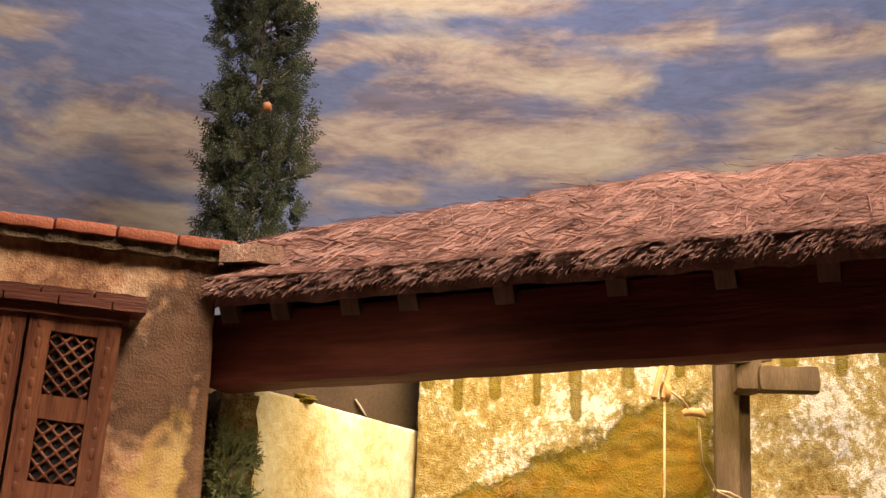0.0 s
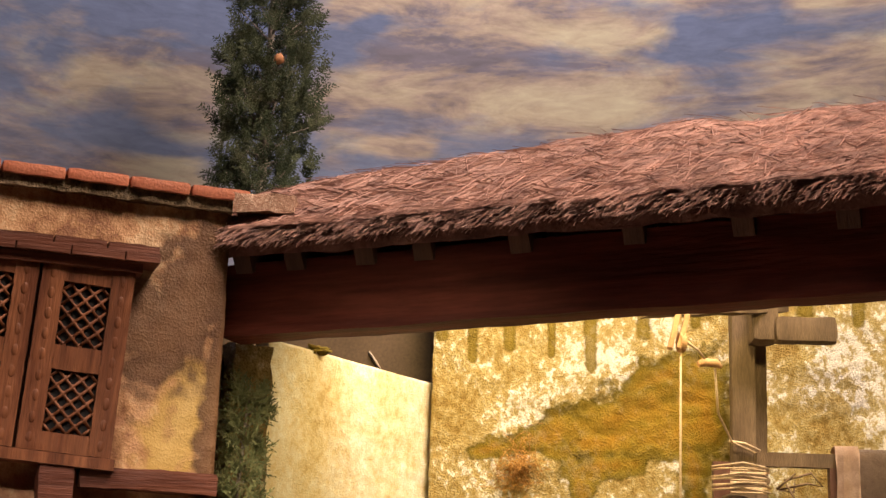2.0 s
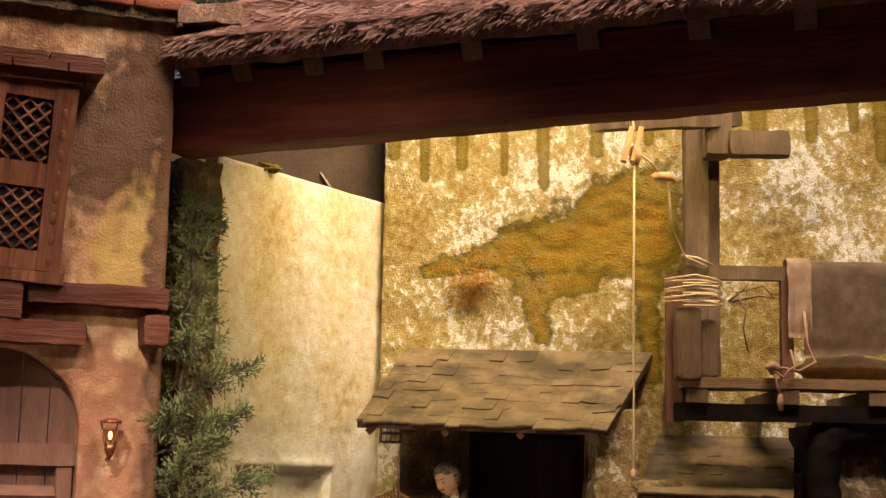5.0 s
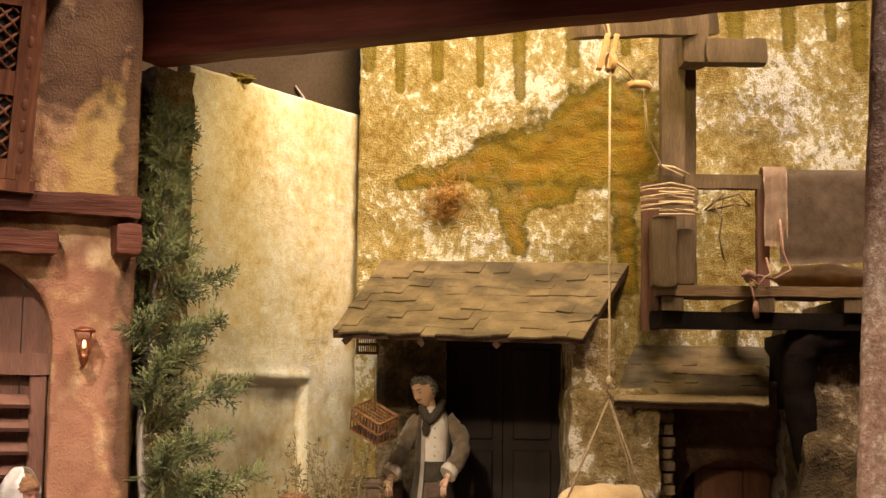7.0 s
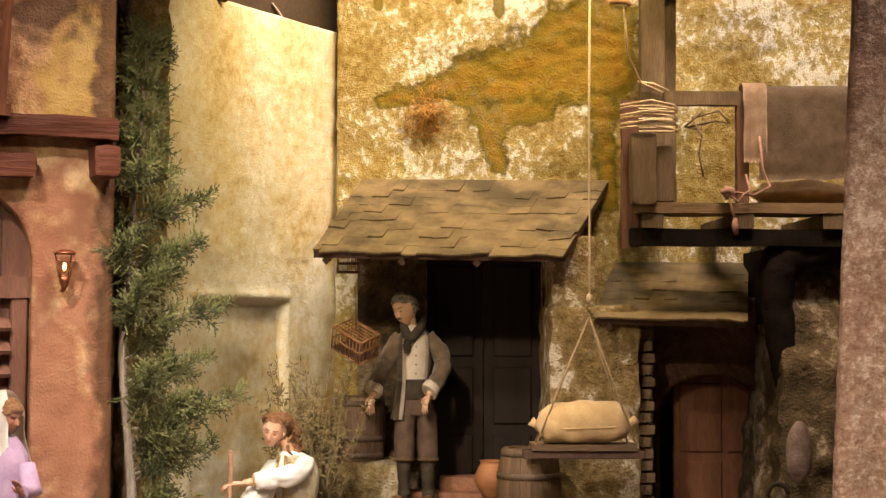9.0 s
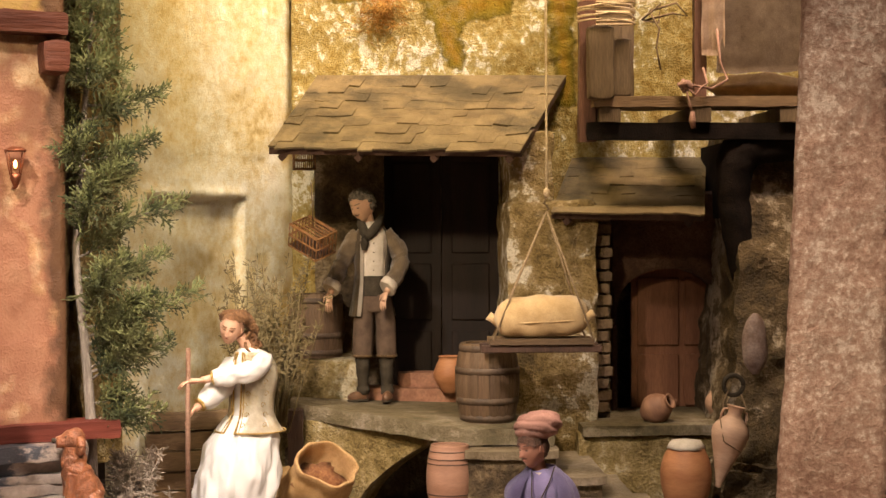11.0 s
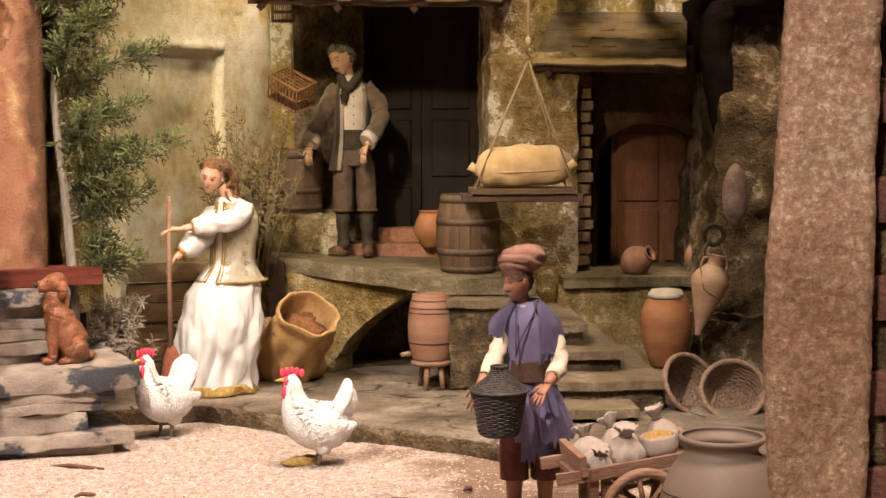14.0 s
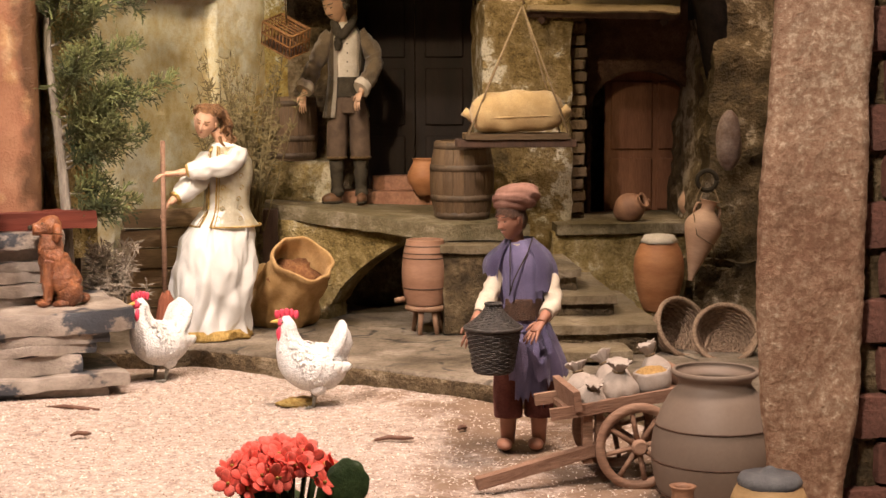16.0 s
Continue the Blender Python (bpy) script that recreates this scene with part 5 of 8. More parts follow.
part("lashing", tube(bmesh.new(), [(0.206, PY, 0.880), (0.197, PY - 0.015, 0.905), (0.200, PY, 0.932), (0.208, PY + 0.015, 0.910), (0.211, PY, 0.882)], 0.0018, 6), cord, pul)
rope = thing("hoist_rope", "pale cord running from pulley to the loading board", "rope")


def rope_part(name, pts, r=0.0016, material=None):
    part(name, tube(bmesh.new(), pts, r, 6), material or cord, rope)


rope_part("fall", [(0.211, PY, 0.85), (0.209, PY - 0.01, 0.65), (0.208, PY - 0.03, 0.50), (0.206, 1.955, 0.432)])
part("knot", ball(bmesh.new(), (0.206, 1.955, 0.433), (0.004, 0.004, 0.006), n=10, lump=0.5), cord, rope)
part("hook", tube(bmesh.new(), [(0.206, 1.955, 0.428), (0.203, 1.955, 0.420), (0.209, 1.955, 0.413), (0.203, 1.955, 0.406)], 0.0014, 6), string, rope)
for x, y in ((0.137, 1.93), (0.262, 1.93), (0.140, 1.985), (0.258, 1.985)):
    rope_part("sling", [(0.206, 1.955, 0.410), ((x + 0.206) / 2, (y + 1.955) / 2, 0.330), (x, y, 0.25)], 0.0013, surface("hemp_sling", (0.22, 0.15, 0.08), (0.36, 0.26, 0.15), 300, 0.8, 0.4, 900) if x == 0.137 and y == 1.93 else bpy.data.materials["hemp_sling"])
rope_part("tail", [(0.218, PY, 0.850), (0.236, PY + 0.02, 0.842), (0.250, PY + 0.04, 0.830)])
rope_part("tail", [(0.262, 2.05, 0.822), (0.272, 2.10, 0.77), (0.300, 2.165, 0.738), (0.335, 2.175, 0.725), (0.352, 2.185, 0.700)])
rope_part("tail", [(0.296, 2.172, 0.741), (0.318, 2.170, 0.738), (0.340, 2.172, 0.728)])
single("toggle", tube(bmesh.new(), [(0.238, 2.035, 0.825), (0.246, 2.038, 0.829), (0.262, 2.042, 0.829), (0.270, 2.045, 0.824)], [0.004, 0.006, 0.006, 0.003], 8), pale_wood, "small pale wooden toggle on the rope", "toggle")
lash = thing("rope_lashing", "several turns of cord lashed round the balcony posts", "rope")
for k in range(9):
    z = 0.662 + 0.0040 * k + 0.003 * math.sin(k * 2.3)
    part("turn", tube(bmesh.new(), [(0.259, 2.066, z), (0.266, 2.036, z - 0.002), (0.295, 2.033 - 0.002 * (k % 3), z + 0.002 * math.sin(k * 4.1)), (0.325, 2.045, z - 0.003 * math.cos(k * 1.7)), (0.336, 2.07, z - 0.002), (0.336, 2.10, z), (0.27, 2.10, z), (0.259, 2.066, z)], 0.0014, 6), cord, lash)
part("bow", tube(bmesh.new(), [(0.350, 2.10, 0.668), (0.375, 2.095, 0.690), (0.372, 2.095, 0.664), (0.352, 2.10, 0.667), (0.39, 2.09, 0.676), (0.41, 2.09, 0.672), (0.395, 2.09, 0.690), (0.36, 2.10, 0.680)], 0.0017, 6), string, lash)
part("bow", tube(bmesh.new(), [(0.362, 2.095, 0.675), (0.372, 2.09, 0.655), (0.368, 2.09, 0.63), (0.374, 2.09, 0.60)], 0.0014, 6), string, lash)

# blanket over the rail
wool = surface("brown_wool_blanket", (0.165, 0.110, 0.064), (0.25, 0.175, 0.110), 50, 0.95, 0.6, 700, (0.10, 0.06, 0.04), 0.4, sheen=0.3)
pale_cloth = surface("pale_rosy_cloth", (0.42, 0.28, 0.18), (0.56, 0.40, 0.28), 50, 0.9, 0.4, 700, sheen=0.2)


def drape(x0, x1, top, front, back, yc, folds, seed):
    bm = bmesh.new()
    n, prof = 30, []
    for k in range(19):
        t = k / 18
        if t < 0.62:
            prof.append((yc - 0.016 - 0.004 * math.sin(t * 5), front + (top - 0.008 - front) * (t / 0.62)))
        elif t < 0.75:
            a = math.pi * (t - 0.62) / 0.13
            prof.append((yc - 0.016 * math.cos(a), top - 0.008 + 0.008 * math.sin(a)))
        else:
            prof.append((yc + 0.016, top - 0.008 - (top - back) * (t - 0.75) / 0.25))
    vs = []
    for i in range(n + 1):
        x = x0 + (x1 - x0) * i / n
        vs.append([bm.verts.new((x + 0.002 * noise.noise(Vector((z * 30, i, seed))), y - abs(folds * math.sin(x * 160 + seed)) * (1 - k / 22) - 0.004 * noise.noise(Vector((x * 30, z * 20, seed))), z + 0.005 * noise.noise(Vector((x * 20, 0, seed))) * (k < 6))) for k, (y, z) in enumerate(prof)])
    for a, b in zip(vs, vs[1:]):
        for k in range(18):
            bm.faces.new((a[k], b[k], b[k + 1], a[k + 1])).smooth = True
    bmesh.ops.solidify(bm, geom=list(bm.faces), thickness=0.0018)
    return bm


single("blanket", drape(0.452, 0.66, 0.728, 0.598, 0.64, 2.119, 0.0, 2), wool, "brown wool blanket hung over the balcony rail", "blanket")
single("cloth_strip", drape(0.430, 0.462, 0.731, 0.62, 0.66, 2.116, 0.003, 5), pale_cloth, "pale rosy cloth hung over the balcony rail", "cloth")
rosy = surface("rosy_tangled_cord", (0.24, 0.125, 0.085), (0.36, 0.21, 0.15), 200, 0.85, 0.4, 700)
tangle = thing("knotted_cord", "tangled rosy cord with tassel on the balcony edge", "cord")
r = random.Random(3)
part("strand", tube(bmesh.new(), [(0.450, 2.09, 0.655), (0.452, 2.08, 0.61), (0.460, 2.07, 0.585), (0.435, 2.055, 0.572), (0.41, 2.045, 0.575), (0.398, 2.038, 0.572), (0.402, 2.034, 0.55), (0.406, 2.034, 0.535)], 0.0018, 7), rosy, tangle)
part("knot", ball(bmesh.new(), (0.398, 2.040, 0.574), (0.009, 0.007, 0.008), lump=0.9, n=12), rosy, tangle)
part("strand", tube(bmesh.new(), [(0.398, 2.036, 0.572), (0.41, 2.036, 0.562), (0.418, 2.036, 0.572), (0.428, 2.046, 0.578), (0.425, 2.06, 0.60)], 0.0015, 6), rosy, tangle)
part("tassel", tube(bmesh.new(), [(0.406, 2.034, 0.54), (0.405, 2.033, 0.53), (0.407, 2.033, 0.518)], [0.003, 0.005, 0.003], 7), rosy, tangle)
burlap = surface("golden_burlap", (0.34, 0.19, 0.07), (0.50, 0.31, 0.13), 60, 0.9, 0.6, 900, (0.24, 0.13, 0.05), 0.4, sheen=0.2)
single("cloth_roll", ball(bmesh.new(), (0.53, 2.17, 0.581), (0.075, 0.03, 0.021), lump=0.3, n=18), burlap, "golden cloth roll lying on the balcony", "cloth")

# ---- figurines: one plain mesh each ----
SKIN = surface("painted_skin", (0.52, 0.295, 0.19), (0.60, 0.36, 0.245), 40, 0.45, 0.05, 400, grain=0.06)
SKIN_TAN = surface("painted_tan_skin", (0.45, 0.262, 0.16), (0.55, 0.335, 0.21), 40, 0.45, 0.05, 400, grain=0.08)
SKIN_DARK = surface("painted_dark_skin", (0.25, 0.115, 0.072), (0.33, 0.155, 0.10), 40, 0.45, 0.05, 400, grain=0.08)
HAIR_GREY = surface("grey_hair", (0.075, 0.060, 0.042), (0.19, 0.16, 0.12), 220, 0.7, 0.9, 700)
HAIR_BROWN = surface("brown_hair", (0.13, 0.058, 0.024), (0.29, 0.15, 0.066), 220, 0.5, 0.9, 700)
HAIR_DARK = surface("dark_brown_hair", (0.065, 0.032, 0.018), (0.12, 0.06, 0.035), 220, 0.6, 0.9, 700)
SATIN = surface("white_satin", (0.56, 0.535, 0.505), (0.63, 0.61, 0.58), 14, 0.34, 0.05, 300, sheen=0.2, spec=0.5, grain=0.05)
GOLD = surface("ivory_gold_brocade", (0.58, 0.51, 0.37), (0.68, 0.62, 0.49), 150, 0.38, 0.5, 500, (0.50, 0.36, 0.13), 0.35, dirt_at=(0.51, 0.60), grain=0.12)
TRIM = surface("gold_trim", (0.36, 0.22, 0.06), (0.62, 0.43, 0.15), 260, 0.35, 0.8, 600, metal=0.5)
LINEN = surface("white_linen", (0.44, 0.37, 0.28), (0.55, 0.475, 0.375), 60, 0.85, 0.3, 700, grain=0.2)
JACKET = surface("grey_brown_jacket", (0.088, 0.059, 0.030), (0.150, 0.104, 0.056), 60, 0.9, 0.5, 900, sheen=0.2, grain=0.3)
BREECH = surface("brown_breeches", (0.080, 0.050, 0.032), (0.130, 0.085, 0.055), 60, 0.9, 0.5, 900, grain=0.3)
BOOT = surface("brown_leather", (0.090, 0.044, 0.022), (0.17, 0.088, 0.046), 90, 0.4, 0.4, 500, grain=0.3)
SASH = surface("dark_sash", (0.028, 0.021, 0.012), (0.056, 0.042, 0.025), 60, 0.85, 0.5, 600)
BLUE = surface("lavender_blue_tunic", (0.135, 0.112, 0.205), (0.190, 0.160, 0.275), 30, 0.9, 0.5, 900, (0.115, 0.085, 0.155), 0.5, sheen=0.2, grain=0.25)
MAROON = surface("maroon_trousers", (0.10, 0.030, 0.026), (0.16, 0.055, 0.045), 50, 0.85, 0.4, 700)
TURBAN = surface("rosy_turban", (0.20, 0.096, 0.066), (0.29, 0.155, 0.110), 60, 0.85, 0.5, 900, (0.13, 0.06, 0.045), 0.5, grain=0.25)
LILAC = surface("lilac_cloak", (0.25, 0.17, 0.26), (0.36, 0.26, 0.36), 40, 0.85, 0.4, 600, grain=0.2)
VEIL = surface("white_veil", (0.64, 0.58, 0.50), (0.76, 0.71, 0.64), 40, 0.85, 0.3, 600, grain=0.2)
LIP = surface("painted_lip", (0.40, 0.165, 0.115), (0.46, 0.20, 0.145), 60, 0.4, 0.05, 300, grain=0.1)


def loft(bm, rings, n=28, folds=0.0, count=9, slot=0, arc=None, thick=0.0, seed=0.0, caps=True, ragged=0.0, wild=1.0, crumple=0.0):
    """Cloth or body through rings (x, y, z, rx, ry); rounded folds deepen towards the first ring; arc leaves it open."""
    a0, a1 = (0.0, 2 * math.pi) if arc is None else (radians(arc[0]), radians(arc[1]))
    closed = arc is None
    cols = n if closed else n + 1
    out = []
    for j, (x, y, z, rx, ry) in enumerate(rings):
        w = 1 - j / max(1, len(rings) - 1)
        ring = []
        for i in range(cols):
            a = a0 + (a1 - a0) * i / n
            drift = 1.9 * wild * noise.noise(Vector((math.cos(a) * 0.9, math.sin(a) * 0.9, z * 11 + seed)))
            lobe = abs(math.sin(count * 0.5 * a + drift)) * 1.25 - 0.75 + 0.55 * wild * noise.noise(Vector((math.cos(a) * 2.6, math.sin(a) * 2.6, z * 24 + seed)))
            f = 1 + folds * (0.25 + w) * lobe
            if crumple:
                q = Vector((x + rx * math.cos(a), y + ry * math.sin(a), z * 0.55))
                f += crumple * (0.45 - 1.5 * abs(noise.noise(q * 42 + Vector((seed, 0, 0)))) + 0.5 * abs(noise.noise(q * 95)))
            dz = ragged * noise.noise(Vector((a * 9, seed, 4))) * max(0.0, w - 0.5) * 2 if ragged else 0.0
            ring.append(bm.verts.new((x + rx * f * math.cos(a), y + ry * f * math.sin(a), z + dz)))
        out.append(ring)
    new_faces = []
    for a, b in zip(out, out[1:]):
        for i in range(cols if closed else n):
            f = bm.faces.new((a[i], a[(i + 1) % cols], b[(i + 1) % cols], b[i]))
            f.material_index, f.smooth = slot, True
            new_faces.append(f)
    if closed and caps:
        for ring in (out[0][::-1], out[-1]):
            bm.faces.new(ring).material_index = slot
    if thick:
        got = bmesh.ops.solidify(bm, geom=new_faces, thickness=thick)
        for f in got["geom"]:
            if isinstance(f, bmesh.types.BMFace):
                f.material_index = slot
    return bm


def hand(bm, p, d, slot, s=1.0, spread=0.0, curl=0.003):
    """A small relaxed hand at p reaching along d."""
    p, d = Vector(p), Vector(d).normalized()
    side = d.cross(Vector((0, 0, 1)))
    side = side.normalized() if side.length > 0.25 else Vector((0.5, -0.85, 0)).normalized()
    up = side.cross(d).normalized()
    tube(bm, [p - d * 0.004 * s, p, p + d * 0.004 * s, p + d * 0.009 * s, p + d * 0.011 * s], [0.0034 * s, 0.0040 * s, 0.0050 * s, 0.0049 * s, 0.0034 * s], 12, slot, 0.55)
    for k, l in ((-1.5, 0.85), (-0.5, 1.0), (0.5, 1.05), (1.5, 0.92)):
        a = p + d * 0.0085 * s + side * k * 0.0023 * s
        e = (d + side * k * spread).normalized()
        tube(bm, [a, a + e * 0.005 * s * l - up * 0.0004 * s, a + e * 0.0095 * s * l - up * curl * 0.45 * s, a + e * 0.0125 * s * l - up * curl * s], [0.00150 * s, 0.00140 * s, 0.00115 * s, 0.0006 * s], 7, slot)
    a = p + side * 0.0038 * s
    tube(bm, [a, a + side * 0.0035 * s + d * 0.004 * s, a + side * 0.0045 * s + d * 0.0095 * s], [0.0018 * s, 0.0016 * s, 0.0008 * s], 7, slot)


def head(bm, c, yaw, tilt, s, skin, hair, beard=0.0, hairline=0.52, roll=0.0, depth=0.07, back=-0.08):
    """A modelled head facing yaw degrees (0: +x), tilted down by tilt; slot 7 holds the lip colour."""
    m = pose(*c, 0, 0, yaw) @ rot(roll, tilt, 0) @ Matrix.Scale(s * 0.0205, 4)
    n, rows = 64, 52
    grid, kinds = [], []
    for i in range(rows + 1):
        t = math.pi * i / rows
        ring, kind = [], []
        for k in range(n):
            a = 2 * math.pi * k / n
            q = Vector((math.sin(t) * math.cos(a), math.sin(t) * math.sin(a), -math.cos(t)))
            x, y, z = 0.80 * q.x - (0.05 if q.x < 0 else 0), 0.66 * q.y, q.z
            jaw = max(0.0, -0.15 - z) / 0.85
            y *= 1 - 0.34 * jaw ** 1.3
            if q.x < 0:
                x *= 1 - 0.45 * jaw
            else:
                x = x * (1 - 0.10 * q.x) + 0.13 * jaw
            front = max(0.0, q.x) ** 1.5
            ay = abs(y)
            nose = 0.0 if z > 0.22 or z < -0.30 else (0.22 - z) / 0.40 if z > -0.18 else (z + 0.30) / 0.12
            d = 0.30 * nose * math.exp(-(y / (0.075 + 0.05 * max(0.0, 0.1 - z))) ** 2)
            d -= 0.115 * bump_at(ay, 0.25, 0.12) * bump_at(z, 0.13, 0.08)
            d += 0.055 * bump_at(ay, 0.26, 0.09) * bump_at(z, 0.10, 0.05)
            d += 0.075 * bump_at(ay, 0.24, 0.17) * bump_at(z, 0.27, 0.06)
            d += 0.060 * bump_at(ay, 0.34, 0.14) * bump_at(z, -0.12, 0.14)
            d += 0.075 * bump_at(y, 0, 0.13) * bump_at(z, -0.40, 0.04) + 0.070 * bump_at(y, 0, 0.11) * bump_at(z, -0.51, 0.045)
            d -= 0.035 * bump_at(y, 0, 0.16) * bump_at(z, -0.455, 0.016)
            d -= 0.05 * bump_at(y, 0, 0.16) * bump_at(z, -0.62, 0.06)
            d += 0.10 * bump_at(y, 0, 0.17) * bump_at(z, -0.80, 0.12)
            x += d * front
            what = skin
            if q.x > 0.45 and ay < 0.13 - 0.5 * abs(z + 0.455) and abs(z + 0.455) < 0.055:
                what = 7
            if q.x > 0.3 and 0.09 < ay < 0.42 and abs(z - (0.255 + 0.06 * math.sin(ay * 7))) < 0.030:
                what = hair
            if q.x > 0.3 and abs(ay - 0.26) < 0.105 and abs(z - 0.062 - 0.9 * (ay - 0.26) ** 2) < 0.018:
                what = hair
            edge = hairline + 0.05 * noise.noise(q * 5) - 0.26 * bump_at(ay, 0.6, 0.24)
            is_hair = (z > edge) or (q.x < back + 0.55 * max(0.0, z - 0.05) and z > -0.55)
            if is_hair:
                what = hair
                push = depth * (1 + 0.8 * noise.noise(Vector((q.x * 7, q.y * 9, q.z * 4)))) + 0.02
                x, y, z = x + q.x * push, y + q.y * push, z + q.z * push
            elif beard and q.x > -0.1 and (z < -0.34 + 0.22 * max(0.0, ay - 0.2) * 3 or (ay < 0.26 and -0.40 < z < -0.29)) and not (what == 7):
                if beard > 0.5 or (ay < 0.20 and -0.385 < z < -0.30):
                    what = hair
                    push = (0.07 + 0.05 * noise.noise(q * 9)) * beard
                    x, z = x + push * q.x, z - push * jaw
            ring.append(bm.verts.new(m @ Vector((x, y, z))))
            kind.append(what)
        grid.append(ring)
        kinds.append(kind)
    for i in range(rows):
        for k in range(n):
            k2 = (k + 1) % n
            f = bm.faces.new((grid[i][k], grid[i][k2], grid[i + 1][k2], grid[i + 1][k]))
            f.material_index, f.smooth = kinds[i][k], True
    bmesh.ops.remove_doubles(bm, verts=grid[0] + grid[-1], dist=1e-7)
    for sy in (-1, 1):
        ball(bm, m @ Vector((0.02, sy * 0.66, 0.0)), (0.0022 * s, 0.0016 * s, 0.0042 * s), skin, 10, rot(0, 0, yaw + 20 * sy))
    return m


# woman with a broom
bm = bmesh.new()
W = (-0.177, 1.935)
skirt = fine([(W[0] - 0.015, W[1], 0.004, 0.0500, 0.042), (W[0] - 0.012, W[1], 0.020, 0.0490, 0.042), (W[0] - 0.005, W[1], 0.055, 0.0485, 0.044), (W[0] + 0.000, W[1], 0.090, 0.0475, 0.044), (W[0] + 0.003, W[1], 0.120, 0.0435, 0.040), (W[0] + 0.010, W[1], 0.142, 0.0370, 0.033), (W[0] + 0.013, W[1], 0.160, 0.0270, 0.025)], 7)
loft(bm, skirt, 190, 0.12, 8, 0, seed=2.4, wild=2.0, crumple=0.12)
loft(bm, [(W[0] - 0.0148, W[1], z, r * 1.03, r * 0.865) for z, r in ((0.001, 0.0500), (0.004, 0.0504), (0.009, 0.0502), (0.013, 0.0494))], 190, 0.12, 8, 2, seed=2.4, ragged=0.002, wild=2.0, crumple=0.12)
cx = W[0] + 0.014
body = fine([(cx - 0.001, W[1], 0.140, 0.0350, 0.030), (cx, W[1], 0.158, 0.0275, 0.0245), (cx + 0.001, W[1], 0.178, 0.0265, 0.0235), (cx + 0.003, W[1], 0.202, 0.0285, 0.0245), (cx + 0.003, W[1], 0.222, 0.0270, 0.0205), (cx, W[1], 0.236, 0.0195, 0.0150), (cx - 0.004, W[1] - 0.002, 0.243, 0.0090, 0.0085)], 5)
loft(bm, body, 48, 0.03, 9, 0, seed=4)
vest = [(x, y, z, rx * (1.06 + max(0.0, 0.163 - z) * 5.5), ry * (1.07 + max(0.0, 0.163 - z) * 5.5)) for x, y, z, rx, ry in body[:-4]]
loft(bm, vest, 64, 0.035, 8, 1, (-112, 226), 0.0014, 4)
for ang in (-112, 226):
    ca, sa = math.cos(radians(ang)), math.sin(radians(ang))
    tube(bm, [(x + rx * 1.05 * ca, y + ry * 1.05 * sa, z) for x, y, z, rx, ry in vest], 0.0012, 6, 2)
    tube(bm, [(x + rx * 1.06 * math.cos(radians(ang + (7 if ang < 0 else -7))), y + ry * 1.06 * math.sin(radians(ang + (7 if ang < 0 else -7))), z) for x, y, z, rx, ry in vest], 0.0006, 6, 2)
x, y, z, rx, ry = vest[0]
tube(bm, [(x + rx * 1.05 * math.cos(a), y + ry * 1.05 * math.sin(a), z + 0.0006) for a in (radians(-112 + 338 * q / 60) for q in range(61))], 0.0012, 6, 2)
for k in range(7):
    x, y, z, rx, ry = vest[3 + 3 * k]
    for ang in (258, 302):
        ca, sa = math.cos(radians(ang + 6 * (k % 2))), math.sin(radians(ang + 6 * (k % 2)))
        c = Vector((x + rx * 1.06 * ca, y + ry * 1.06 * sa, z))
        t = Vector((-sa, ca, 0))
        tube(bm, [c + t * (0.0036 * math.cos(q * 0.8) * (1 - q / 10)) + Vector((0, 0, 0.0046 * math.sin(q * 0.8) * (1 - q / 10))) for q in range(9)], 0.00045, 5, 2)
# neck and head with loose wavy hair
sleeve(bm, [(cx - 0.001, W[1], 0.236, 0.0095), (cx - 0.006, W[1] - 0.005, 0.247, 0.0068), (cx - 0.012, W[1] - 0.009, 0.258, 0.0066)], 3, 0.0, 16)
hm = head(bm, (-0.1850, 1.920, 0.2680), 254, 20, 0.98, 3, 4, hairline=0.76, roll=-16, depth=0.06, back=-0.16)
rh = random.Random(5)
for i in range(70):
    a = rh.uniform(1.15, 2 * math.pi - 1.15)
    side = 1 if a < math.pi else -1
    p = Vector((0.80 * math.cos(a) * 0.5, 0.05 * side, 0.98))
    pts, ph = [], rh.uniform(0, 6)
    drop = rh.uniform(0.55, 1.05) if abs(a - math.pi) > 1.2 else rh.uniform(0.9, 1.4)
    for j in range(9):
        t = j / 8
        out = Vector((0.87 * math.cos(a) - 0.10, 0.75 * math.sin(a), 0.0))
        zz = 1.0 - t * drop
        rr_ = math.sqrt(max(0.0, 1 - min(1.0, zz) ** 2)) if zz > 0 else 1.0
        w = Vector((0.16 * math.sin(ph + 13 * t), 0.16 * math.cos(ph + 12 * t), 0.07 * math.sin(ph + 14 * t))) * min(1.0, 0.3 + t)
        q = out * max(rr_, 0.25) * (1.15 - 0.15 * max(0.0, -zz)) + w + Vector((-0.16 * t - 0.70 * t * max(0.0, math.cos(a) + 0.75), 0, zz))
        pts.append(hm @ q)
    tube(bm, pts, [0.0012, 0.0022, 0.0027, 0.0028, 0.0028, 0.0027, 0.0025, 0.0020, 0.0008], 7, 4)
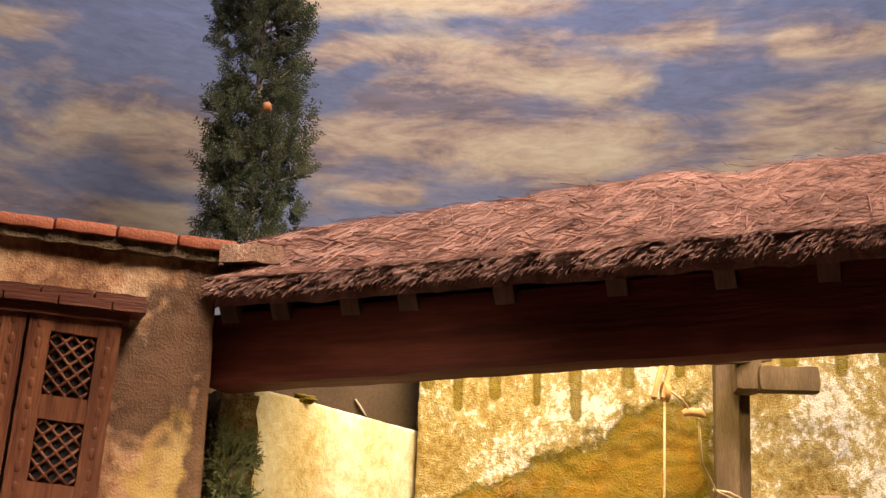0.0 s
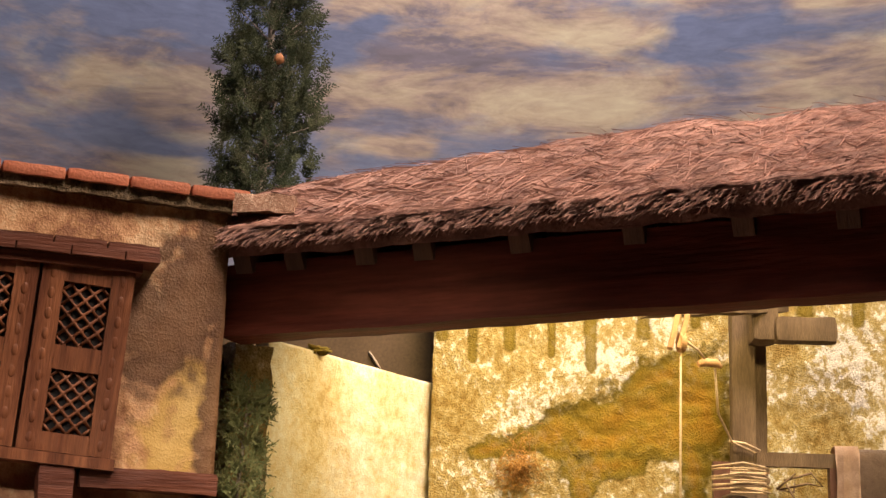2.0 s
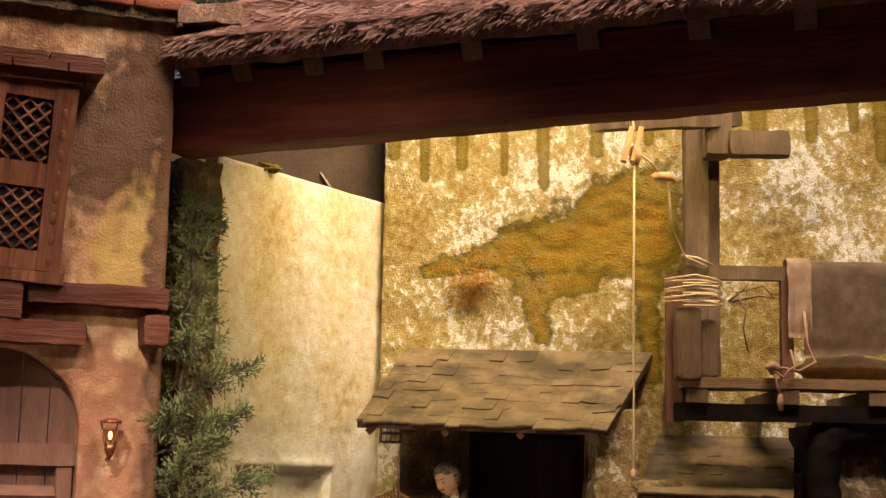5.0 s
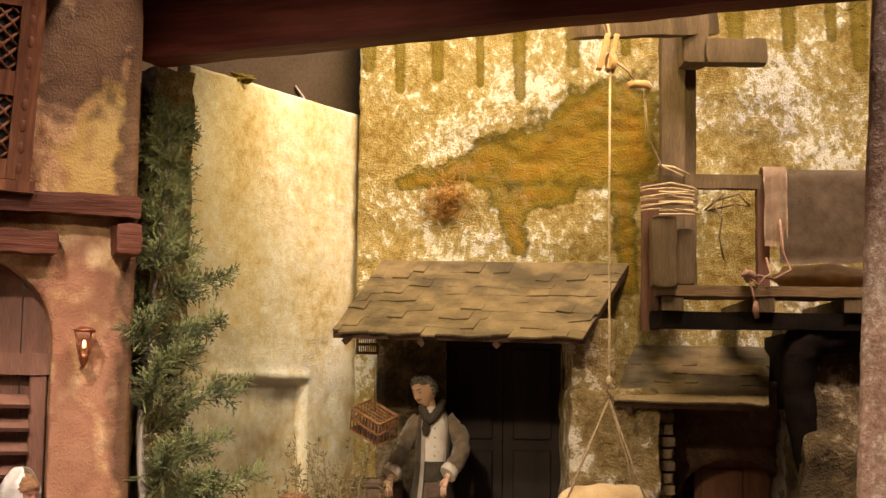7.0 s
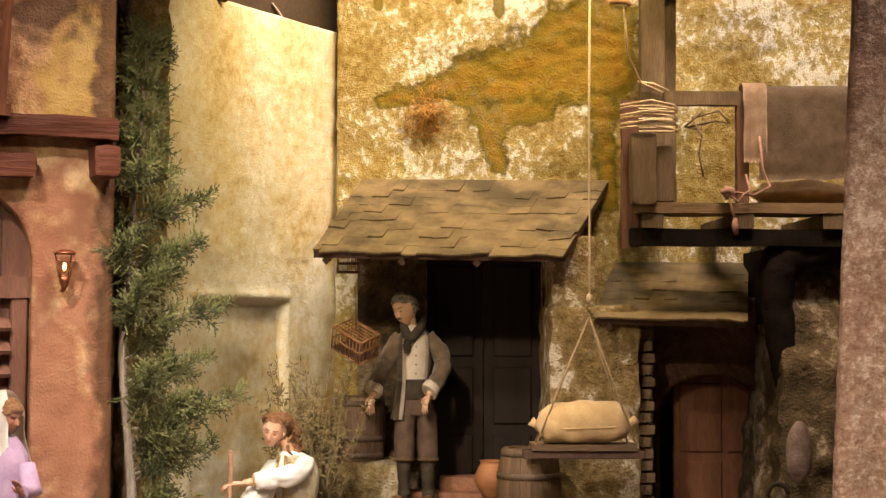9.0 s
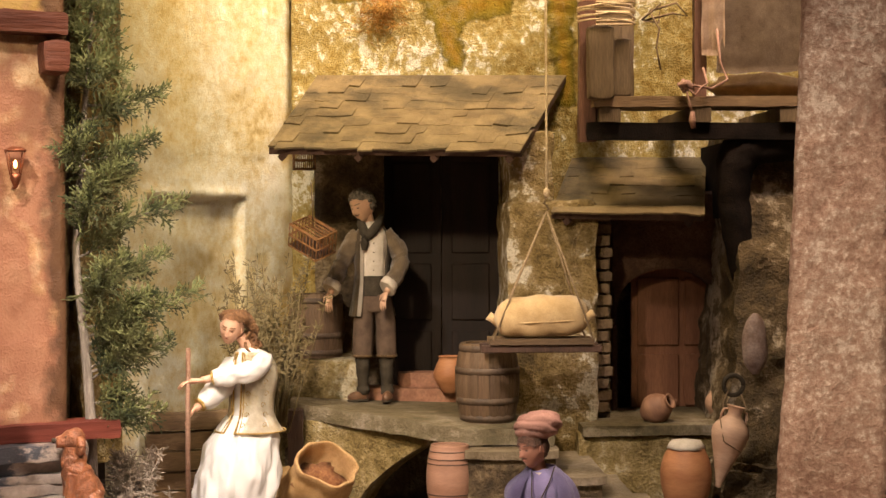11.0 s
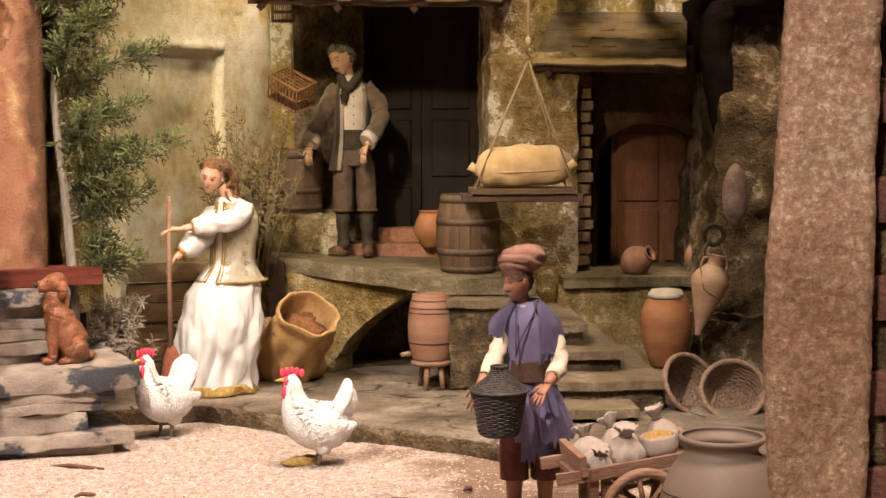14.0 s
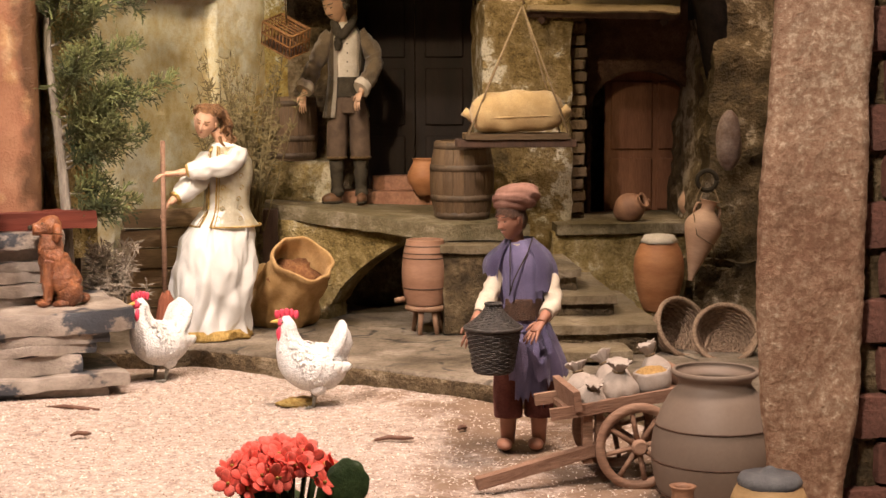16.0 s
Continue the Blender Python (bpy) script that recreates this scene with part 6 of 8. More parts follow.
for i in range(20):
    a, b, c = rh.uniform(-1, 1), rh.uniform(-1, 1), rh.uniform(0, 6)
    pts = [(-0.178 + 0.005 * a, 1.930 + 0.004 * b, 0.2885), (-0.170 + 0.004 * a, 1.936 + 0.006 * b, 0.284), (-0.163 + 0.003 * a, 1.936 + 0.008 * b, 0.273), (-0.161 + 0.004 * a + 0.005 * math.sin(c), 1.934 + 0.009 * b, 0.263), (-0.160 + 0.005 * a + 0.006 * math.cos(c), 1.934 + 0.010 * b, 0.254), (-0.161 + 0.006 * a - 0.006 * math.sin(c), 1.933 + 0.010 * b, 0.245 + 0.004 * a), (-0.156 + 0.006 * a, 1.932 + 0.010 * b, 0.238 + 0.005 * a)]
    tube(bm, fine(pts, 3), [0.0010] + [0.0023 + 0.0004 * math.sin(q + c) for q in range(17)] + [0.0006], 7, 4)
# near arm, stretched to the stick
sleeve(bm, [(-0.146, 1.930, 0.230, 0.0092), (-0.149, 1.914, 0.224, 0.0106), (-0.160, 1.900, 0.217, 0.0112), (-0.178, 1.892, 0.213, 0.0112), (-0.194, 1.888, 0.211, 0.0100), (-0.204, 1.886, 0.2100, 0.0074)], 0, 0.24, 28, 3)
sleeve(bm, [(-0.2025, 1.886, 0.2102, 0.0074), (-0.2040, 1.886, 0.2099, 0.0082), (-0.2052, 1.886, 0.2096, 0.0072)], 2, 0.10, 18, 1, 2)
tube(bm, [(-0.205, 1.886, 0.2098), (-0.212, 1.886, 0.2085), (-0.218, 1.885, 0.2075)], [0.0050, 0.0044, 0.0040], 12, 3)
hand(bm, (-0.2190, 1.884, 0.2072), (-1, -0.10, -0.04), 3, 1.25, 0.10, 0.007)
# far arm
sleeve(bm, [(-0.183, 1.935, 0.226, 0.0105), (-0.192, 1.922, 0.206, 0.0130), (-0.200, 1.908, 0.194, 0.0135), (-0.212, 1.898, 0.183, 0.0115), (-0.219, 1.893, 0.178, 0.0075)], 0, 0.18, 24, 8)
sleeve(bm, [(-0.218, 1.894, 0.1790, 0.0082), (-0.221, 1.892, 0.1765, 0.0088)], 2, 0.10, 18, 5, 2)
tube(bm, [(-0.220, 1.893, 0.177), (-0.227, 1.890, 0.172)], [0.0048, 0.0044], 10, 3)
hand(bm, (-0.228, 1.889, 0.1715), (-0.55, -0.25, -0.75), 3, 1.0, 0.0, 0.006)
single("woman_figurine", bm, [SATIN, GOLD, TRIM, SKIN, HAIR_BROWN, BOOT, LINEN, LIP], "figurine of a woman in a white satin dress with gold vest", "figurine")
broom = thing("broom", "wooden broom with a red-brown head held upright", "broom")
part("stick", tube(bmesh.new(), [(-0.2325, 1.880, 0.247), (-0.2335, 1.879, 0.15), (-0.2335, 1.878, 0.055)], 0.0030, 8), M["wood_cart"], broom)
part("brush", lathe(bmesh.new(), ((0.004, 0.062), (0.010, 0.050), (0.013, 0.030), (0.017, 0.0), (0.010, -0.004)), 16, pose(-0.232, 1.878, 0.005) @ Matrix.Diagonal((1, 0.55, 1, 1)), wobble=0.2), surface("red_broom_bristle", (0.20, 0.06, 0.03), (0.32, 0.11, 0.06), 300, 0.8, 0.8, 700, stretch=(1, 1, 0.1)), broom)

# man on the platform
bm = bmesh.new()
X, Y0, Z0 = -0.016, 2.185, 0.1460
for sx, dx in ((-1, -0.0155), (1, 0.0235)):
    fx = X + dx
    turn = -62 if sx < 0 else -8
    ball(bm, (fx + (-0.008 if sx < 0 else 0.0005), Y0 - (0.005 if sx < 0 else 0.009), Z0 + 0.0068), (0.0085, 0.0185, 0.0085), 5, 16, rot(0, 0, turn), 0.08)
    ball(bm, (fx + (-0.008 if sx < 0 else 0.0005), Y0 - (0.005 if sx < 0 else 0.009), Z0 + 0.0022), (0.0092, 0.0195, 0.0030), 6, 16, rot(0, 0, turn))
    sleeve(bm, [(fx, Y0, Z0 + 0.010, 0.0085), (fx, Y0, Z0 + 0.017, 0.0100), (fx, Y0, Z0 + 0.022, 0.0080), (fx, Y0, Z0 + 0.036, 0.0092), (fx, Y0 + 0.001, Z0 + 0.052, 0.0112), (fx, Y0, Z0 + 0.066, 0.0105)], 6, 0.16, 20, sx, 5)
    for q in range(26):
        a = 2 * math.pi * q / 26
        ball(bm, (fx + 0.0155 * math.cos(a), Y0 + 0.0160 * math.sin(a), Z0 + 0.0640 + 0.0006 * (q % 2)), 0.0021, 8, 6)
    loft(bm, fine([(fx, Y0, Z0 + 0.0615, 0.0140, 0.0145), (fx, Y0, Z0 + 0.0660, 0.0158, 0.0162), (fx - sx * 0.001, Y0, Z0 + 0.085, 0.0168, 0.0175), (fx - sx * 0.002, Y0, Z0 + 0.115, 0.0165, 0.0180), (X + dx * 0.45 + 0.001, Y0, Z0 + 0.150, 0.0180, 0.0195)], 6), 26, 0.07, 7, 3, seed=sx * 3.3)
loft(bm, fine([(X + 0.003, Y0, Z0 + 0.126, 0.0275, 0.0195), (X + 0.002, Y0, Z0 + 0.145, 0.0270, 0.0200), (X, Y0, Z0 + 0.162, 0.0245, 0.0185)], 4), 30, 0.05, 7, 3, seed=1)
loft(bm, fine([(X, Y0, Z0 + 0.148, 0.0265, 0.0205), (X, Y0, Z0 + 0.160, 0.0255, 0.0200), (X, Y0, Z0 + 0.176, 0.0245, 0.0190)], 4), 30, 0.05, 4, 6, seed=8)
loft(bm, fine([(X, Y0, Z0 + 0.172, 0.0235, 0.0182), (X, Y0, Z0 + 0.20, 0.0265, 0.0195), (X, Y0, Z0 + 0.228, 0.0275, 0.0185), (X - 0.001, Y0, Z0 + 0.244, 0.0190, 0.0140), (X - 0.002, Y0 - 0.001, Z0 + 0.252, 0.0095, 0.0095)], 6), 36, 0.04, 8, 1, seed=2)
for k in range(4):
    ball(bm, (X + 0.003, Y0 - 0.0196 - 0.0004 * (k % 3), Z0 + 0.184 + 0.0125 * k), 0.0011, 6, 6)
jk = fine([(X, Y0 + 0.001, Z0 + 0.120, 0.0385, 0.0270), (X, Y0 + 0.001, Z0 + 0.140, 0.0345, 0.0250), (X, Y0 + 0.001, Z0 + 0.170, 0.0300, 0.0230), (X, Y0 + 0.001, Z0 + 0.200, 0.0300, 0.0225), (X, Y0 + 0.001, Z0 + 0.228, 0.0300, 0.0210), (X, Y0 + 0.001, Z0 + 0.241, 0.0235, 0.0170), (X - 0.001, Y0 + 0.002, Z0 + 0.249, 0.0140, 0.0125)], 6)
loft(bm, jk[13:], 56, 0.06, 6, 2, (-38, 236), 0.0018, 3.7)
loft(bm, jk[:14], 56, 0.10, 6, 2, (-6, 236), 0.0018, 3.7)
loft(bm, [(x, y, z, rx * 1.02, ry * 1.05) for x, y, z, rx, ry in jk], 6, 0.05, 6, 1, (231, 243), 0.0014, 3.7)
loft(bm, [(x, y, z, rx * 1.02, ry * 1.03) for x, y, z, rx, ry in jk[8:]], 5, 0.03, 6, 1, (-53, -44), 0.0014, 3.7)
# scarf
sleeve(bm, [(X - 0.013, Y0 + 0.009, Z0 + 0.252, 0.0045), (X - 0.017, Y0 - 0.007, Z0 + 0.249, 0.0062), (X - 0.006, Y0 - 0.019, Z0 + 0.233, 0.0066), (X + 0.010, Y0 - 0.015, Z0 + 0.248, 0.0058), (X + 0.013, Y0 + 0.008, Z0 + 0.257, 0.0045)], 6, 0.22, 16, 4)
sleeve(bm, [(X - 0.008, Y0 - 0.0200, Z0 + 0.236, 0.0055), (X - 0.011, Y0 - 0.0215, Z0 + 0.224, 0.0062), (X - 0.012, Y0 - 0.0210, Z0 + 0.212, 0.0035)], 6, 0.2, 14, 6)
sleeve(bm, [(X - 0.003, Y0, Z0 + 0.245, 0.0090), (X - 0.007, Y0 - 0.004, Z0 + 0.262, 0.0078), (X - 0.010, Y0 - 0.005, Z0 + 0.275, 0.0080)], 0, 0.0, 16)
hm = head(bm, (X - 0.0135, Y0 - 0.007, Z0 + 0.2735), 226, 24, 1.08, 0, 4, 0.40, 0.62, 6, 0.05, -0.12)
rh = random.Random(8)
for _ in range(230):
    q = Vector((rh.gauss(-0.3, 0.6), rh.gauss(0, 0.6), rh.uniform(-0.5, 1.0))).normalized()
    if q.z < (0.66 if q.x > 0.0 else -0.25):
        continue
    ball(bm, hm @ Vector((0.88 * q.x - 0.03, 0.74 * q.y, 1.06 * q.z)), (rh.uniform(0.0022, 0.0036), rh.uniform(0.0022, 0.0036), 0.0026), 4, 7, rot(rh.uniform(0, 90), rh.uniform(0, 90), 0), 0.3)
for sx, pts in ((-1, [(-0.022, 0.003, 0.234, 0.0120), (-0.034, 0.000, 0.219, 0.0140), (-0.046, -0.006, 0.198, 0.0138), (-0.055, -0.014, 0.180, 0.0130), (-0.062, -0.022, 0.166, 0.0125)]), (1, [(0.022, 0.003, 0.234, 0.0120), (0.036, 0.000, 0.220, 0.0140), (0.047, -0.005, 0.200, 0.0138), (0.041, -0.017, 0.180, 0.0130), (0.030, -0.028, 0.166, 0.0122)])):
    P = [(X + a, Y0 + b, Z0 + c, r_) for a, b, c, r_ in pts]
    sleeve(bm, [(a, b, c, r_ * 0.88) for a, b, c, r_ in P], 2, 0.24, 28, sx * 2.5)
    e = Vector(P[-1][:3])
    d = (e - Vector(P[-2][:3])).normalized()
    sleeve(bm, [(*(e - d * 0.002), 0.0118), (*(e + d * 0.004), 0.0138), (*(e + d * 0.011), 0.0128)], 1, 0.10, 20, sx)
    tube(bm, [e, e + d * 0.013 + Vector((0, -0.002, -0.004))], [0.0055, 0.0046], 10, 0)
    hand(bm, e + d * 0.014 + Vector((0, -0.002, -0.004)), d + Vector((0.35 * -sx * (sx < 0) - 0.10, -0.2, -0.9)), 0, 1.12, 0.08, 0.005)
for v in bm.verts:
    if v.co.z < Z0 + 0.256:
        v.co.x = X + (v.co.x - X) * 0.86
single("man_figurine", bm, [SKIN_TAN, LINEN, JACKET, BREECH, HAIR_GREY, BOOT, SASH, SKIN_DARK, surface("dull_bronze_braid", (0.085, 0.048, 0.018), (0.17, 0.105, 0.045), 260, 0.5, 0.8, 600)], "figurine of a grey-haired man in jacket and breeches", "figurine")

# boy with a turban
bm = bmesh.new()
X, Y0, Z0 = 0.150, 1.425, -0.022
for dx in (-0.0125, 0.0165):
    ball(bm, (X + dx - 0.004, Y0 - 0.008, Z0 + 0.005), (0.0075, 0.013, 0.0055), 0, 12)
    tube(bm, [(X + dx, Y0, Z0 + 0.004), (X + dx, Y0, Z0 + 0.03), (X + dx, Y0, Z0 + 0.05)], [0.0062, 0.0082, 0.0095], 12, 0)
    loft(bm, fine([(X + dx, Y0, Z0 + 0.030, 0.0135, 0.0140), (X + dx, Y0, Z0 + 0.055, 0.0140, 0.0150), (X + dx * 0.8, Y0, Z0 + 0.090, 0.0150, 0.0165)], 5), 22, 0.08, 6, 1, seed=dx * 90)
loft(bm, fine([(X + 0.012, Y0, Z0 + 0.068, 0.0290, 0.0270), (X + 0.010, Y0, Z0 + 0.085, 0.0285, 0.0260), (X + 0.004, Y0, Z0 + 0.112, 0.0235, 0.0200), (X + 0.001, Y0, Z0 + 0.130, 0.0215, 0.0185), (X, Y0, Z0 + 0.155, 0.0245, 0.0195), (X, Y0, Z0 + 0.176, 0.0260, 0.0185), (X - 0.001, Y0, Z0 + 0.188, 0.0190, 0.0140), (X - 0.002, Y0, Z0 + 0.195, 0.0095, 0.0090)], 7), 72, 0.13, 11, 2, seed=6.2, ragged=0.010)
# longer front flap
loft(bm, fine([(X + 0.008, Y0 - 0.001, Z0 + 0.052, 0.0290, 0.0275), (X + 0.007, Y0, Z0 + 0.080, 0.0275, 0.0260), (X + 0.004, Y0, Z0 + 0.112, 0.0240, 0.0205)], 7), 18, 0.10, 11, 2, (236, 300), 0.0012, 6.2, ragged=0.016)
loft(bm, fine([(X + 0.002, Y0, Z0 + 0.122, 0.0232, 0.0200), (X + 0.001, Y0, Z0 + 0.130, 0.0232, 0.0198), (X + 0.001, Y0, Z0 + 0.142, 0.0232, 0.0198)], 4), 36, 0.05, 5, 6, seed=6)
# white shirt at the neck, short ragged shawl open in front
loft(bm, fine([(X - 0.002, Y0 + 0.001, Z0 + 0.185, 0.0150, 0.0130), (X - 0.003, Y0 - 0.001, Z0 + 0.189, 0.0122, 0.0112), (X - 0.004, Y0 - 0.002, Z0 + 0.192, 0.0095, 0.0095)], 3), 24, 0.02, 5, 3)
cape = fine([(X - 0.001, Y0, Z0 + 0.150, 0.0345, 0.0262), (X - 0.001, Y0, Z0 + 0.160, 0.0342, 0.0258), (X, Y0, Z0 + 0.172, 0.0325, 0.0238), (X, Y0, Z0 + 0.183, 0.0265, 0.0195), (X - 0.001, Y0, Z0 + 0.191, 0.0185, 0.0150), (X - 0.002, Y0, Z0 + 0.197, 0.0125, 0.0115)], 6)
old_verts = len(bm.verts)
loft(bm, cape, 90, 0.09, 10, 2, (-70, 226), 0.0012, 9.1, ragged=0.007)
for v in list(bm.verts)[old_verts:]:
    low = min(1.0, max(0.0, (Z0 + 0.190 - v.co.z) / 0.035))
    v.co.z -= low * (0.30 * (v.co.x - X) - 0.004)
sleeve(bm, [(X - 0.003, Y0, Z0 + 0.186, 0.0085), (X - 0.006, Y0 - 0.003, Z0 + 0.198, 0.0070), (X - 0.008, Y0 - 0.004, Z0 + 0.208, 0.0070)], 0, 0.0, 16)
head(bm, (X - 0.0105, Y0 - 0.006, Z0 + 0.2135), 214, 14, 0.86, 0, 6, 0.45, 0.42, 4, 0.06)
# turban: wound cloth bands
prev = None
for q in range(34):
    t = math.pi * q / 33
    ring = []
    for k in range(60):
        a = 2 * math.pi * k / 60
        h = -math.cos(t)
        w = h * 1.35 + 1.05 * math.sin(a + 0.9) * math.sin(t) + 0.18 * noise.noise(Vector((math.cos(a) * 1.6, math.sin(a) * 1.6, h)))
        f = 1 + (0.13 * abs(math.sin(math.pi * w)) ** 0.6 - 0.085 + 0.05 * abs(math.sin(2.3 * math.pi * w + 1))) * math.sin(t) ** 0.6 + 0.035 * noise.noise(Vector((math.cos(a) * 5, math.sin(a) * 5, h * 6)))
        s_ = math.sin(t) ** 0.75
        ring.append(bm.verts.new((X - 0.0055 + 0.0208 * f * s_ * math.cos(a), Y0 - 0.001 + 0.0190 * f * s_ * math.sin(a), Z0 + 0.2335 + 0.0128 * h * f + 0.0025 * s_ * math.cos(a))))
    if prev:
        for k in range(60):
            f = bm.faces.new((prev[k], prev[(k + 1) % 60], ring[(k + 1) % 60], ring[k]))
            f.material_index, f.smooth = 4, True
    prev = ring
for rows_s in ([(-0.022, -0.002, 0.168, 0.0070), (-0.029, -0.012, 0.150, 0.0074), (-0.037, -0.025, 0.136, 0.0070), (-0.042, -0.033, 0.130, 0.0064)], [(0.021, -0.002, 0.168, 0.0070), (0.027, -0.012, 0.149, 0.0074), (0.025, -0.024, 0.136, 0.0070), (0.019, -0.033, 0.130, 0.0066)]):
    P = [(X + a, Y0 + b, Z0 + c, r_) for a, b, c, r_ in rows_s]
    sleeve(bm, P, 3, 0.24, 24, rows_s[0][0] * 99)
    e = Vector(P[-1][:3])
    d = (e - Vector(P[-2][:3])).normalized()
    tube(bm, [e - d * 0.002, e + d * 0.006, e + d * 0.013], [0.0058, 0.0050, 0.0042], 12, 0)
    hand(bm, e + d * 0.014, d + Vector((-0.35 if rows_s[0][0] > 0 else 0.1, -0.2, -0.35)), 0, 1.12, 0.16)
tube(bm, [(X - 0.012, Y0 - 0.012, Z0 + 0.194), (X - 0.013, Y0 - 0.021, Z0 + 0.178), (X - 0.013, Y0 - 0.0235, Z0 + 0.150), (X - 0.0135, Y0 - 0.0225, Z0 + 0.146), (X - 0.010, Y0 - 0.0235, Z0 + 0.160), (X + 0.004, Y0 - 0.018, Z0 + 0.186), (X + 0.009, Y0 - 0.008, Z0 + 0.197)], 0.0006, 5, 5)
single("boy_figurine", bm, [SKIN_DARK, MAROON, BLUE, LINEN, TURBAN, SASH, HAIR_DARK, LIP], "figurine of a dark boy in lavender tunic and rosy turban", "figurine")

# veiled woman beside the house door
bm = bmesh.new()
X, Y0, Z0 = -0.437, 1.62, 0.078
loft(bm, fine([(X, Y0, Z0, 0.045, 0.040), (X, Y0, Z0 + 0.06, 0.038, 0.034), (X, Y0, Z0 + 0.13, 0.030, 0.026), (X, Y0, Z0 + 0.18, 0.030, 0.022), (X, Y0, Z0 + 0.205, 0.016, 0.014)], 6), 40, 0.09, 9, 1, seed=3)
tube(bm, [(X, Y0, Z0 + 0.20), (X + 0.004, Y0 - 0.004, Z0 + 0.222)], [0.008, 0.007], 10, 0)
head(bm, (X + 0.008, Y0 - 0.004, Z0 + 0.226), 330, 20, 0.92, 0, 4, 0.0, 0.5)
loft(bm, fine([(X, Y0 + 0.004, Z0 + 0.165, 0.033, 0.026), (X, Y0 + 0.003, Z0 + 0.205, 0.024, 0.021), (X + 0.002, Y0 + 0.002, Z0 + 0.232, 0.0215, 0.020), (X + 0.003, Y0, Z0 + 0.250, 0.010, 0.010), (X + 0.003, Y0, Z0 + 0.253, 0.003, 0.003)], 4), 30, 0.05, 7, 2, (10, 300), 0.0016, 2)
tube(bm, [(X + 0.026, Y0 - 0.004, Z0 + 0.175), (X + 0.036, Y0 - 0.012, Z0 + 0.150), (X + 0.030, Y0 - 0.026, Z0 + 0.150)], [0.011, 0.011, 0.008], 10, 1)
hand(bm, (X + 0.030, Y0 - 0.030, Z0 + 0.150), (-0.2, -0.5, 0.8), 0, 0.9)
single("veiled_figurine", bm, [SKIN_DARK, LILAC, VEIL, LINEN, HAIR_BROWN, BOOT, SASH, LIP], "figurine of a woman in a lilac cloak and white veil", "figurine")

# hens and dog
WHITE = surface("white_hen_paint", (0.72, 0.69, 0.65), (0.81, 0.79, 0.75), 130, 0.6, 1.0, 450)
RED = surface("red_comb_paint", (0.58, 0.04, 0.08), (0.68, 0.08, 0.12), 80, 0.45, 0.3, 400)
BEAK = surface("yellow_beak_paint", (0.45, 0.28, 0.06), (0.55, 0.36, 0.10), 80, 0.5, 0.2, 400)
LEG = surface("grey_leg_paint", (0.12, 0.11, 0.09), (0.2, 0.18, 0.14), 80, 0.6, 0.3, 400)


def hen(m, label):
    bm = bmesh.new()
    body = fine([(-0.026, 0, 0.052, 0.010, 0.010), (-0.016, 0, 0.045, 0.019, 0.0215), (0.002, 0, 0.043, 0.022, 0.0262), (0.017, 0, 0.049, 0.019, 0.0240), (0.026, 0, 0.063, 0.0145, 0.0172), (0.029, 0, 0.077, 0.0105, 0.0112), (0.030, 0, 0.089, 0.0085, 0.0086), (0.031, 0, 0.098, 0.003, 0.003)], 4)
    tube(bm, [(a, b, c) for a, b, c, _, _ in body], [max(r, 0.002) for *_, r in body], 22, 0)
    ball(bm, (-0.006, 0, 0.032), (0.019, 0.0185, 0.0135), 0, 16, None, 0.10)
    for s in (-1, 1):
        ball(bm, (0.000, s * 0.011, 0.026), (0.0105, 0.0085, 0.0120), 0, 14, None, 0.10)
    for k in range(9):
        a = -1 + k / 4
        e = 3 - 2.2 * abs(a)
        tube(bm, fine([(-0.010, 0.006 * a, 0.050), (-0.021, 0.010 * a, 0.064 + 0.001 * e), (-0.0275, 0.012 * a, 0.078 + 0.0028 * e), (-0.030, 0.012 * a, 0.082 + 0.0030 * e)], 3), [0.0115, 0.0112, 0.0105, 0.0100, 0.0094, 0.0086, 0.0078, 0.0066, 0.0046, 0.0016], 10, 0, 0.62)
    ball(bm, (-0.025, 0, 0.066), (0.0125, 0.0145, 0.0190), 0, 18, rot(0, -18, 0), 0.12)
    for s in (-1, 1):
        for j in range(4):
            ball(bm, (0.004 - 0.009 * j, s * (0.0215 - 0.0022 * j), 0.046 - 0.001 * j), (0.013, 0.0045, 0.0105 - 0.0014 * j), 0, 12, rot(0, 20, -8 * s), 0.15)
        tube(bm, [(0.002, s * 0.010, 0.022), (0.003, s * 0.010, 0.012), (0.005, s * 0.010, 0.002)], [0.0055, 0.0022, 0.0016], 8, 3)
        for t in (-0.5, 0, 0.5):
            tube(bm, [(0.005, s * 0.010, 0.002), (0.015, s * 0.010 + 0.012 * t, 0.0008)], [0.0016, 0.0008], 6, 3)
        ball(bm, (0.0355, s * 0.0072, 0.0925), (0.0013, 0.0010, 0.0013), 3, 6)
        ball(bm, (0.0375, s * 0.0042, 0.0795), (0.0042, 0.0026, 0.0080), 1, 10, None, 0.15)
    rf = random.Random(6)
    for k in range(420):
        i = rf.randrange(1, len(body) - 5)
        x, _, z, _, rad = body[i]
        a = rf.uniform(-2.5, 2.5)
        ball(bm, (x, rad * 0.97 * math.sin(a), z + rad * 0.97 * math.cos(a)), (0.0042, 0.0027, 0.0011), 0, 6, rot(-math.degrees(a), 0, 0) @ rot(0, -42 if x > 0.012 else -16, 0))
    for k in range(5):
        ball(bm, (0.0405 - 0.0050 * k, 0, 0.0985 + 0.0030 * math.sin(math.pi * (k + 0.7) / 5)), (0.0030, 0.0016, 0.0048), 1, 8)
    ball(bm, (0.0370, 0, 0.0910), (0.0036, 0.0070, 0.0050), 1, 8)
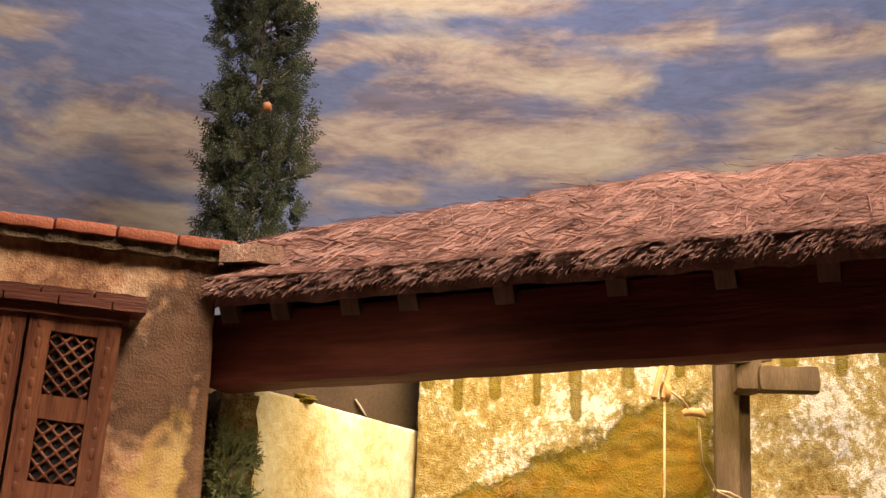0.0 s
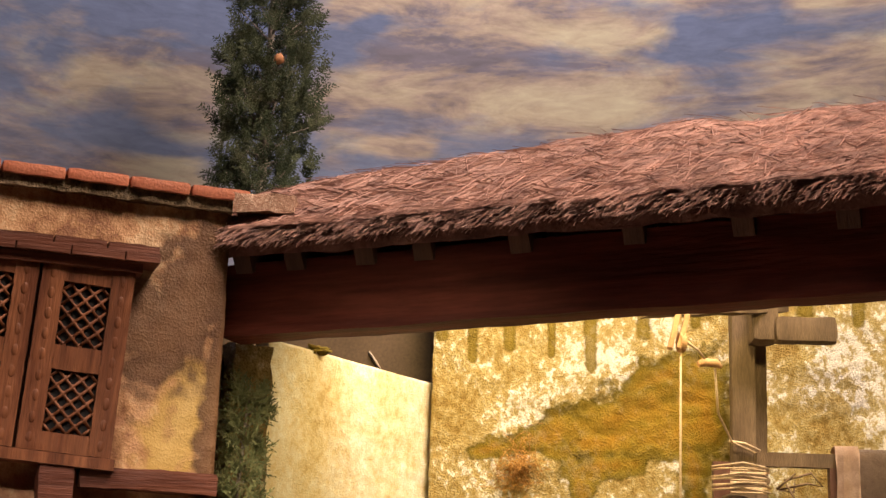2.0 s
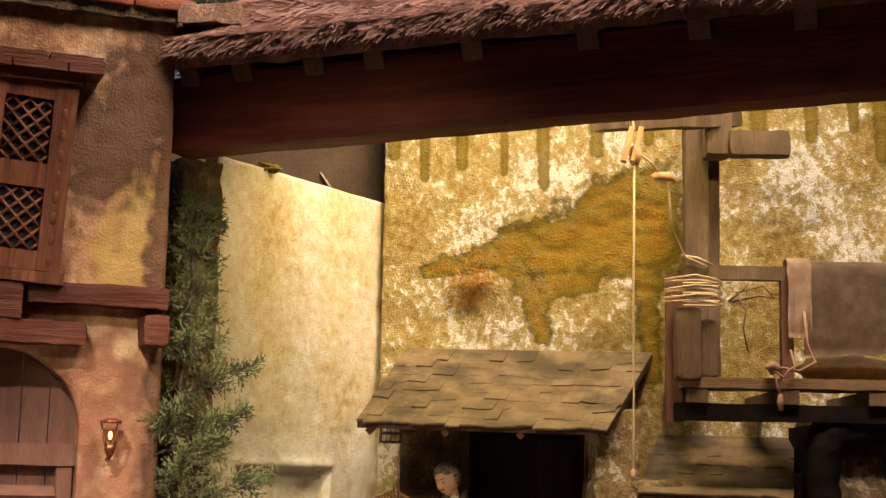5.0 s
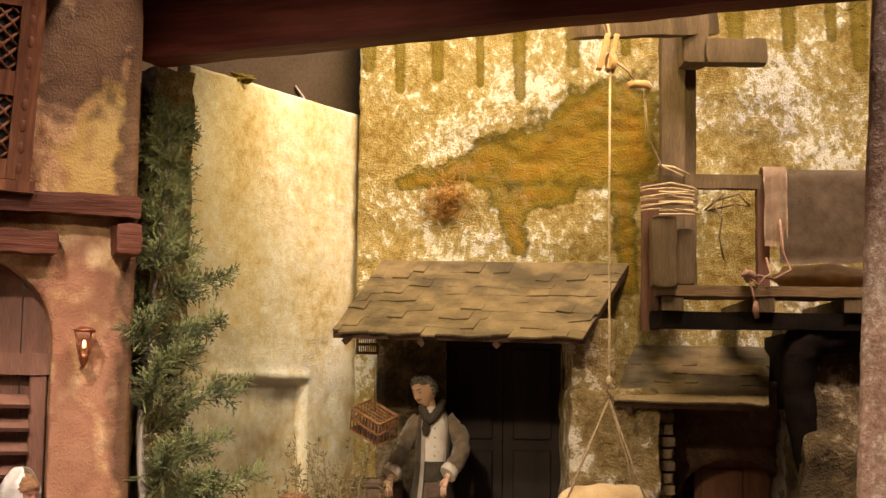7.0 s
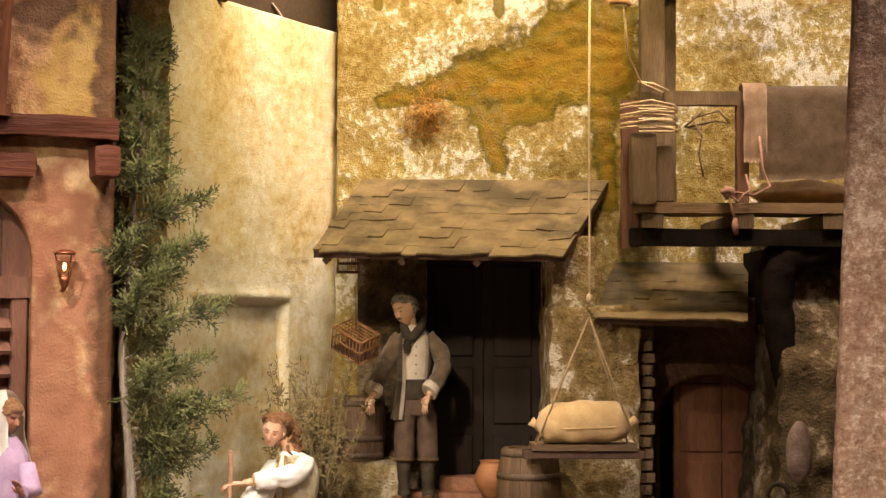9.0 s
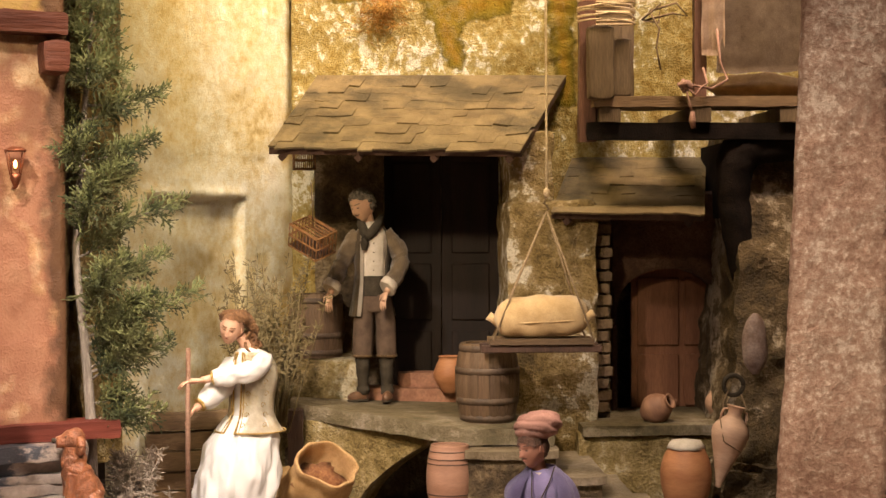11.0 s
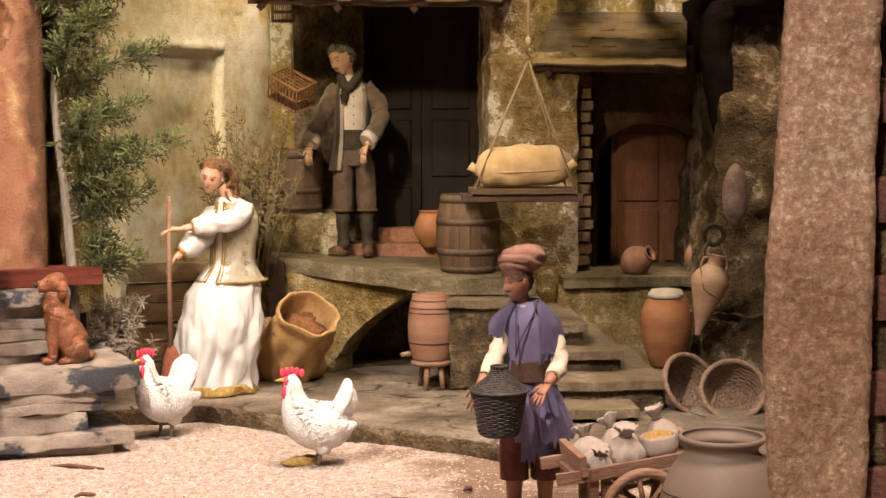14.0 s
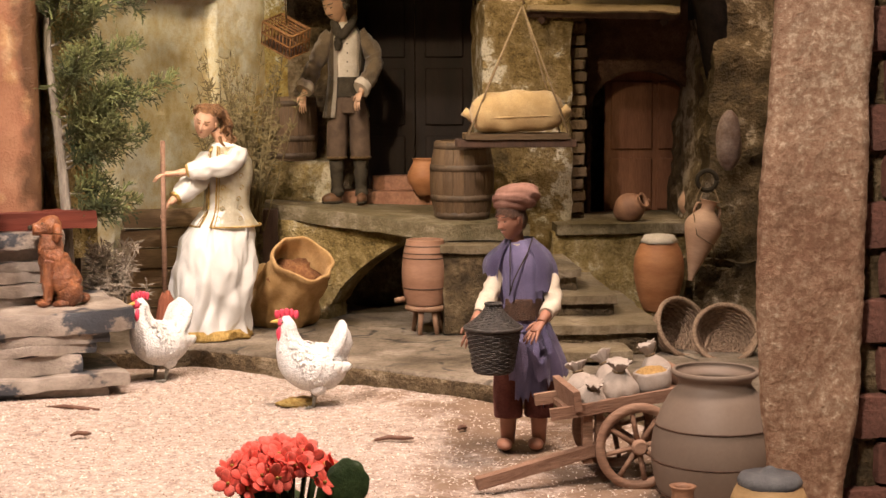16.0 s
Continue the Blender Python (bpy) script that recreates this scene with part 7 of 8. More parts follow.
    lathe(bm, ((0.0030, 0), (0.0019, 0.006), (0.0003, 0.0110)), 8, pose(0.0370, 0, 0.0925, 0, 92, 0), 2)
    return single("hen_figurine", bm, [WHITE, RED, BEAK, LEG], label, "figurine", group="white hens on the sand", m=m)


hen(pose(-0.2245, 1.775, -0.022, 0, 0, 226), "white hen figurine with red comb standing on sand")
hen(pose(-0.0455, 1.625, -0.024, 0, 0, 186), "white hen figurine with red comb and raised tail")
single("straw_clump", ball(bmesh.new(), (-0.066, 1.627, -0.020), (0.018, 0.014, 0.006), lump=0.7, n=16), surface("yellow_straw", (0.34, 0.20, 0.05), (0.50, 0.34, 0.11), 200, 0.85, 0.9, 600), "small clump of yellow straw on the sand", "straw")
bm = bmesh.new()
FUR = surface("red_brown_dog_paint", (0.16, 0.052, 0.020), (0.32, 0.12, 0.045), 90, 0.32, 0.9, 300, (0.06, 0.020, 0.010), 0.7, spec=0.5)
sleeve(bm, [(0.020, 0, 0.010, 0.013), (0.013, 0, 0.020, 0.0180), (0.004, 0, 0.036, 0.0170), (-0.004, 0, 0.052, 0.0155), (-0.006, 0, 0.066, 0.0130), (-0.006, 0, 0.078, 0.0115)], 0, 0.16, 22, 2)
sleeve(bm, [(0.006, 0, 0.083, 0.006), (-0.002, 0, 0.0855, 0.0118), (-0.010, 0, 0.0855, 0.0108), (-0.018, 0, 0.0835, 0.0078), (-0.0265, 0, 0.0830, 0.0058)], 0, 0.08, 20, 3)
ball(bm, (-0.0290, 0, 0.0850), 0.0030, 1, 8)
for s in (-1, 1):
    sleeve(bm, [(-0.001, s * 0.0095, 0.0885, 0.0030), (0.001, s * 0.0120, 0.082, 0.0058), (0.000, s * 0.0125, 0.074, 0.0052), (0.000, s * 0.0115, 0.069, 0.0022)], 0, 0.2, 12, s)
    sleeve(bm, [(-0.006, s * 0.0085, 0.050, 0.0090), (-0.0105, s * 0.0095, 0.030, 0.0068), (-0.0120, s * 0.0095, 0.012, 0.0052), (-0.0125, s * 0.0095, 0.003, 0.0050)], 0, 0.2, 14, s * 2)
    ball(bm, (-0.0165, s * 0.0095, 0.0040), (0.0085, 0.0055, 0.0042), 0, 12, None, 0.2)
    ball(bm, (0.014, s * 0.0135, 0.015), (0.0150, 0.0085, 0.0150), 0, 14, None, 0.25)
    ball(bm, (0.003, s * 0.0170, 0.0042), (0.0110, 0.0052, 0.0042), 0, 12, None, 0.2)
    ball(bm, (-0.0155, s * 0.0072, 0.0895), 0.0015, 1, 6)
for q in range(5):
    ball(bm, (-0.016 + 0.002 * q, 0.004 * (q % 3 - 1), 0.060 - 0.0075 * q), (0.0060, 0.0060, 0.0075), 0, 10, None, 0.35)
tube(bm, [(0.028, 0, 0.008), (0.036, 0.008, 0.006), (0.038, 0.016, 0.005)], [0.006, 0.005, 0.003], 8, 0)
single("dog_figurine", bm, [FUR, SASH], "sitting red-brown dog figurine on the slate step", "figurine", m=pose(-0.334, 1.733, 0.0712, 0, 0, 18) @ Matrix.Diagonal((0.92, 1, 1.03, 1)))

# ---- vessels ----
def clay(name, a, b, band=None):
    return surface(name, a, b, 30, 0.6, 0.25, 300, band, 0.6, stretch=(0.5, 0.5, 1.6), grain=0.22)


ORANGE = clay("orange_terracotta", (0.30, 0.12, 0.045), (0.44, 0.20, 0.085), (0.20, 0.085, 0.04))
PALE = clay("pale_terracotta", (0.42, 0.26, 0.17), (0.54, 0.35, 0.23), (0.36, 0.18, 0.09))
BROWN = clay("brown_clay", (0.20, 0.10, 0.06), (0.30, 0.16, 0.09), (0.14, 0.07, 0.04))
GREY = surface("grey_brown_clay", (0.165, 0.120, 0.092), (0.195, 0.145, 0.112), 14, 0.55, 0.06, 300, (0.145, 0.104, 0.078), 0.5, grain=0.12)
OCHRE = clay("ochre_clay", (0.42, 0.26, 0.12), (0.54, 0.36, 0.185), (0.28, 0.17, 0.09))


def vessel(name, label, profile, material, m, grooves=(), category="jar"):
    """A hollow turned vessel: outer profile (radius, height) from foot to rim, then the inside."""
    th = thing(name, label, category, m)
    inside = [(max(r - 0.003, 0.001), z + (0.003 if i == 0 else 0)) for i, (r, z) in enumerate(profile)][::-1]
    bm = bmesh.new()
    lathe(bm, fine([(r, z) for r, z in profile], 4) + fine(inside, 2), 36, wobble=0.012)
    part("body", bm, material, th)
    for z, r in grooves:
        part("groove", tube(bmesh.new(), [(r * math.cos(a), r * math.sin(a), z) for a in (2 * math.pi * q / 36 for q in range(37))], 0.0007, 5), M["wood_dark"], th, "dark incised line")
    return th


vessel("storage_jar", "large grey-brown clay storage jar by the pillar", ((0.030, 0), (0.040, 0.02), (0.050, 0.055), (0.0485, 0.085), (0.0385, 0.110), (0.0300, 0.121), (0.0300, 0.126), (0.0350, 0.131), (0.0345, 0.134)), GREY, pose(0.287, 1.235, -0.048), ((0.035, 0.0465), (0.062, 0.0508), (0.090, 0.0482)))
oj = vessel("covered_jar", "ochre clay jar with a dark cloth cover", ((0.016, 0), (0.0265, 0.030), (0.0275, 0.062), (0.0240, 0.088), (0.0175, 0.1035)), OCHRE, pose(0.2495, 0.928, -0.026))
part("cover", lathe(bmesh.new(), ((0.0190, 0.0985), (0.0200, 0.1020), (0.0180, 0.1055), (0.0060, 0.1065), (0.0035, 0.1100), (0.001, 0.1110)), 24, wobble=0.06), surface("blue_grey_cloth", (0.10, 0.098, 0.105), (0.16, 0.155, 0.16), 60, 0.85, 0.4, 600, grain=0.25), oj, "blue-grey cloth cover")
vessel("small_jug", "small brown clay jug beside the storage jar", ((0.012, 0), (0.019, 0.015), (0.019, 0.028), (0.010, 0.042), (0.0085, 0.050), (0.0105, 0.055)), BROWN, pose(0.247, 1.165, -0.046), category="jug")
hj = vessel("honey_jar", "orange terracotta jar with a white cloth top", ((0.019, 0), (0.027, 0.02), (0.0335, 0.05), (0.0325, 0.072), (0.0255, 0.090), (0.0195, 0.097), (0.0190, 0.101)), ORANGE, pose(0.378, 1.935, 0.026) @ Matrix.Scale(0.94, 4))
part("cloth_top", lathe(bmesh.new(), ((0.0245, 0.0935), (0.0225, 0.098), (0.0200, 0.103), (0.010, 0.1045), (0.001, 0.105)), 40, wobble=0.22), LINEN, hj, "white gathered cloth")
am = vessel("amphora", "pale terracotta amphora with two handles hung on the column", ((0.003, 0), (0.005, 0.012), (0.012, 0.040), (0.0205, 0.072), (0.0215, 0.088), (0.014, 0.102), (0.0085, 0.109), (0.0085, 0.118), (0.0115, 0.123)), PALE, pose(0.416, 1.925, 0.066, 0, 13, 0) @ Matrix.Diagonal((1.06, 1.06, 0.84, 1)), category="amphora")
for s in (-1, 1):
    part("handle", tube(bmesh.new(), [(s * 0.0088, 0, 0.117), (s * 0.0135, 0, 0.116), (s * 0.0155, 0, 0.108), (s * 0.0150, 0, 0.099)], 0.0015, 7), PALE, am)
    part("cord", tube(bmesh.new(), [(s * 0.012, 0, 0.104), (s * 0.014, 0.012, 0.124), (s * 0.008, 0.024, 0.140)], 0.0011, 5), string, am)
part("cord", tube(bmesh.new(), [(-0.018, -0.012, 0.10), (-0.010, -0.020, 0.07), (0.012, -0.020, 0.06), (0.02, -0.008, 0.04)], 0.0008, 5), string, am)
single("hanging_ring", tube(bmesh.new(), [(0.4415 + 0.0125 * math.cos(a), 1.952, 0.190 + 0.0125 * math.sin(a)) for a in (2 * math.pi * q / 24 for q in range(25))], 0.003, 8), SASH, "dark iron ring hung on the stone column", "ring")
single("hanging_gourd", lathe(bmesh.new(), fine([(0.004, 0), (0.014, 0.015), (0.0165, 0.04), (0.012, 0.066), (0.003, 0.078)], 4), 18, pose(0.478, 1.99, 0.200) @ Matrix.Diagonal((1, 0.6, 1, 1)), wobble=0.15), surface("dried_gourd", (0.17, 0.10, 0.07), (0.36, 0.28, 0.24), 40, 0.6, 0.5, 300), "dried grey-brown gourd hung on the column", "gourd")
jg = vessel("tipped_jug", "brown clay jug lying on the niche sill", ((0.010, 0), (0.019, 0.012), (0.0205, 0.024), (0.014, 0.037), (0.009, 0.041), (0.0115, 0.046)), BROWN, pose(0.354, 2.105, 0.134, 62, 0, 50), category="jug")
part("handle", tube(bmesh.new(), [(0.010, 0, 0.042), (0.020, 0, 0.042), (0.024, 0, 0.030), (0.019, 0, 0.020)], 0.0022, 7), BROWN, jg)
vessel("sill_pot", "pale clay pot standing in the niche", ((0.012, 0), (0.022, 0.015), (0.023, 0.028), (0.015, 0.042), (0.013, 0.050)), PALE, pose(0.462, 2.13, 0.127) @ Matrix.Scale(0.85, 4), category="pot")
vessel("door_pot", "orange clay pot beside the barrel", ((0.010, 0), (0.020, 0.014), (0.0245, 0.026), (0.020, 0.040), (0.016, 0.048), (0.018, 0.052)), ORANGE, pose(0.094, 2.205, 0.155), category="pot")
M["ledge"] = surface("dull_terracotta", (0.22, 0.095, 0.05), (0.33, 0.16, 0.09), 35, 0.7, 0.5, 300, (0.15, 0.075, 0.045), 0.5)
single("brick_ledge", rough_box(-0.025, 0.125, 2.215, 2.27, 0.136, 0.160, 0.010, 0.0012, 30, 4, 0.001), M["ledge"], "terracotta ledge in front of the double door", "ledge", "structure")
single("brick_ledge", rough_box(0.020, 0.125, 2.235, 2.27, 0.160, 0.180, 0.010, 0.0012, 30, 7, 0.001), M["ledge"], "upper terracotta ledge in front of the double door", "ledge", "structure")

# ---- barrels ----
STAVE = surface("barrel_stave", (0.088, 0.052, 0.026), (0.155, 0.098, 0.052), 60, 0.6, 0.5, 500, (0.08, 0.045, 0.028), 0.6, stretch=(1, 1, 0.12), jitter=0.22)
HOOP = surface("rusty_brown_hoop", (0.062, 0.040, 0.024), (0.112, 0.074, 0.046), 60, 0.6, 0.3, 400)
KEGWOOD = surface("keg_wood", (0.21, 0.115, 0.068), (0.29, 0.17, 0.105), 60, 0.6, 0.3, 500, stretch=(1, 1, 0.3), jitter=0.05, grain=0.25)


def barrel(name, label, h, r0, r1, wood, hoops, m, n=18):
    th = thing(name, label, "barrel", m)
    bm = bmesh.new()
    K2 = 8
    a = math.pi / n * 0.97
    cols = []
    for k in range(K2 + 1):
        t = k / K2
        r = r0 + (r1 - r0) * math.sin(math.pi * t)
        cols.append([bm.verts.new((rr2 * math.cos(q), rr2 * math.sin(q), h * t)) for rr2, q in ((r, -a), (r * 1.012, 0), (r, a), (r - 0.006, a), (r - 0.006, -a))])
    for p, q in zip(cols, cols[1:]):
        for i in range(5):
            bm.faces.new((p[i], p[(i + 1) % 5], q[(i + 1) % 5], q[i]))
    bm.faces.new(cols[0][::-1])
    bm.faces.new(cols[-1])
    me = mesh_of("stave", bm, wood)
    for i in range(n):
        ob = new("stave", me)
        ob.parent = th
        ob.matrix_basis = pose(0, 0, 0, 0, 0, 360 * i / n)
    part("head", lathe(bmesh.new(), ((r0 - 0.004, h - 0.008), (r0 - 0.004, h - 0.005), (0.001, h - 0.005)), 24), wood, th)
    for t in hoops:
        r = (r0 + (r1 - r0) * math.sin(math.pi * t)) * 1.012
        ra = (r0 + (r1 - r0) * math.sin(math.pi * max(0, t - 0.03))) * 1.012
        part("hoop", lathe(bmesh.new(), ((ra, h * t - 0.004), (ra + 0.0006, h * t - 0.004), (r + 0.0006, h * t + 0.004), (r, h * t + 0.004)), 36), HOOP, th)
    return th


barrel("barrel", "weathered wooden barrel with dark hoops on the platform", 0.102, 0.0345, 0.0420, STAVE, (0.06, 0.28, 0.66, 0.94), pose(0.136, 2.035, 0.137))
barrel("wine_barrel", "dark wooden barrel standing on the low wall", 0.090, 0.036, 0.040, STAVE, (0.08, 0.35, 0.9), pose(-0.097, 2.25, 0.204))
KEGCLAY = clay("rosy_keg_clay", (0.235, 0.118, 0.070), (0.315, 0.170, 0.108), (0.19, 0.10, 0.06))
kg = vessel("keg", "small barrel-shaped brown clay keg with a tap", ((0.0225, 0.0), (0.0245, 0.004), (0.0285, 0.026), (0.0292, 0.046), (0.0270, 0.066), (0.0240, 0.078), (0.0235, 0.082)), KEGCLAY, pose(0.083, 1.945, 0.037), ((0.022, 0.0283), (0.060, 0.0282), (0.066, 0.0273), (0.075, 0.0252)), "keg")
part("lid", lathe(bmesh.new(), ((0.0215, 0.078), (0.0215, 0.0805), (0.001, 0.081)), 28), KEGCLAY, kg)
part("tap", tube(bmesh.new(), [(-0.026, -0.008, 0.008), (-0.038, -0.012, 0.007)], [0.0035, 0.003], 8), KEGWOOD, kg)
st = thing("stool", "low three-legged wooden stool under the keg", "stool", pose(0.083, 1.945, 0.0))
part("seat", lathe(bmesh.new(), ((0.024, 0.030), (0.026, 0.032), (0.026, 0.035), (0.024, 0.0365)), 28), KEGWOOD, st)
for a in (250, 130, 10, -50):
    c, s = math.cos(radians(a)), math.sin(radians(a))
    part("leg", tube(bmesh.new(), [(0.016 * c, 0.016 * s, 0.031), (0.022 * c, 0.022 * s, 0.001)], [0.0038, 0.0028], 8), KEGWOOD, st)

# ---- sacks and loading board ----
lb = thing("loading_board", "wooden loading board hung from the sling ropes", "board", pose(0.199, 1.957, 0.244, 0, 0, 0))
part("plank", rough_box(-0.066, 0.064, -0.028, 0.000, 0.0, 0.007, 0.010, 0.0008, 40, 2), M["wood_plank"], lb)
part("plank", rough_box(-0.066, 0.064, 0.001, 0.030, 0.0, 0.007, 0.010, 0.0008, 40, 5), M["wood_plank"], lb)
part("batten", B(-0.076, 0.074, -0.024, -0.016, -0.010, -0.0005), M["wood_dark"], lb, bevel=0.001)
part("batten", B(-0.076, 0.074, 0.016, 0.024, -0.010, -0.0005), M["wood_dark"], lb, bevel=0.001)
FLOUR = surface("pale_sackcloth", (0.46, 0.30, 0.13), (0.60, 0.42, 0.21), 40, 0.9, 0.5, 1000, (0.38, 0.23, 0.09), 0.35, sheen=0.2)
sk2 = thing("grain_sack", "plump pale sackcloth bag tied at both corners", "sack", pose(0.200, 1.957, 0.252, 0, -2, 4))
bm = bmesh.new()
NN, RR = 30, 16
grid = []
for i in range(NN + 1):
    t = -1 + 2 * i / NN
    w = 0.024 * (1 - abs(t) ** 5) ** 0.6 + 0.002
    hh = 0.0245 * (1 - abs(t) ** 5) ** 0.6 + 0.002
    ring = []
    for k in range(RR):
        a = 2 * math.pi * k / RR
        p = Vector((0.060 * t, w * math.copysign(abs(math.cos(a)) ** 0.75, math.cos(a)), 0.0255 + hh * math.copysign(abs(math.sin(a)) ** 0.8, math.sin(a))))
        p += noise.noise_vector(p * 45) * 0.0036
        p.z = max(p.z, 0.0006)
        ring.append(bm.verts.new(p))
    grid.append(ring)
for a, b in zip(grid, grid[1:]):
    for k in range(RR):
        bm.faces.new((a[k], b[k], b[(k + 1) % RR], a[(k + 1) % RR])).smooth = True
bm.faces.new(grid[0])
bm.faces.new(grid[-1][::-1])
part("bag", bm, FLOUR, sk2)
for s in (-1, 1):
    part("ear", tube(bmesh.new(), [(s * 0.053, -0.010 * s, 0.022), (s * 0.060, -0.012 * s, 0.025), (s * 0.065, -0.013 * s, 0.029)], [0.009, 0.0050, 0.0062], 10), FLOUR, sk2)
part("seam", tube(bmesh.new(), [(0.058 * t, -0.0245 * (1 - abs(t) ** 5) ** 0.6 - 0.001, 0.020) for t in (-0.9 + 0.1 * q for q in range(19))], 0.0012, 5), FLOUR, sk2)

BURLAP = surface("brown_burlap", (0.45, 0.265, 0.105), (0.62, 0.395, 0.185), 50, 0.95, 0.7, 1000, (0.20, 0.11, 0.05), 0.4)
os_ = thing("open_sack", "open burlap sack leaning, filled with rust-brown straw", "sack", pose(-0.104, 2.040, 0.008, 46, 20, 0) @ Matrix.Diagonal((0.90, 0.92, 1.16, 1)))
prof = fine([(0.036, 0.002), (0.047, 0.018), (0.046, 0.045), (0.041, 0.075), (0.0375, 0.096), (0.0400, 0.106), (0.0440, 0.113), (0.0435, 0.119), (0.0400, 0.119), (0.0375, 0.112), (0.035, 0.098), (0.028, 0.080)], 4)
bm = bmesh.new()
lathe(bm, prof, 40, Matrix.Diagonal((1.05, 0.8, 1, 1)), wobble=0.20)
part("bag", bm, BURLAP, os_)
part("filling", ball(bmesh.new(), (0, -0.002, 0.088), (0.033, 0.025, 0.012), lump=0.7, n=18), surface("rust_straw", (0.19, 0.075, 0.03), (0.32, 0.15, 0.06), 220, 0.9, 1.0, 600), os_)
single("flat_sack", ball(bmesh.new(), (-0.128, 2.02, 0.038), (0.022, 0.014, 0.042), lump=0.3, n=16), FLOUR, "pale folded sack leaning behind the open sack", "sack")

# ---- baskets ----
WICKER = surface("dark_wicker", (0.030, 0.025, 0.022), (0.075, 0.062, 0.052), 200, 0.55, 0.4, 600)


def woven(name, label, profile, material, m, r, ribs=22, category="basket"):
    th = thing(name, label, category, m)
    prof = fine(profile, 6)
    n = 64
    bm = bmesh.new()
    L = 0.0
    for p, q in zip(prof, prof[1:]):
        L += math.hypot(q[0] - p[0], q[1] - p[1])
    rows = int(L / (r * 1.9))
    pts = []
    for i in range(rows + 1):
        want, run = L * i / rows, 0.0
        for p, q in zip(prof, prof[1:]):
            d = math.hypot(q[0] - p[0], q[1] - p[1])
            if run + d >= want - 1e-9:
                t = (want - run) / d
                pts.append((p[0] + (q[0] - p[0]) * t, p[1] + (q[1] - p[1]) * t))
                break
            run += d
    for i, (rad, z) in enumerate(pts):
        ring = [((rad + 0.5 * r * math.sin(ribs * a / 2 + math.pi * i)) * math.cos(a), (rad + 0.5 * r * math.sin(ribs * a / 2 + math.pi * i)) * math.sin(a), z + 0.15 * r * noise.noise(Vector((a * 3, i, 0)))) for a in (2 * math.pi * q / n for q in range(n + 1))]
        tube(bm, ring, r, 5)
    part("weave", bm, material, th)
    for i in range(ribs):
        a = 2 * math.pi * i / ribs
        part("rib", tube(bmesh.new(), [(rad * math.cos(a), rad * math.sin(a), z) for rad, z in prof[::2]], r * 0.8, 4), material, th)
    return th


wb = woven("wicker_basket", "dark wicker basket with a domed lid held by the boy", ((0.004, 0.001), (0.0165, 0.002), (0.0200, 0.018), (0.0240, 0.038), (0.0245, 0.0415), (0.0185, 0.0465), (0.0105, 0.0535), (0.0065, 0.0600), (0.0070, 0.0625)), WICKER, pose(0.119, 1.372, 0.0590), 0.0010)
part("rim", tube(bmesh.new(), [(0.0252 * math.cos(a), 0.0252 * math.sin(a), 0.0410) for a in (2 * math.pi * q / 32 for q in range(33))], 0.0018, 7), WICKER, wb)
ESP = surface("brown_esparto", (0.20, 0.13, 0.085), (0.34, 0.235, 0.155), 200, 0.85, 0.6, 700)
for m, lab in ((pose(0.424, 1.768, 0.023, 58, 0, -10), "round coiled esparto basket leaning on its side"), (pose(0.376, 1.790, 0.027, 64, 0, 30), "smaller coiled esparto basket leaning on the step")):
    bk = woven("esparto_basket", lab, ((0.004, -0.028), (0.017, -0.027), (0.027, -0.018), (0.034, 0.0), (0.0355, 0.004)), ESP, m, 0.0015, 20)
    part("rim", tube(bmesh.new(), [(0.036 * math.cos(a), 0.036 * math.sin(a), 0.005) for a in (2 * math.pi * q / 32 for q in range(33))], 0.0032, 7), ESP, bk)
    part("bottom", lathe(bmesh.new(), ((0.001, -0.029), (0.018, -0.0285), (0.029, -0.019), (0.0345, 0.0)), 28, caps=False), ESP, bk)

# bird cages under the awning
CANE = surface("brown_cane", (0.15, 0.064, 0.020), (0.27, 0.130, 0.044), 100, 0.6, 0.3, 500)


def cage(name, label, w, d, h, m, n=9):
    th = thing(name, label, "bird cage", m)
    for z in (0, h * 0.5, h):
        bm = bmesh.new()
        for a, b in (((-w, -d), (w, -d)), ((w, -d), (w, d)), ((w, d), (-w, d)), ((-w, d), (-w, -d))):
            tube(bm, [(*a, z), (*b, z)], 0.0015, 5)
        part("frame", bm, CANE, th)
    for z in (0, h):
        for i in range(6):
            part("slat", tube(bmesh.new(), [(-w, -d + 2 * d * (i + 0.5) / 6, z), (w, -d + 2 * d * (i + 0.5) / 6, z)], 0.0011, 5), CANE, th)
    for s in (-1, 1):
        for i in range(n):
            x = -w + 2 * w * i / (n - 1)
            part("bar", tube(bmesh.new(), [(x, s * d, 0), (x, s * d, h)], 0.0009, 5), CANE, th)
        for i in range(1, 6):
            y = -d + 2 * d * i / 6
            part("bar", tube(bmesh.new(), [(s * w, y, 0), (s * w, y, h)], 0.0009, 5), CANE, th)
    part("floor", B(-w, w, -d, d, -0.001, 0.001), M["wood_dark"], th)
    return th


c1 = cage("bird_cage", "cane bird cage hung tilted beside the double door", 0.026, 0.018, 0.032, pose(-0.095, 2.09, 0.362, 20, 24, -38))
part("cord", tube(bmesh.new(), [(0, 0, 0.033), (-0.012, 0.002, 0.095)], 0.0008, 5), string, c1)
cage("small_cage", "small dark cane cage hung under the awning", 0.014, 0.012, 0.024, pose(-0.108, 2.15, 0.470, 0, 0, 10), 6)

# bird's nest of straw on the rear wall
NEST = surface("rust_nest_straw", (0.36, 0.17, 0.03), (0.60, 0.34, 0.09), 200, 0.9, 0.4, 600)
r = random.Random(12)
bm = bmesh.new()
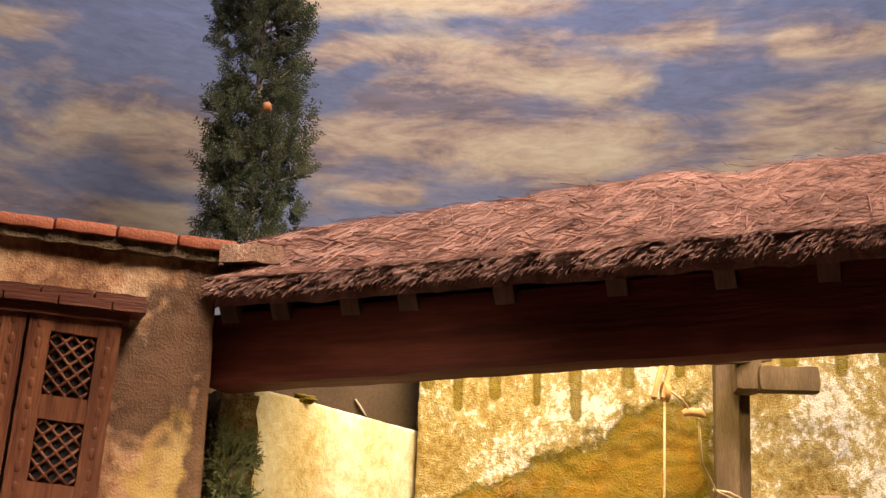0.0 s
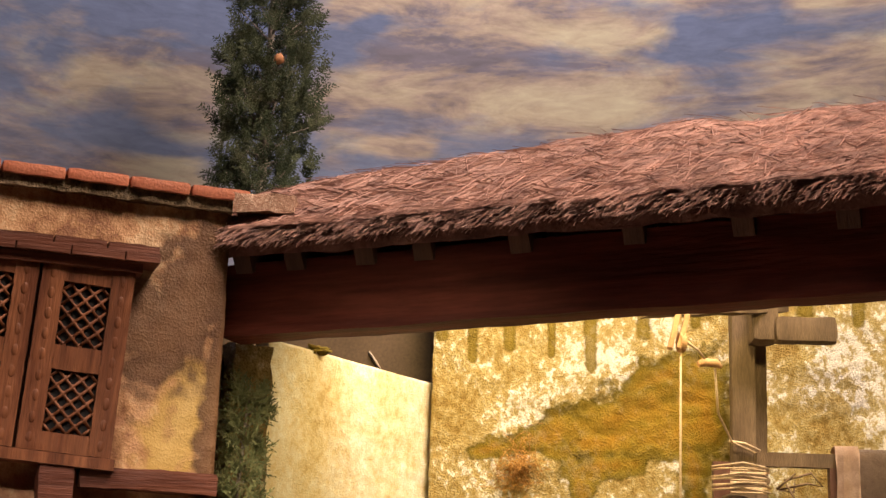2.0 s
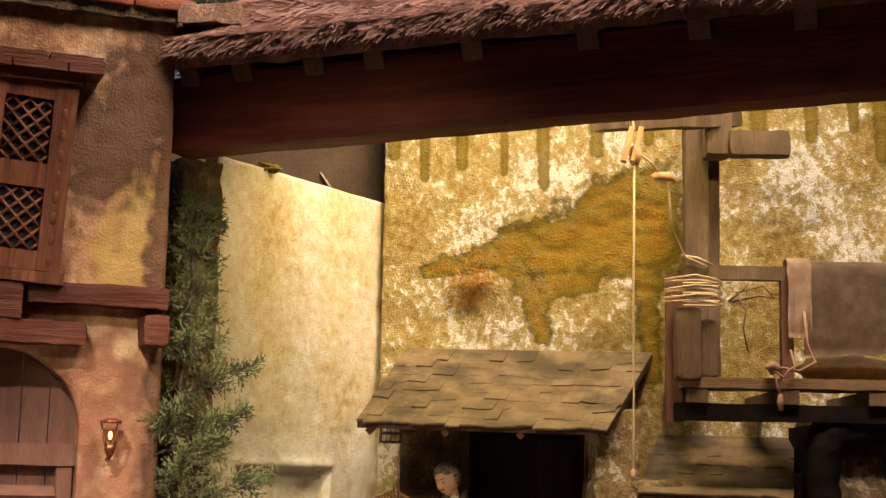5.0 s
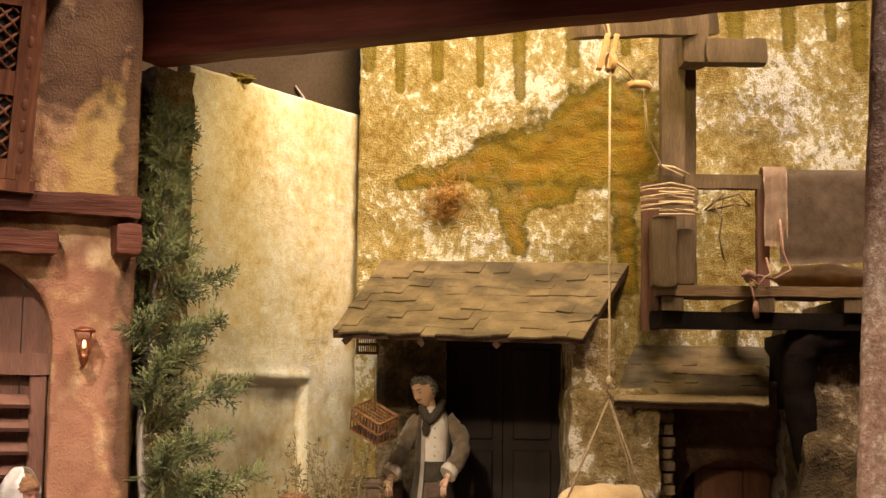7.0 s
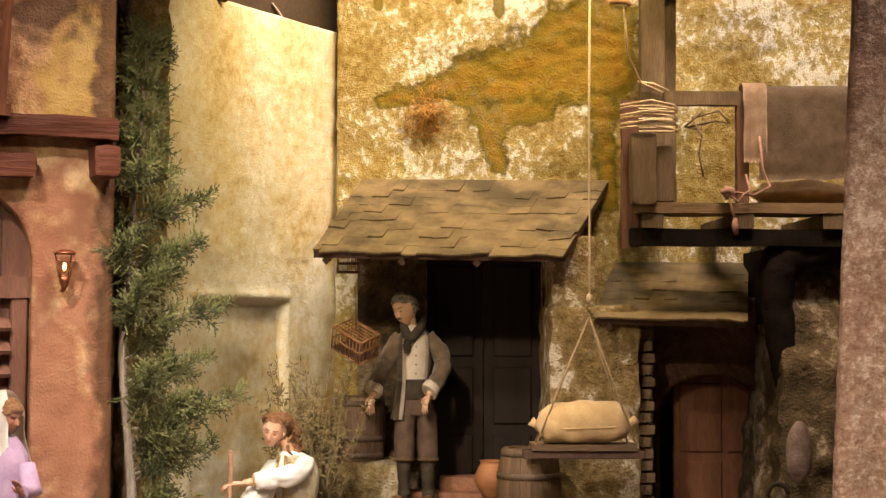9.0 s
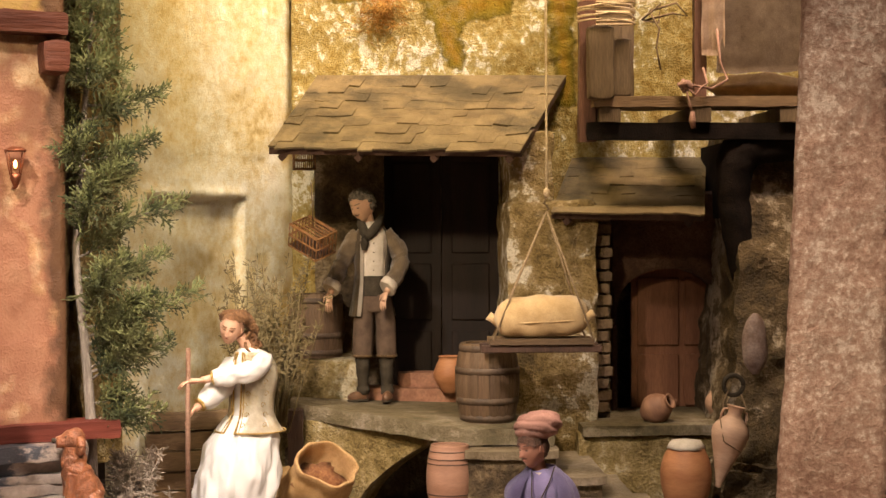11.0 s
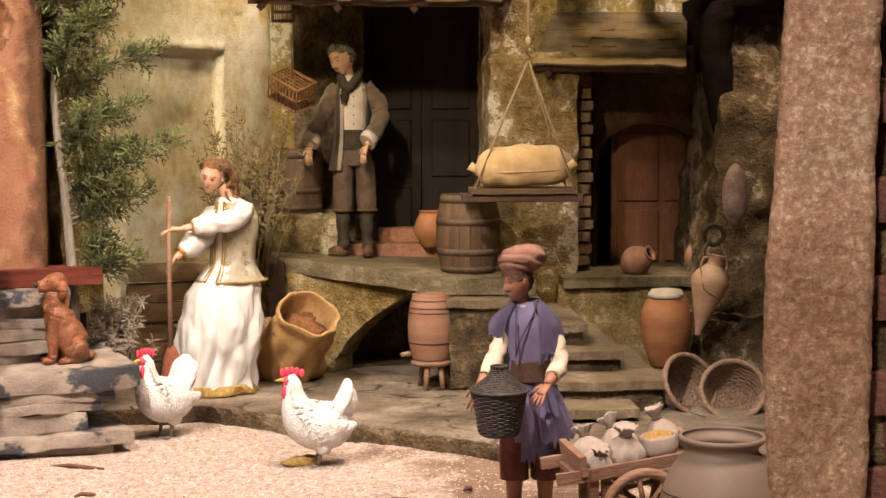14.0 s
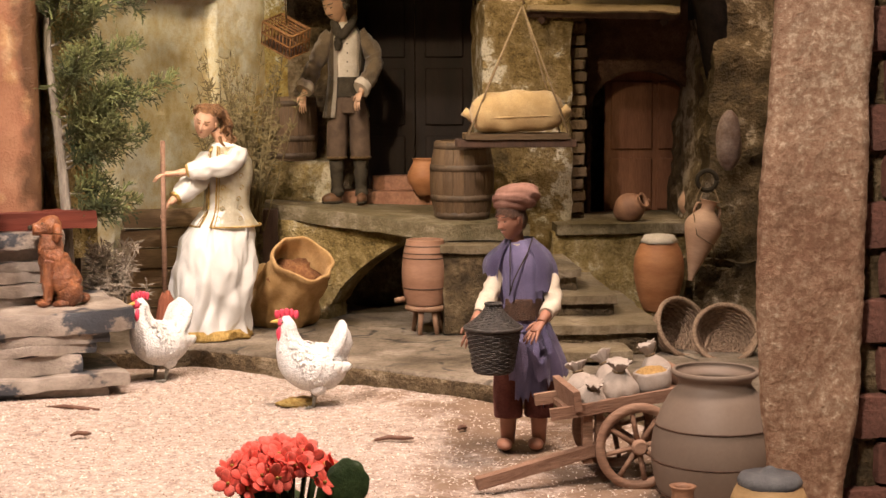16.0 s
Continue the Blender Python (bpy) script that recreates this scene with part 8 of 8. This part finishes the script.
for _ in range(300):
    a, q = r.uniform(0, 6.28), abs(r.gauss(0, 0.020))
    c = Vector((0.0 + q * math.cos(a), 2.300 - r.uniform(0.0, 0.016) * math.exp(-(q / 0.02) ** 2), 0.705 + q * 1.15 * math.sin(a)))
    b = r.uniform(0, 6.28)
    d = Vector((math.cos(b), r.uniform(-0.35, 0.1), math.sin(b))) * r.uniform(0.006, 0.014)
    tube(bm, [c - d, c + Vector((0, -0.002, 0.002)), c + d], 0.0005, 3)
single("straw_nest", bm, NEST, "rust-coloured straw nest on the rear wall", "nest")
single("painted_scuff", tube(bmesh.new(), [(-0.245, 2.421, 0.900), (-0.235, 2.421, 0.885), (-0.226, 2.421, 0.872)], [0.003, 0.006, 0.004], 8, 0, 0.4), LINEN, "white paint scuff on the backing board", "paint")

# ---- cart ----
CW = M["wood_cart"]
CART = pose(0.229, 1.318, -0.024, 0, 0, 6)
ct = thing("cart", "small two-wheeled wooden cart with cloth bags", "cart", CART)


def cart_wheel(y):
    wh = part("wheel", lathe(bmesh.new(), ((0.0295, -0.003), (0.0370, -0.003), (0.0370, 0.003), (0.0295, 0.003), (0.0295, -0.003)), 40, pose(0, y, 0.0365, 90, 0, 0), caps=False), CW, ct)
    part("hub", lathe(bmesh.new(), ((0.0050, -0.007), (0.0070, -0.004), (0.0070, 0.004), (0.0050, 0.007)), 14, pose(0, y, 0.0365, 90, 0, 0)), CW, wh)
    for i in range(8):
        a = math.pi * i / 4 + 0.2
        part("spoke", tube(bmesh.new(), [(0.005 * math.cos(a), y, 0.0365 + 0.005 * math.sin(a)), (0.0305 * math.cos(a), y, 0.0365 + 0.0305 * math.sin(a))], [0.0026, 0.0022], 6), CW, wh)


cart_wheel(-0.040)
cart_wheel(0.040)
part("axle", tube(bmesh.new(), [(0, -0.038, 0.0365), (0, 0.038, 0.0365)], 0.003, 8), CW, ct)
BED = pose(-0.008, 0, 0.072, 0, -7.5, 0)
part("bed", rough_box(-0.050, 0.058, -0.030, 0.030, -0.004, 0.001, 0.012, 0.0004, 40, 2), CW, ct).matrix_basis = BED
for y0, y1 in ((-0.034, -0.029), (0.029, 0.034)):
    part("side_rail", rough_box(-0.066, 0.062, y0, y1, -0.004, 0.006, 0.010, 0.0005, 40, y0), CW, ct).matrix_basis = BED
part("front_board", rough_box(-0.046, -0.040, -0.038, 0.038, 0.001, 0.018, 0.008, 0.0005, 40, 3), CW, ct).matrix_basis = BED
part("back_board", rough_box(0.053, 0.058, -0.030, 0.030, 0.001, 0.016, 0.008, 0.0005, 40, 4), CW, ct).matrix_basis = BED
part("strut", rough_box(-0.044, -0.036, -0.026, -0.018, 0.020, 0.064, 0.008, 0.0005, 40, 6), CW, ct)
part("strut", rough_box(-0.032, -0.026, -0.024, -0.016, 0.024, 0.064, 0.008, 0.0005, 40, 7), CW, ct)
part("shaft", rough_box(-0.142, -0.028, -0.026, -0.016, -0.005, 0.005, 0.010, 0.0006, 40, 8), CW, ct).matrix_basis = pose(0, 0, 0.040, 0, -13, 4)
BAGCLOTH = surface("grey_bag_cloth", (0.30, 0.245, 0.205), (0.38, 0.32, 0.275), 60, 0.9, 0.3, 800, grain=0.15)


def bag(x, y, r0, h, lean, seed):
    th = thing("cloth_bag", "small tied grey cloth bag lying in the cart", "bag", CART @ BED @ pose(x, y, 0.001, lean, lean * 0.7, x * 900), group="bags in the cart")
    bm = bmesh.new()
    loft(bm, fine([(0, 0, 0.0, r0 * 0.75, r0 * 0.7), (0, 0, h * 0.16, r0 * 1.06, r0), (0, 0, h * 0.40, r0, r0 * 0.95), (0, 0, h * 0.60, r0 * 0.66, r0 * 0.62), (0, 0, h * 0.72, r0 * 0.26, r0 * 0.26)], 4), 30, 0.20, 9, 0, seed=seed)
    part("pouch", bm, BAGCLOTH, th)
    bm = bmesh.new()
    loft(bm, fine([(0, 0, h * 1.02, r0 * 0.62, r0 * 0.55), (0, 0, h * 0.90, r0 * 0.46, r0 * 0.44), (0, 0, h * 0.78, r0 * 0.28, r0 * 0.28), (0, 0, h * 0.71, r0 * 0.25, r0 * 0.25)], 3), 30, 0.30, 9, 0, seed=seed + 3, ragged=h * 0.12)
    part("ruff", bm, BAGCLOTH, th)
    part("tie", tube(bmesh.new(), [(r0 * 0.31 * math.cos(a), r0 * 0.31 * math.sin(a), h * 0.74) for a in (2 * math.pi * q / 12 for q in range(13))], 0.0010, 5), string, th)


for q, (x, y, r0, h, lean) in enumerate(((-0.027, -0.016, 0.0135, 0.024, 24), (-0.026, 0.012, 0.0140, 0.030, -14), (-0.003, -0.014, 0.0160, 0.034, 10), (0.004, 0.013, 0.0145, 0.036, -18), (0.043, 0.013, 0.0130, 0.037, -10))):
    bag(x, y, r0, h, lean, q * 2.7)
ob_ = thing("open_bag", "open grey bag of golden grain in the cart", "bag", CART @ BED @ pose(0.030, -0.011, 0.001))
part("pouch", lathe(bmesh.new(), fine([(0.012, 0), (0.0165, 0.006), (0.0165, 0.016), (0.0150, 0.019), (0.0135, 0.0165)], 3), 20, wobble=0.12), BAGCLOTH, ob_)
part("grain", ball(bmesh.new(), (0, 0, 0.0165), (0.0135, 0.0135, 0.0055), lump=0.15, n=20), surface("golden_grain", (0.40, 0.22, 0.07), (0.62, 0.39, 0.15), 500, 0.8, 1.0, 900), ob_, "golden grain")

# twigs on the sand
for x, y, a, l in ((0.032, 1.46, 8, 0.019), (-0.30, 1.62, -14, 0.03), (0.10, 1.50, 40, 0.006), (-0.27, 1.50, 20, 0.01)):
    single("twig", tube(bmesh.new(), [(-l, 0, 0.003), (-l * 0.3, 0.001, 0.005), (l * 0.4, -0.001, 0.004), (l, 0.001, 0.003)], [0.0015, 0.0024, 0.0026, 0.0012], 6), M["wood_door"], "short brown twig lying on the sand", "twig", group="twigs on the sand", m=pose(x, y, -0.024, 0, 0, a))

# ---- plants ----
LEAF_SHADE = surface("juniper_green_shade", (0.022, 0.030, 0.011), (0.062, 0.070, 0.027), 45, 0.6, 0.2, 500, (0.20, 0.17, 0.055), 0.4, grain=0.3)
LEAF_DARK = surface("cypress_green", (0.030, 0.046, 0.020), (0.085, 0.100, 0.048), 40, 0.6, 0.2, 500, (0.12, 0.10, 0.05), 0.35)
BARK = surface("grey_bark", (0.17, 0.14, 0.11), (0.36, 0.31, 0.25), 90, 0.85, 0.8, 500, stretch=(1, 1, 0.2))
DRY = surface("dry_olive_leaf", (0.12, 0.09, 0.04), (0.22, 0.17, 0.08), 60, 0.8, 0.3, 500)
DRY_GREY = surface("dry_grey_shrub", (0.20, 0.16, 0.12), (0.34, 0.28, 0.22), 60, 0.85, 0.3, 500)


def blade(verts, faces, a, d, w):
    """One pointed scale leaf from a along d."""
    s = d.cross(Vector((0.3, -0.8, 0.5)))
    s = s.normalized() * w if s.length > 1e-6 else Vector((w, 0, 0))
    t = s.cross(d).normalized() * w * 0.8
    n0 = len(verts)
    m = a + d * 0.45
    verts += [tuple(a), tuple(m + s), tuple(m + t), tuple(m - s), tuple(a + d)]
    faces += [(n0, n0 + 1, n0 + 2), (n0, n0 + 2, n0 + 3), (n0 + 1, n0 + 4, n0 + 2), (n0 + 2, n0 + 4, n0 + 3)]


def spray(verts, faces, r, base, d, length, w, density):
    """A feathery flat spray of scale leaves along a bent twig."""
    d = d.normalized()
    side = d.cross(Vector((r.uniform(-0.3, 0.3), -1, r.uniform(-0.3, 0.3))))
    side = side.normalized() if side.length > 0.05 else Vector((1, 0, 0))
    p, n = Vector(base), max(3, int(length / density))
    bend = Vector((0, 0, r.uniform(-0.1, 0.25)))
    for i in range(n):
        t = i / n
        step = (d + bend * t) * (length / n)
        p = p + step
        for s in (-1, 1):
            l = length * 0.42 * (1 - t * 0.75) * r.uniform(0.6, 1.1)
            dd = (d * 0.75 + side * s * 0.75 + Vector((r.gauss(0, 0.12), r.gauss(0, 0.12), r.gauss(0, 0.12)))).normalized()
            k = max(1, int(l / 0.0035))
            q = p.copy()
            for j in range(k):
                blade(verts, faces, q, (dd + Vector((r.gauss(0, 0.25), r.gauss(0, 0.25), r.gauss(0, 0.25)))) * 0.0064, w)
                q = q + dd * (l / k)
        blade(verts, faces, p, d * 0.006, w)


def foliage(name, verts, faces, material, parent, label):
    me = bpy.data.meshes.new(name)
    me.from_pydata(verts, [], faces)
    me.materials.append(material)
    ob = new(name, me)
    ob.parent = parent
    return tagged(ob, label)


# juniper in the house corner
jun = thing("juniper", "green juniper bush climbing in the house corner", "bush")
trunk = [(-0.335, 1.815, 0.10), (-0.338, 1.820, 0.18), (-0.345, 1.826, 0.26), (-0.355, 1.830, 0.36), (-0.350, 1.838, 0.47), (-0.345, 1.855, 0.58), (-0.340, 1.868, 0.68), (-0.338, 1.878, 0.76)]
part("trunk", tube(bmesh.new(), fine(trunk, 3), [0.0068 - 0.00026 * q for q in range(22)], 10), BARK, jun)
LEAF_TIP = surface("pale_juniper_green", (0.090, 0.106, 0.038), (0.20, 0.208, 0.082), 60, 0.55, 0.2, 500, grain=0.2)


def finger_spray(verts, faces, r, a, d, length):
    """A forked juniper spray: a bent twig with short spread fingers on both sides."""
    d = d.normalized()
    side = d.cross(Vector((r.gauss(0, 0.35), -1, r.gauss(0, 0.35)))).normalized()
    n = max(3, int(length / 0.0052))
    p = a.copy()
    sag = Vector((0, 0, r.uniform(-0.25, 0.25)))
    for i in range(n):
        t = i / n
        step = (d + sag * t) * (length / n)
        blade(verts, faces, p, step * 1.4, 0.0011)
        p = p + step
        s = 1 if i % 2 else -1
        l = length * (0.52 - 0.34 * t) * r.uniform(0.7, 1.2)
        e = (d * 0.8 + side * s * 0.7 + Vector((r.gauss(0, 0.12), r.gauss(0, 0.16), r.gauss(0, 0.12)))).normalized()
        k = max(1, int(l / 0.0052))
        q = p.copy()
        for j in range(k):
            w = side * (0.55 if j % 2 else -0.55) + Vector((r.gauss(0, 0.2), r.gauss(0, 0.2), r.gauss(0, 0.2)))
            blade(verts, faces, q, e * (l / k) * 1.3, 0.0010)
            blade(verts, faces, q, (e + w).normalized() * 0.0070, 0.0011)
            q = q + e * (l / k)
        blade(verts, faces, q, e * 0.0055, 0.0010)
    blade(verts, faces, p, d * 0.006, 0.0009)


r = random.Random(21)
dark_v, dark_f, tip_v, tip_f = [], [], [], []
for i in range(60):
    k = (0.10 + 0.88 * (i + r.uniform(-0.3, 0.3)) / 60) * (len(trunk) - 1)
    k = min(max(k, 0.7), len(trunk) - 1.02)
    base = Vector(trunk[int(k)]).lerp(Vector(trunk[int(k) + 1]), k - int(k))
    z = base.z
    reach = (0.050 if z < 0.20 else 0.088 if z < 0.36 else 0.078 if z < 0.47 else 0.048 if z < 0.56 else 0.026) * r.uniform(0.6, 1.1)
    ang = (-0.15, -2.6, -0.6, -1.6, -0.05, -2.9, -1.2, -2.2, -1.9)[i % 9] + r.uniform(-0.2, 0.2)
    if abs(ang + 1.57) < 0.6 and z < 0.28:
        ang = r.choice((-0.4, -2.7))
    slim = i % 6 == 2 and z < 0.55
    if slim:
        ang, reach = r.uniform(0.0, 0.35), reach * 1.2 + 0.020
    elif math.cos(ang) < 0:
        reach *= 0.50 if z > 0.36 else 0.42
    d = Vector((math.cos(ang), math.sin(ang) * 0.55, r.uniform(0.05, 0.4) if slim else r.uniform(0.15, 0.85)))
    if d.x < 0 and z < 0.40:
        continue
    if d.x < 0:
        d.y = min(d.y, 0.85 * d.x)
    d.normalize()
    mid = base + d * reach * 0.5 + Vector((0, 0, -0.06 * reach))
    tip = base + d * reach + Vector((0, 0, 0.03 * reach))
    part("branch", tube(bmesh.new(), [base, mid, tip], [0.0019, 0.0013, 0.0005], 5), BARK, jun)
    n = max(3, int(reach / (0.0100 if slim else 0.0066)))
    for s in range(n + 1):
        t = 0.18 + 0.82 * s / n
        q = base.lerp(mid, t * 2) if t < 0.5 else mid.lerp(tip, t * 2 - 1)
        size = (0.012 + 0.020 * math.sin(math.pi * min(1.0, 0.15 + t * 0.75))) * r.uniform(0.7, 1.3) * (0.75 if slim else 1.0 if z < 0.52 else 0.85)
        for up in (-0.40, 0.15, 0.60):
            out = d * 0.85 + Vector((r.gauss(0, 0.35), r.gauss(-0.15, 0.35), up + r.gauss(0, 0.25)))
            # inner and lower sprays take the darkened green, painting shade inside the crown
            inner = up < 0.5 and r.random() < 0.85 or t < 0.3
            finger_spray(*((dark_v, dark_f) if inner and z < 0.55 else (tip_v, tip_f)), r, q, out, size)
foliage("inner_crown", dark_v, dark_f, LEAF_SHADE, jun, "inner and lower green sprays, darkened as painted shade")
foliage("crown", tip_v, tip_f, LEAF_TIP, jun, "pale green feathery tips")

# tall cypress behind the roof
cy = thing("cypress", "tall narrow dark green cypress against the painted sky", "tree")
part("trunk", tube(bmesh.new(), [(-0.455, 2.52, -0.045), (-0.455, 2.52, 0.8), (-0.455, 2.52, 1.5), (-0.455, 2.52, 1.95)], [0.012, 0.010, 0.006, 0.002], 8), BARK, cy)
r = random.Random(5)
verts, faces = [], []
for i in range(620):
    z = 1.08 + 0.80 * r.random()
    wmax = 0.096 * (1.0 - 0.35 * max(0, (z - 1.6) / 0.35)) * (1 + 0.22 * noise.noise(Vector((z * 9, 1, 2))))
    ang, rad = r.uniform(0, 6.283), wmax * r.uniform(0.25, 0.9)
    c = Vector((-0.455 + rad * math.cos(ang), 2.52 + rad * math.sin(ang), z))
    d = Vector((math.cos(ang) * 0.55, math.sin(ang) * 0.55, r.uniform(0.6, 1.4)))
    if i % 3 == 0:
        part("branch", tube(bmesh.new(), [(-0.455, 2.52, z - 0.03), c], [0.0025, 0.001], 4), BARK, cy)
    for s in range(3):
        spray(verts, faces, r, c, d + Vector((r.gauss(0, 0.5), r.gauss(0, 0.5), r.gauss(0, 0.3))), r.uniform(0.028, 0.05), 0.0014, 0.0055)
foliage("crown", verts, faces, LEAF_DARK, cy, "dense dark green sprays")
part("cone", ball(bmesh.new(), (-0.425, 2.44, 1.407), (0.009, 0.008, 0.010), lump=0.4, n=12), ORANGE, cy, "round orange-brown cone")

# dry bushes
def dry_bush(name, label, base, spread, height, material, count, seed, leafy):
    th = thing(name, label, "bush")
    r = random.Random(seed)
    bm, verts, faces = bmesh.new(), [], []
    for _ in range(count):
        a = Vector(base) + Vector((r.gauss(0, spread * 0.2), r.gauss(0, 0.006), 0))
        tip = a + Vector((r.uniform(-1, 1) * spread, r.uniform(-0.8, 0.4) * spread * 0.6, height * r.uniform(0.5, 1.0)))
        mid = a.lerp(tip, 0.5) + Vector((r.gauss(0, 0.006), r.gauss(0, 0.004), 0.008))
        tube(bm, [a, mid, tip], [0.0012, 0.0009, 0.0004], 4)
        for _ in range(leafy):
            t = r.uniform(0.35, 1.0)
            q = a.lerp(mid, t * 2) if t < 0.5 else mid.lerp(tip, t * 2 - 1)
            blade(verts, faces, q, Vector((r.gauss(0, 1), r.gauss(0, 0.7), r.gauss(0.5, 0.7))).normalized() * r.uniform(0.006, 0.013), 0.0013)
    part("twig", bm, material, th)
    foliage("leaves", verts, faces, material, th, "")


dry_bush("dry_bush", "dry olive-brown bush behind the woman", (-0.150, 2.06, 0.12), 0.062, 0.24, DRY, 64, 4, 26)
dry_bush("dry_shrub", "dry grey shrub beside the slate steps", (-0.296, 1.87, 0.03), 0.032, 0.10, DRY_GREY, 80, 6, 18)

# potted kalanchoe in the foreground
PETAL = surface("scarlet_petal", (0.84, 0.085, 0.060), (0.92, 0.20, 0.155), 120, 0.5, 0.1, 600)
GREEN = surface("dark_succulent_leaf", (0.025, 0.050, 0.018), (0.05, 0.085, 0.03), 60, 0.45, 0.2, 400)
ka = thing("kalanchoe", "potted kalanchoe with clusters of scarlet flowers", "potted plant", pose(-0.046, 0.95, -0.045))
part("pot", lathe(bmesh.new(), ((0.030, 0.0), (0.040, 0.055), (0.043, 0.058), (0.043, 0.068), (0.038, 0.068), (0.030, 0.01)), 28), ORANGE, ka)
part("soil", lathe(bmesh.new(), ((0.001, 0.060), (0.0385, 0.060)), 24, caps=False), BROWN, ka)
r = random.Random(9)
for i in range(16):
    a, el = 2 * math.pi * i / 16 + r.uniform(-0.2, 0.2), r.uniform(0.15, 0.9)
    L = r.uniform(0.026, 0.038)
    part("leaf", ball(bmesh.new(), (0, 0, 0), (0.019, 0.013, 0.0022), n=14, lump=0.2), GREEN, ka).matrix_basis = pose(0.8 * L * math.cos(a), 0.8 * L * math.sin(a), 0.082 + 0.030 * el, 0, -50 * el, math.degrees(a))
bm = bmesh.new()
for k in range(4):
    q = 2 * math.pi * k / 4
    ball(bm, (0.0036 * math.cos(q), 0.0036 * math.sin(q), 0.0006), (0.0040, 0.0030, 0.0004), 0, 10, rot(0, -14, math.degrees(q)))
ball(bm, (0, 0, 0.0008), 0.0010, 1, 6)
flower_mesh = mesh_of("flower", bm, PETAL, BEAK)
for i in range(120):
    a, q = r.uniform(0, 6.283), math.sqrt(r.random())
    cx = r.choice((-0.016, -0.006, 0.012, 0.020))
    x, y = cx + 0.022 * q * math.cos(a), 0.036 * q * math.sin(a)
    z = 0.1385 - 9.0 * x * x - 7 * y * y - 0.006 * (x > 0.018) + r.uniform(-0.003, 0.003)
    if x > 0.012 and r.random() < 0.45:
        continue
    ob = new("flower", flower_mesh)
    ob.parent = ka
    ob.matrix_basis = pose(x, y, z, 38 - 450 * y + r.gauss(0, 16), 700 * x + r.gauss(0, 16), r.uniform(0, 90)) @ Matrix.Scale(1.25, 4)
for x, z, rz, s in ((0.038, 0.121, 12, 1.0), (0.030, 0.112, -20, 0.9), (-0.010, 0.112, 5, 0.9)):
    part("leaf", ball(bmesh.new(), (0, 0, 0), (0.0135, 0.0022, 0.0150), n=32, lump=0.12), GREEN, ka).matrix_basis = pose(x, -0.012, z, -18, 8, rz) @ Matrix.Scale(s, 4)
for i in range(14):
    a = 2 * math.pi * i / 14
    part("stem", tube(bmesh.new(), [(0.006 * math.cos(a), 0.006 * math.sin(a), 0.060), (0.02 * math.cos(a), 0.02 * math.sin(a), 0.131)], 0.0015, 5), GREEN, ka)
